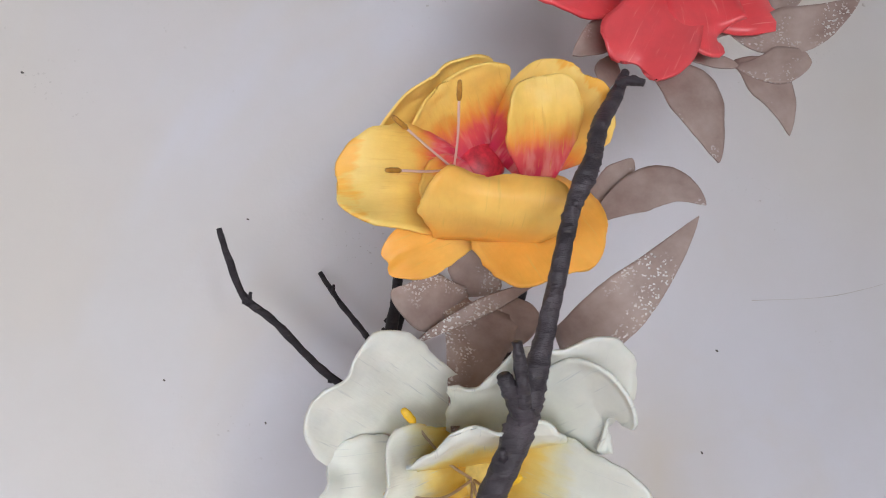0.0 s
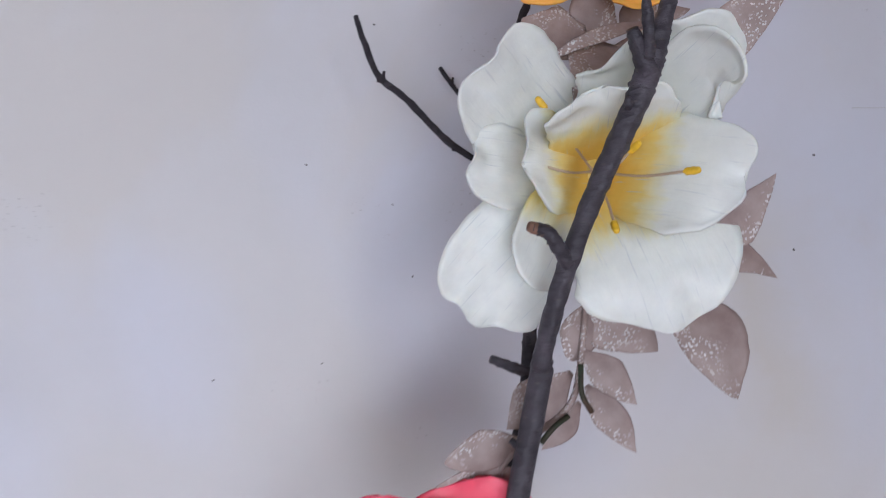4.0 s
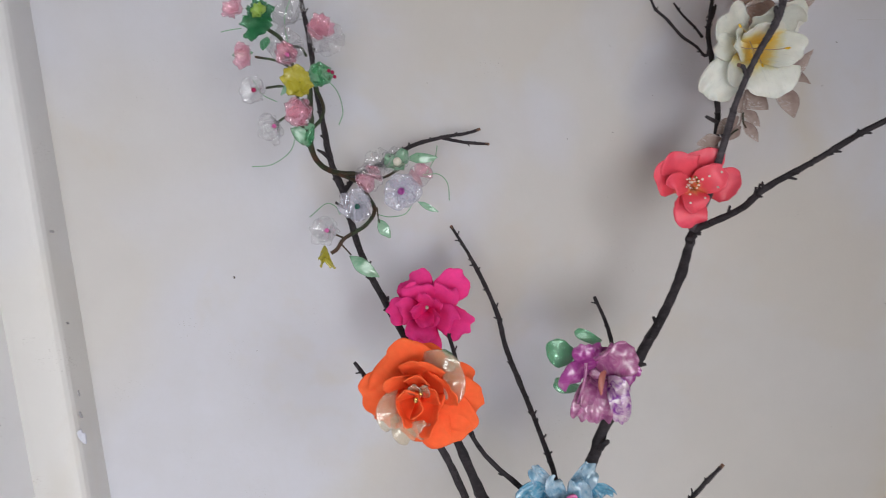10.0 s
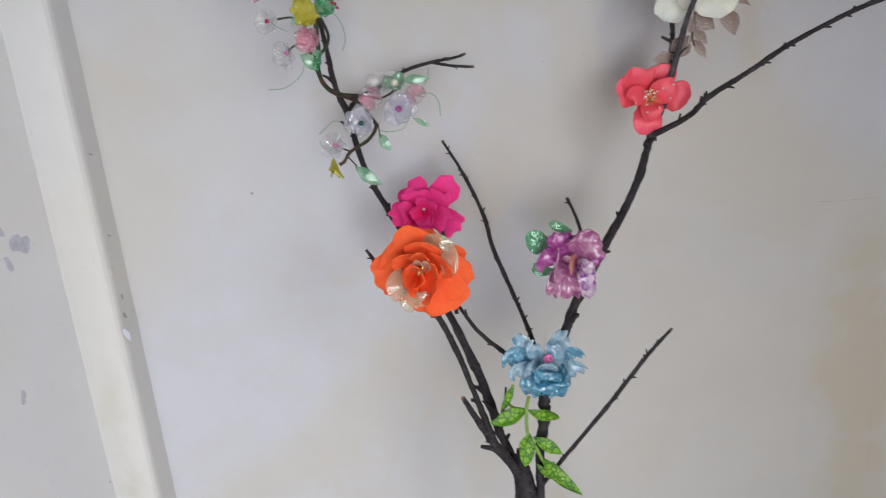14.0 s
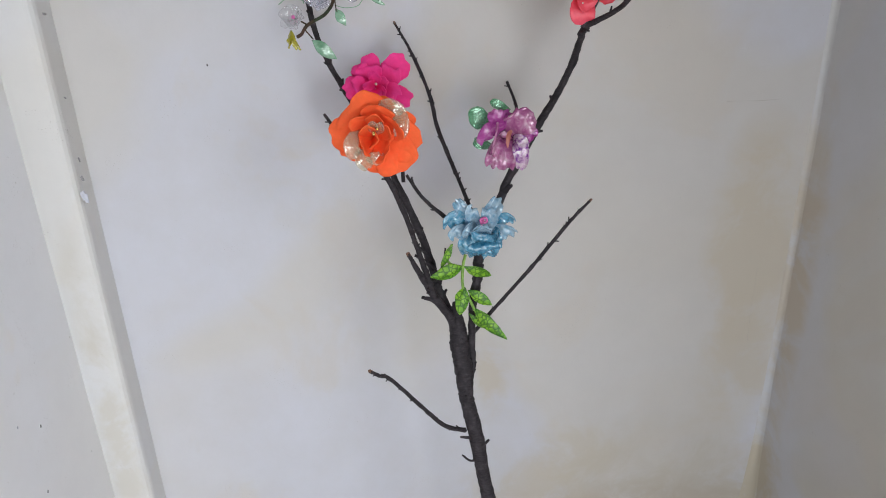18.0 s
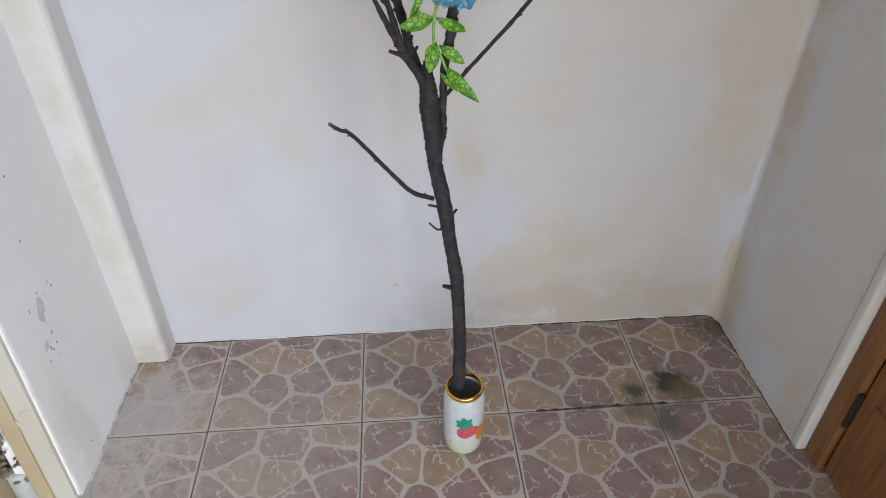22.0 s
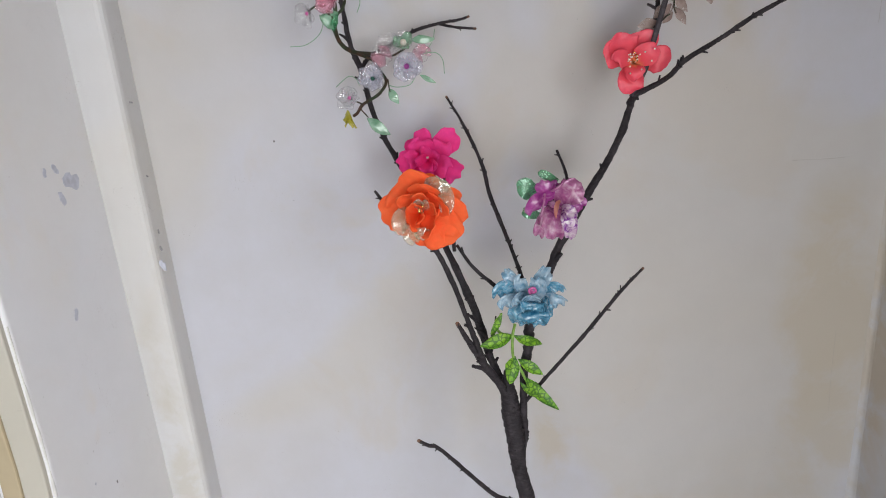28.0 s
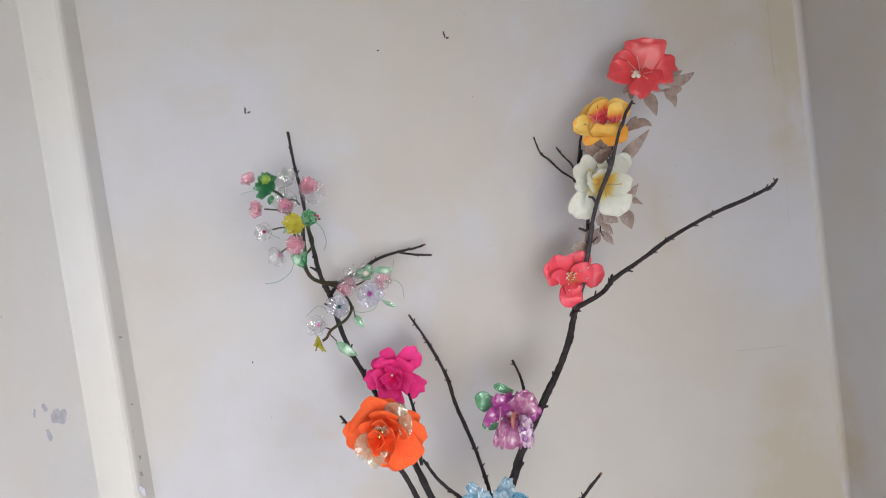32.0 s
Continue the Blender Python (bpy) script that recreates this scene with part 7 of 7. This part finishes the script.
posy((-0.072, -0.124, 1.289), 0.018, ROSE_P, "pink plastic bell flower on the vine", 5, None, (-0.5, -1, -0.1), 1.0, 14, 0.08, blunt=0.6)
posy((-0.106, -0.130, 1.275), 0.020, CLEAR_P, "clear plastic flower with a dusky pink bead", 5, BEAD_PI, (-0.6, -1, -0.2), 0.8, 15, 0.08, 0.14, 0.7)
posy((-0.077, -0.124, 1.263), 0.012, PALEGREEN_P, "round pale green plastic leaf on the vine", 3, None, (0, -1, 0.1), 0.1, 16, 0.05, second=GREEN_P)
posy((-0.006, -0.115, 1.209), 0.0165, ROSE_P, "pink clear plastic flower low on the vine", 4, None, (-0.2, -1, 0.1), 0.6, 17, 0.1, blunt=0.5, second=CLEAR_P)
posy((0.006, -0.112, 1.223), 0.018, CLEAR_P, "clear plastic flower on the vine", 5, None, (-0.3, -1, 0.4), 0.6, 18, 0.1, blunt=0.7)
posy((0.025, -0.116, 1.223), 0.019, CLEAR_P, "clear and green plastic flower with a pearl bead", 6, PEARL, (0, -1, 0.5), 0.7, 19, 0.08, 0.3, 0.7, second=PALEGREEN_P)
posy((0.027, -0.120, 1.191), 0.024, FROST_P, "frosted plastic flower with a purple bead", 6, BEAD_PU, (0, -1, 0.0), 0.15, 20, 0.05, 0.2, 0.35)
posy((0.048, -0.108, 1.207), 0.015, ROSE_P, "pale pink clear plastic flower", 4, None, (0.3, -1, 0.1), 0.5, 21, 0.1, second=CLEAR_P)
posy((-0.023, -0.128, 1.177), 0.0215, FROST_P, "frosted plastic flower with a dark green bead", 5, BEAD_GR, (-0.2, -1, 0.1), 0.5, 22, 0.14, 0.17, 0.6)
posy((-0.061, -0.126, 1.151), 0.020, CLEAR_P, "clear plastic flower with a pink bead", 6, BEAD_PI, (-0.2, -1, 0.3), 0.6, 23, 0.1, 0.15, 0.7)
posy((-0.067, -0.127, 1.133), 0.0095, SUN_P, "yellow plastic bell flower hanging from the vine", 7, None, (0.1, -0.45, -1.0), 2.3, 24, 0.05, blunt=0.5)

foliage = at_place("vine_leaves", (-0.020, -0.126, 1.141), "pale green clear plastic leaves on the vine", "artificial leaves", "leaf sprays")
for n, (a, b, w) in enumerate([((-0.039, -0.126, 1.120), (-0.007, -0.130, 1.094), 0.017), ((-0.002, -0.128, 1.161), (0.011, -0.132, 1.139), 0.013), ((0.035, -0.112, 1.227), (0.071, -0.118, 1.226), 0.012), ((0.045, -0.118, 1.177), (0.068, -0.122, 1.164), 0.007), ((-0.126, -0.120, 1.357), (-0.149, -0.122, 1.355), 0.010), ((-0.108, -0.120, 1.373), (-0.113, -0.130, 1.357), 0.010), ((-0.078, -0.122, 1.329), (-0.099, -0.124, 1.308), 0.008)]):
    blade("leaf", foliage, a, b, w, PALEGREEN_P if n != 5 else GREEN_P, seed=n + 400, thick=0.0004, bow=0.12, cup=-0.1, ruffle=0.06, widest=0.45, blunt=0.7, base=0.08)
tend = at_place("vine_tendrils", (-0.053, -0.115, 1.213), "thin curling green plastic tendrils on the vine", "tendrils", "leaf sprays")
for n, pts in enumerate([[(-0.053, -0.115, 1.328), (-0.037, -0.118, 1.309), (-0.032, -0.120, 1.286), (-0.038, -0.120, 1.271)], [(-0.086, -0.124, 1.268), (-0.094, -0.128, 1.246), (-0.116, -0.130, 1.232), (-0.139, -0.130, 1.231)], [(0.053, -0.112, 1.207), (0.071, -0.116, 1.207), (0.081, -0.118, 1.196), (0.082, -0.120, 1.176)], [(0.038, -0.120, 1.174), (0.029, -0.122, 1.164), (0.011, -0.122, 1.162), (-0.003, -0.122, 1.166)], [(-0.045, -0.128, 1.169), (-0.049, -0.130, 1.179), (-0.060, -0.130, 1.183), (-0.080, -0.130, 1.169)], [(0.072, -0.100, 1.240), (0.068, -0.104, 1.225), (0.057, -0.110, 1.209)], [(-0.086, -0.118, 1.358), (-0.088, -0.118, 1.389), (-0.079, -0.118, 1.412)], [(-0.104, -0.126, 1.301), (-0.119, -0.128, 1.310), (-0.127, -0.130, 1.326)], [(-0.136, -0.120, 1.384), (-0.149, -0.125, 1.382), (-0.157, -0.128, 1.380)]]):
    wire("tendril", tend, pts, 0.0006, TENDRIL, rough=0.05, seg=5)
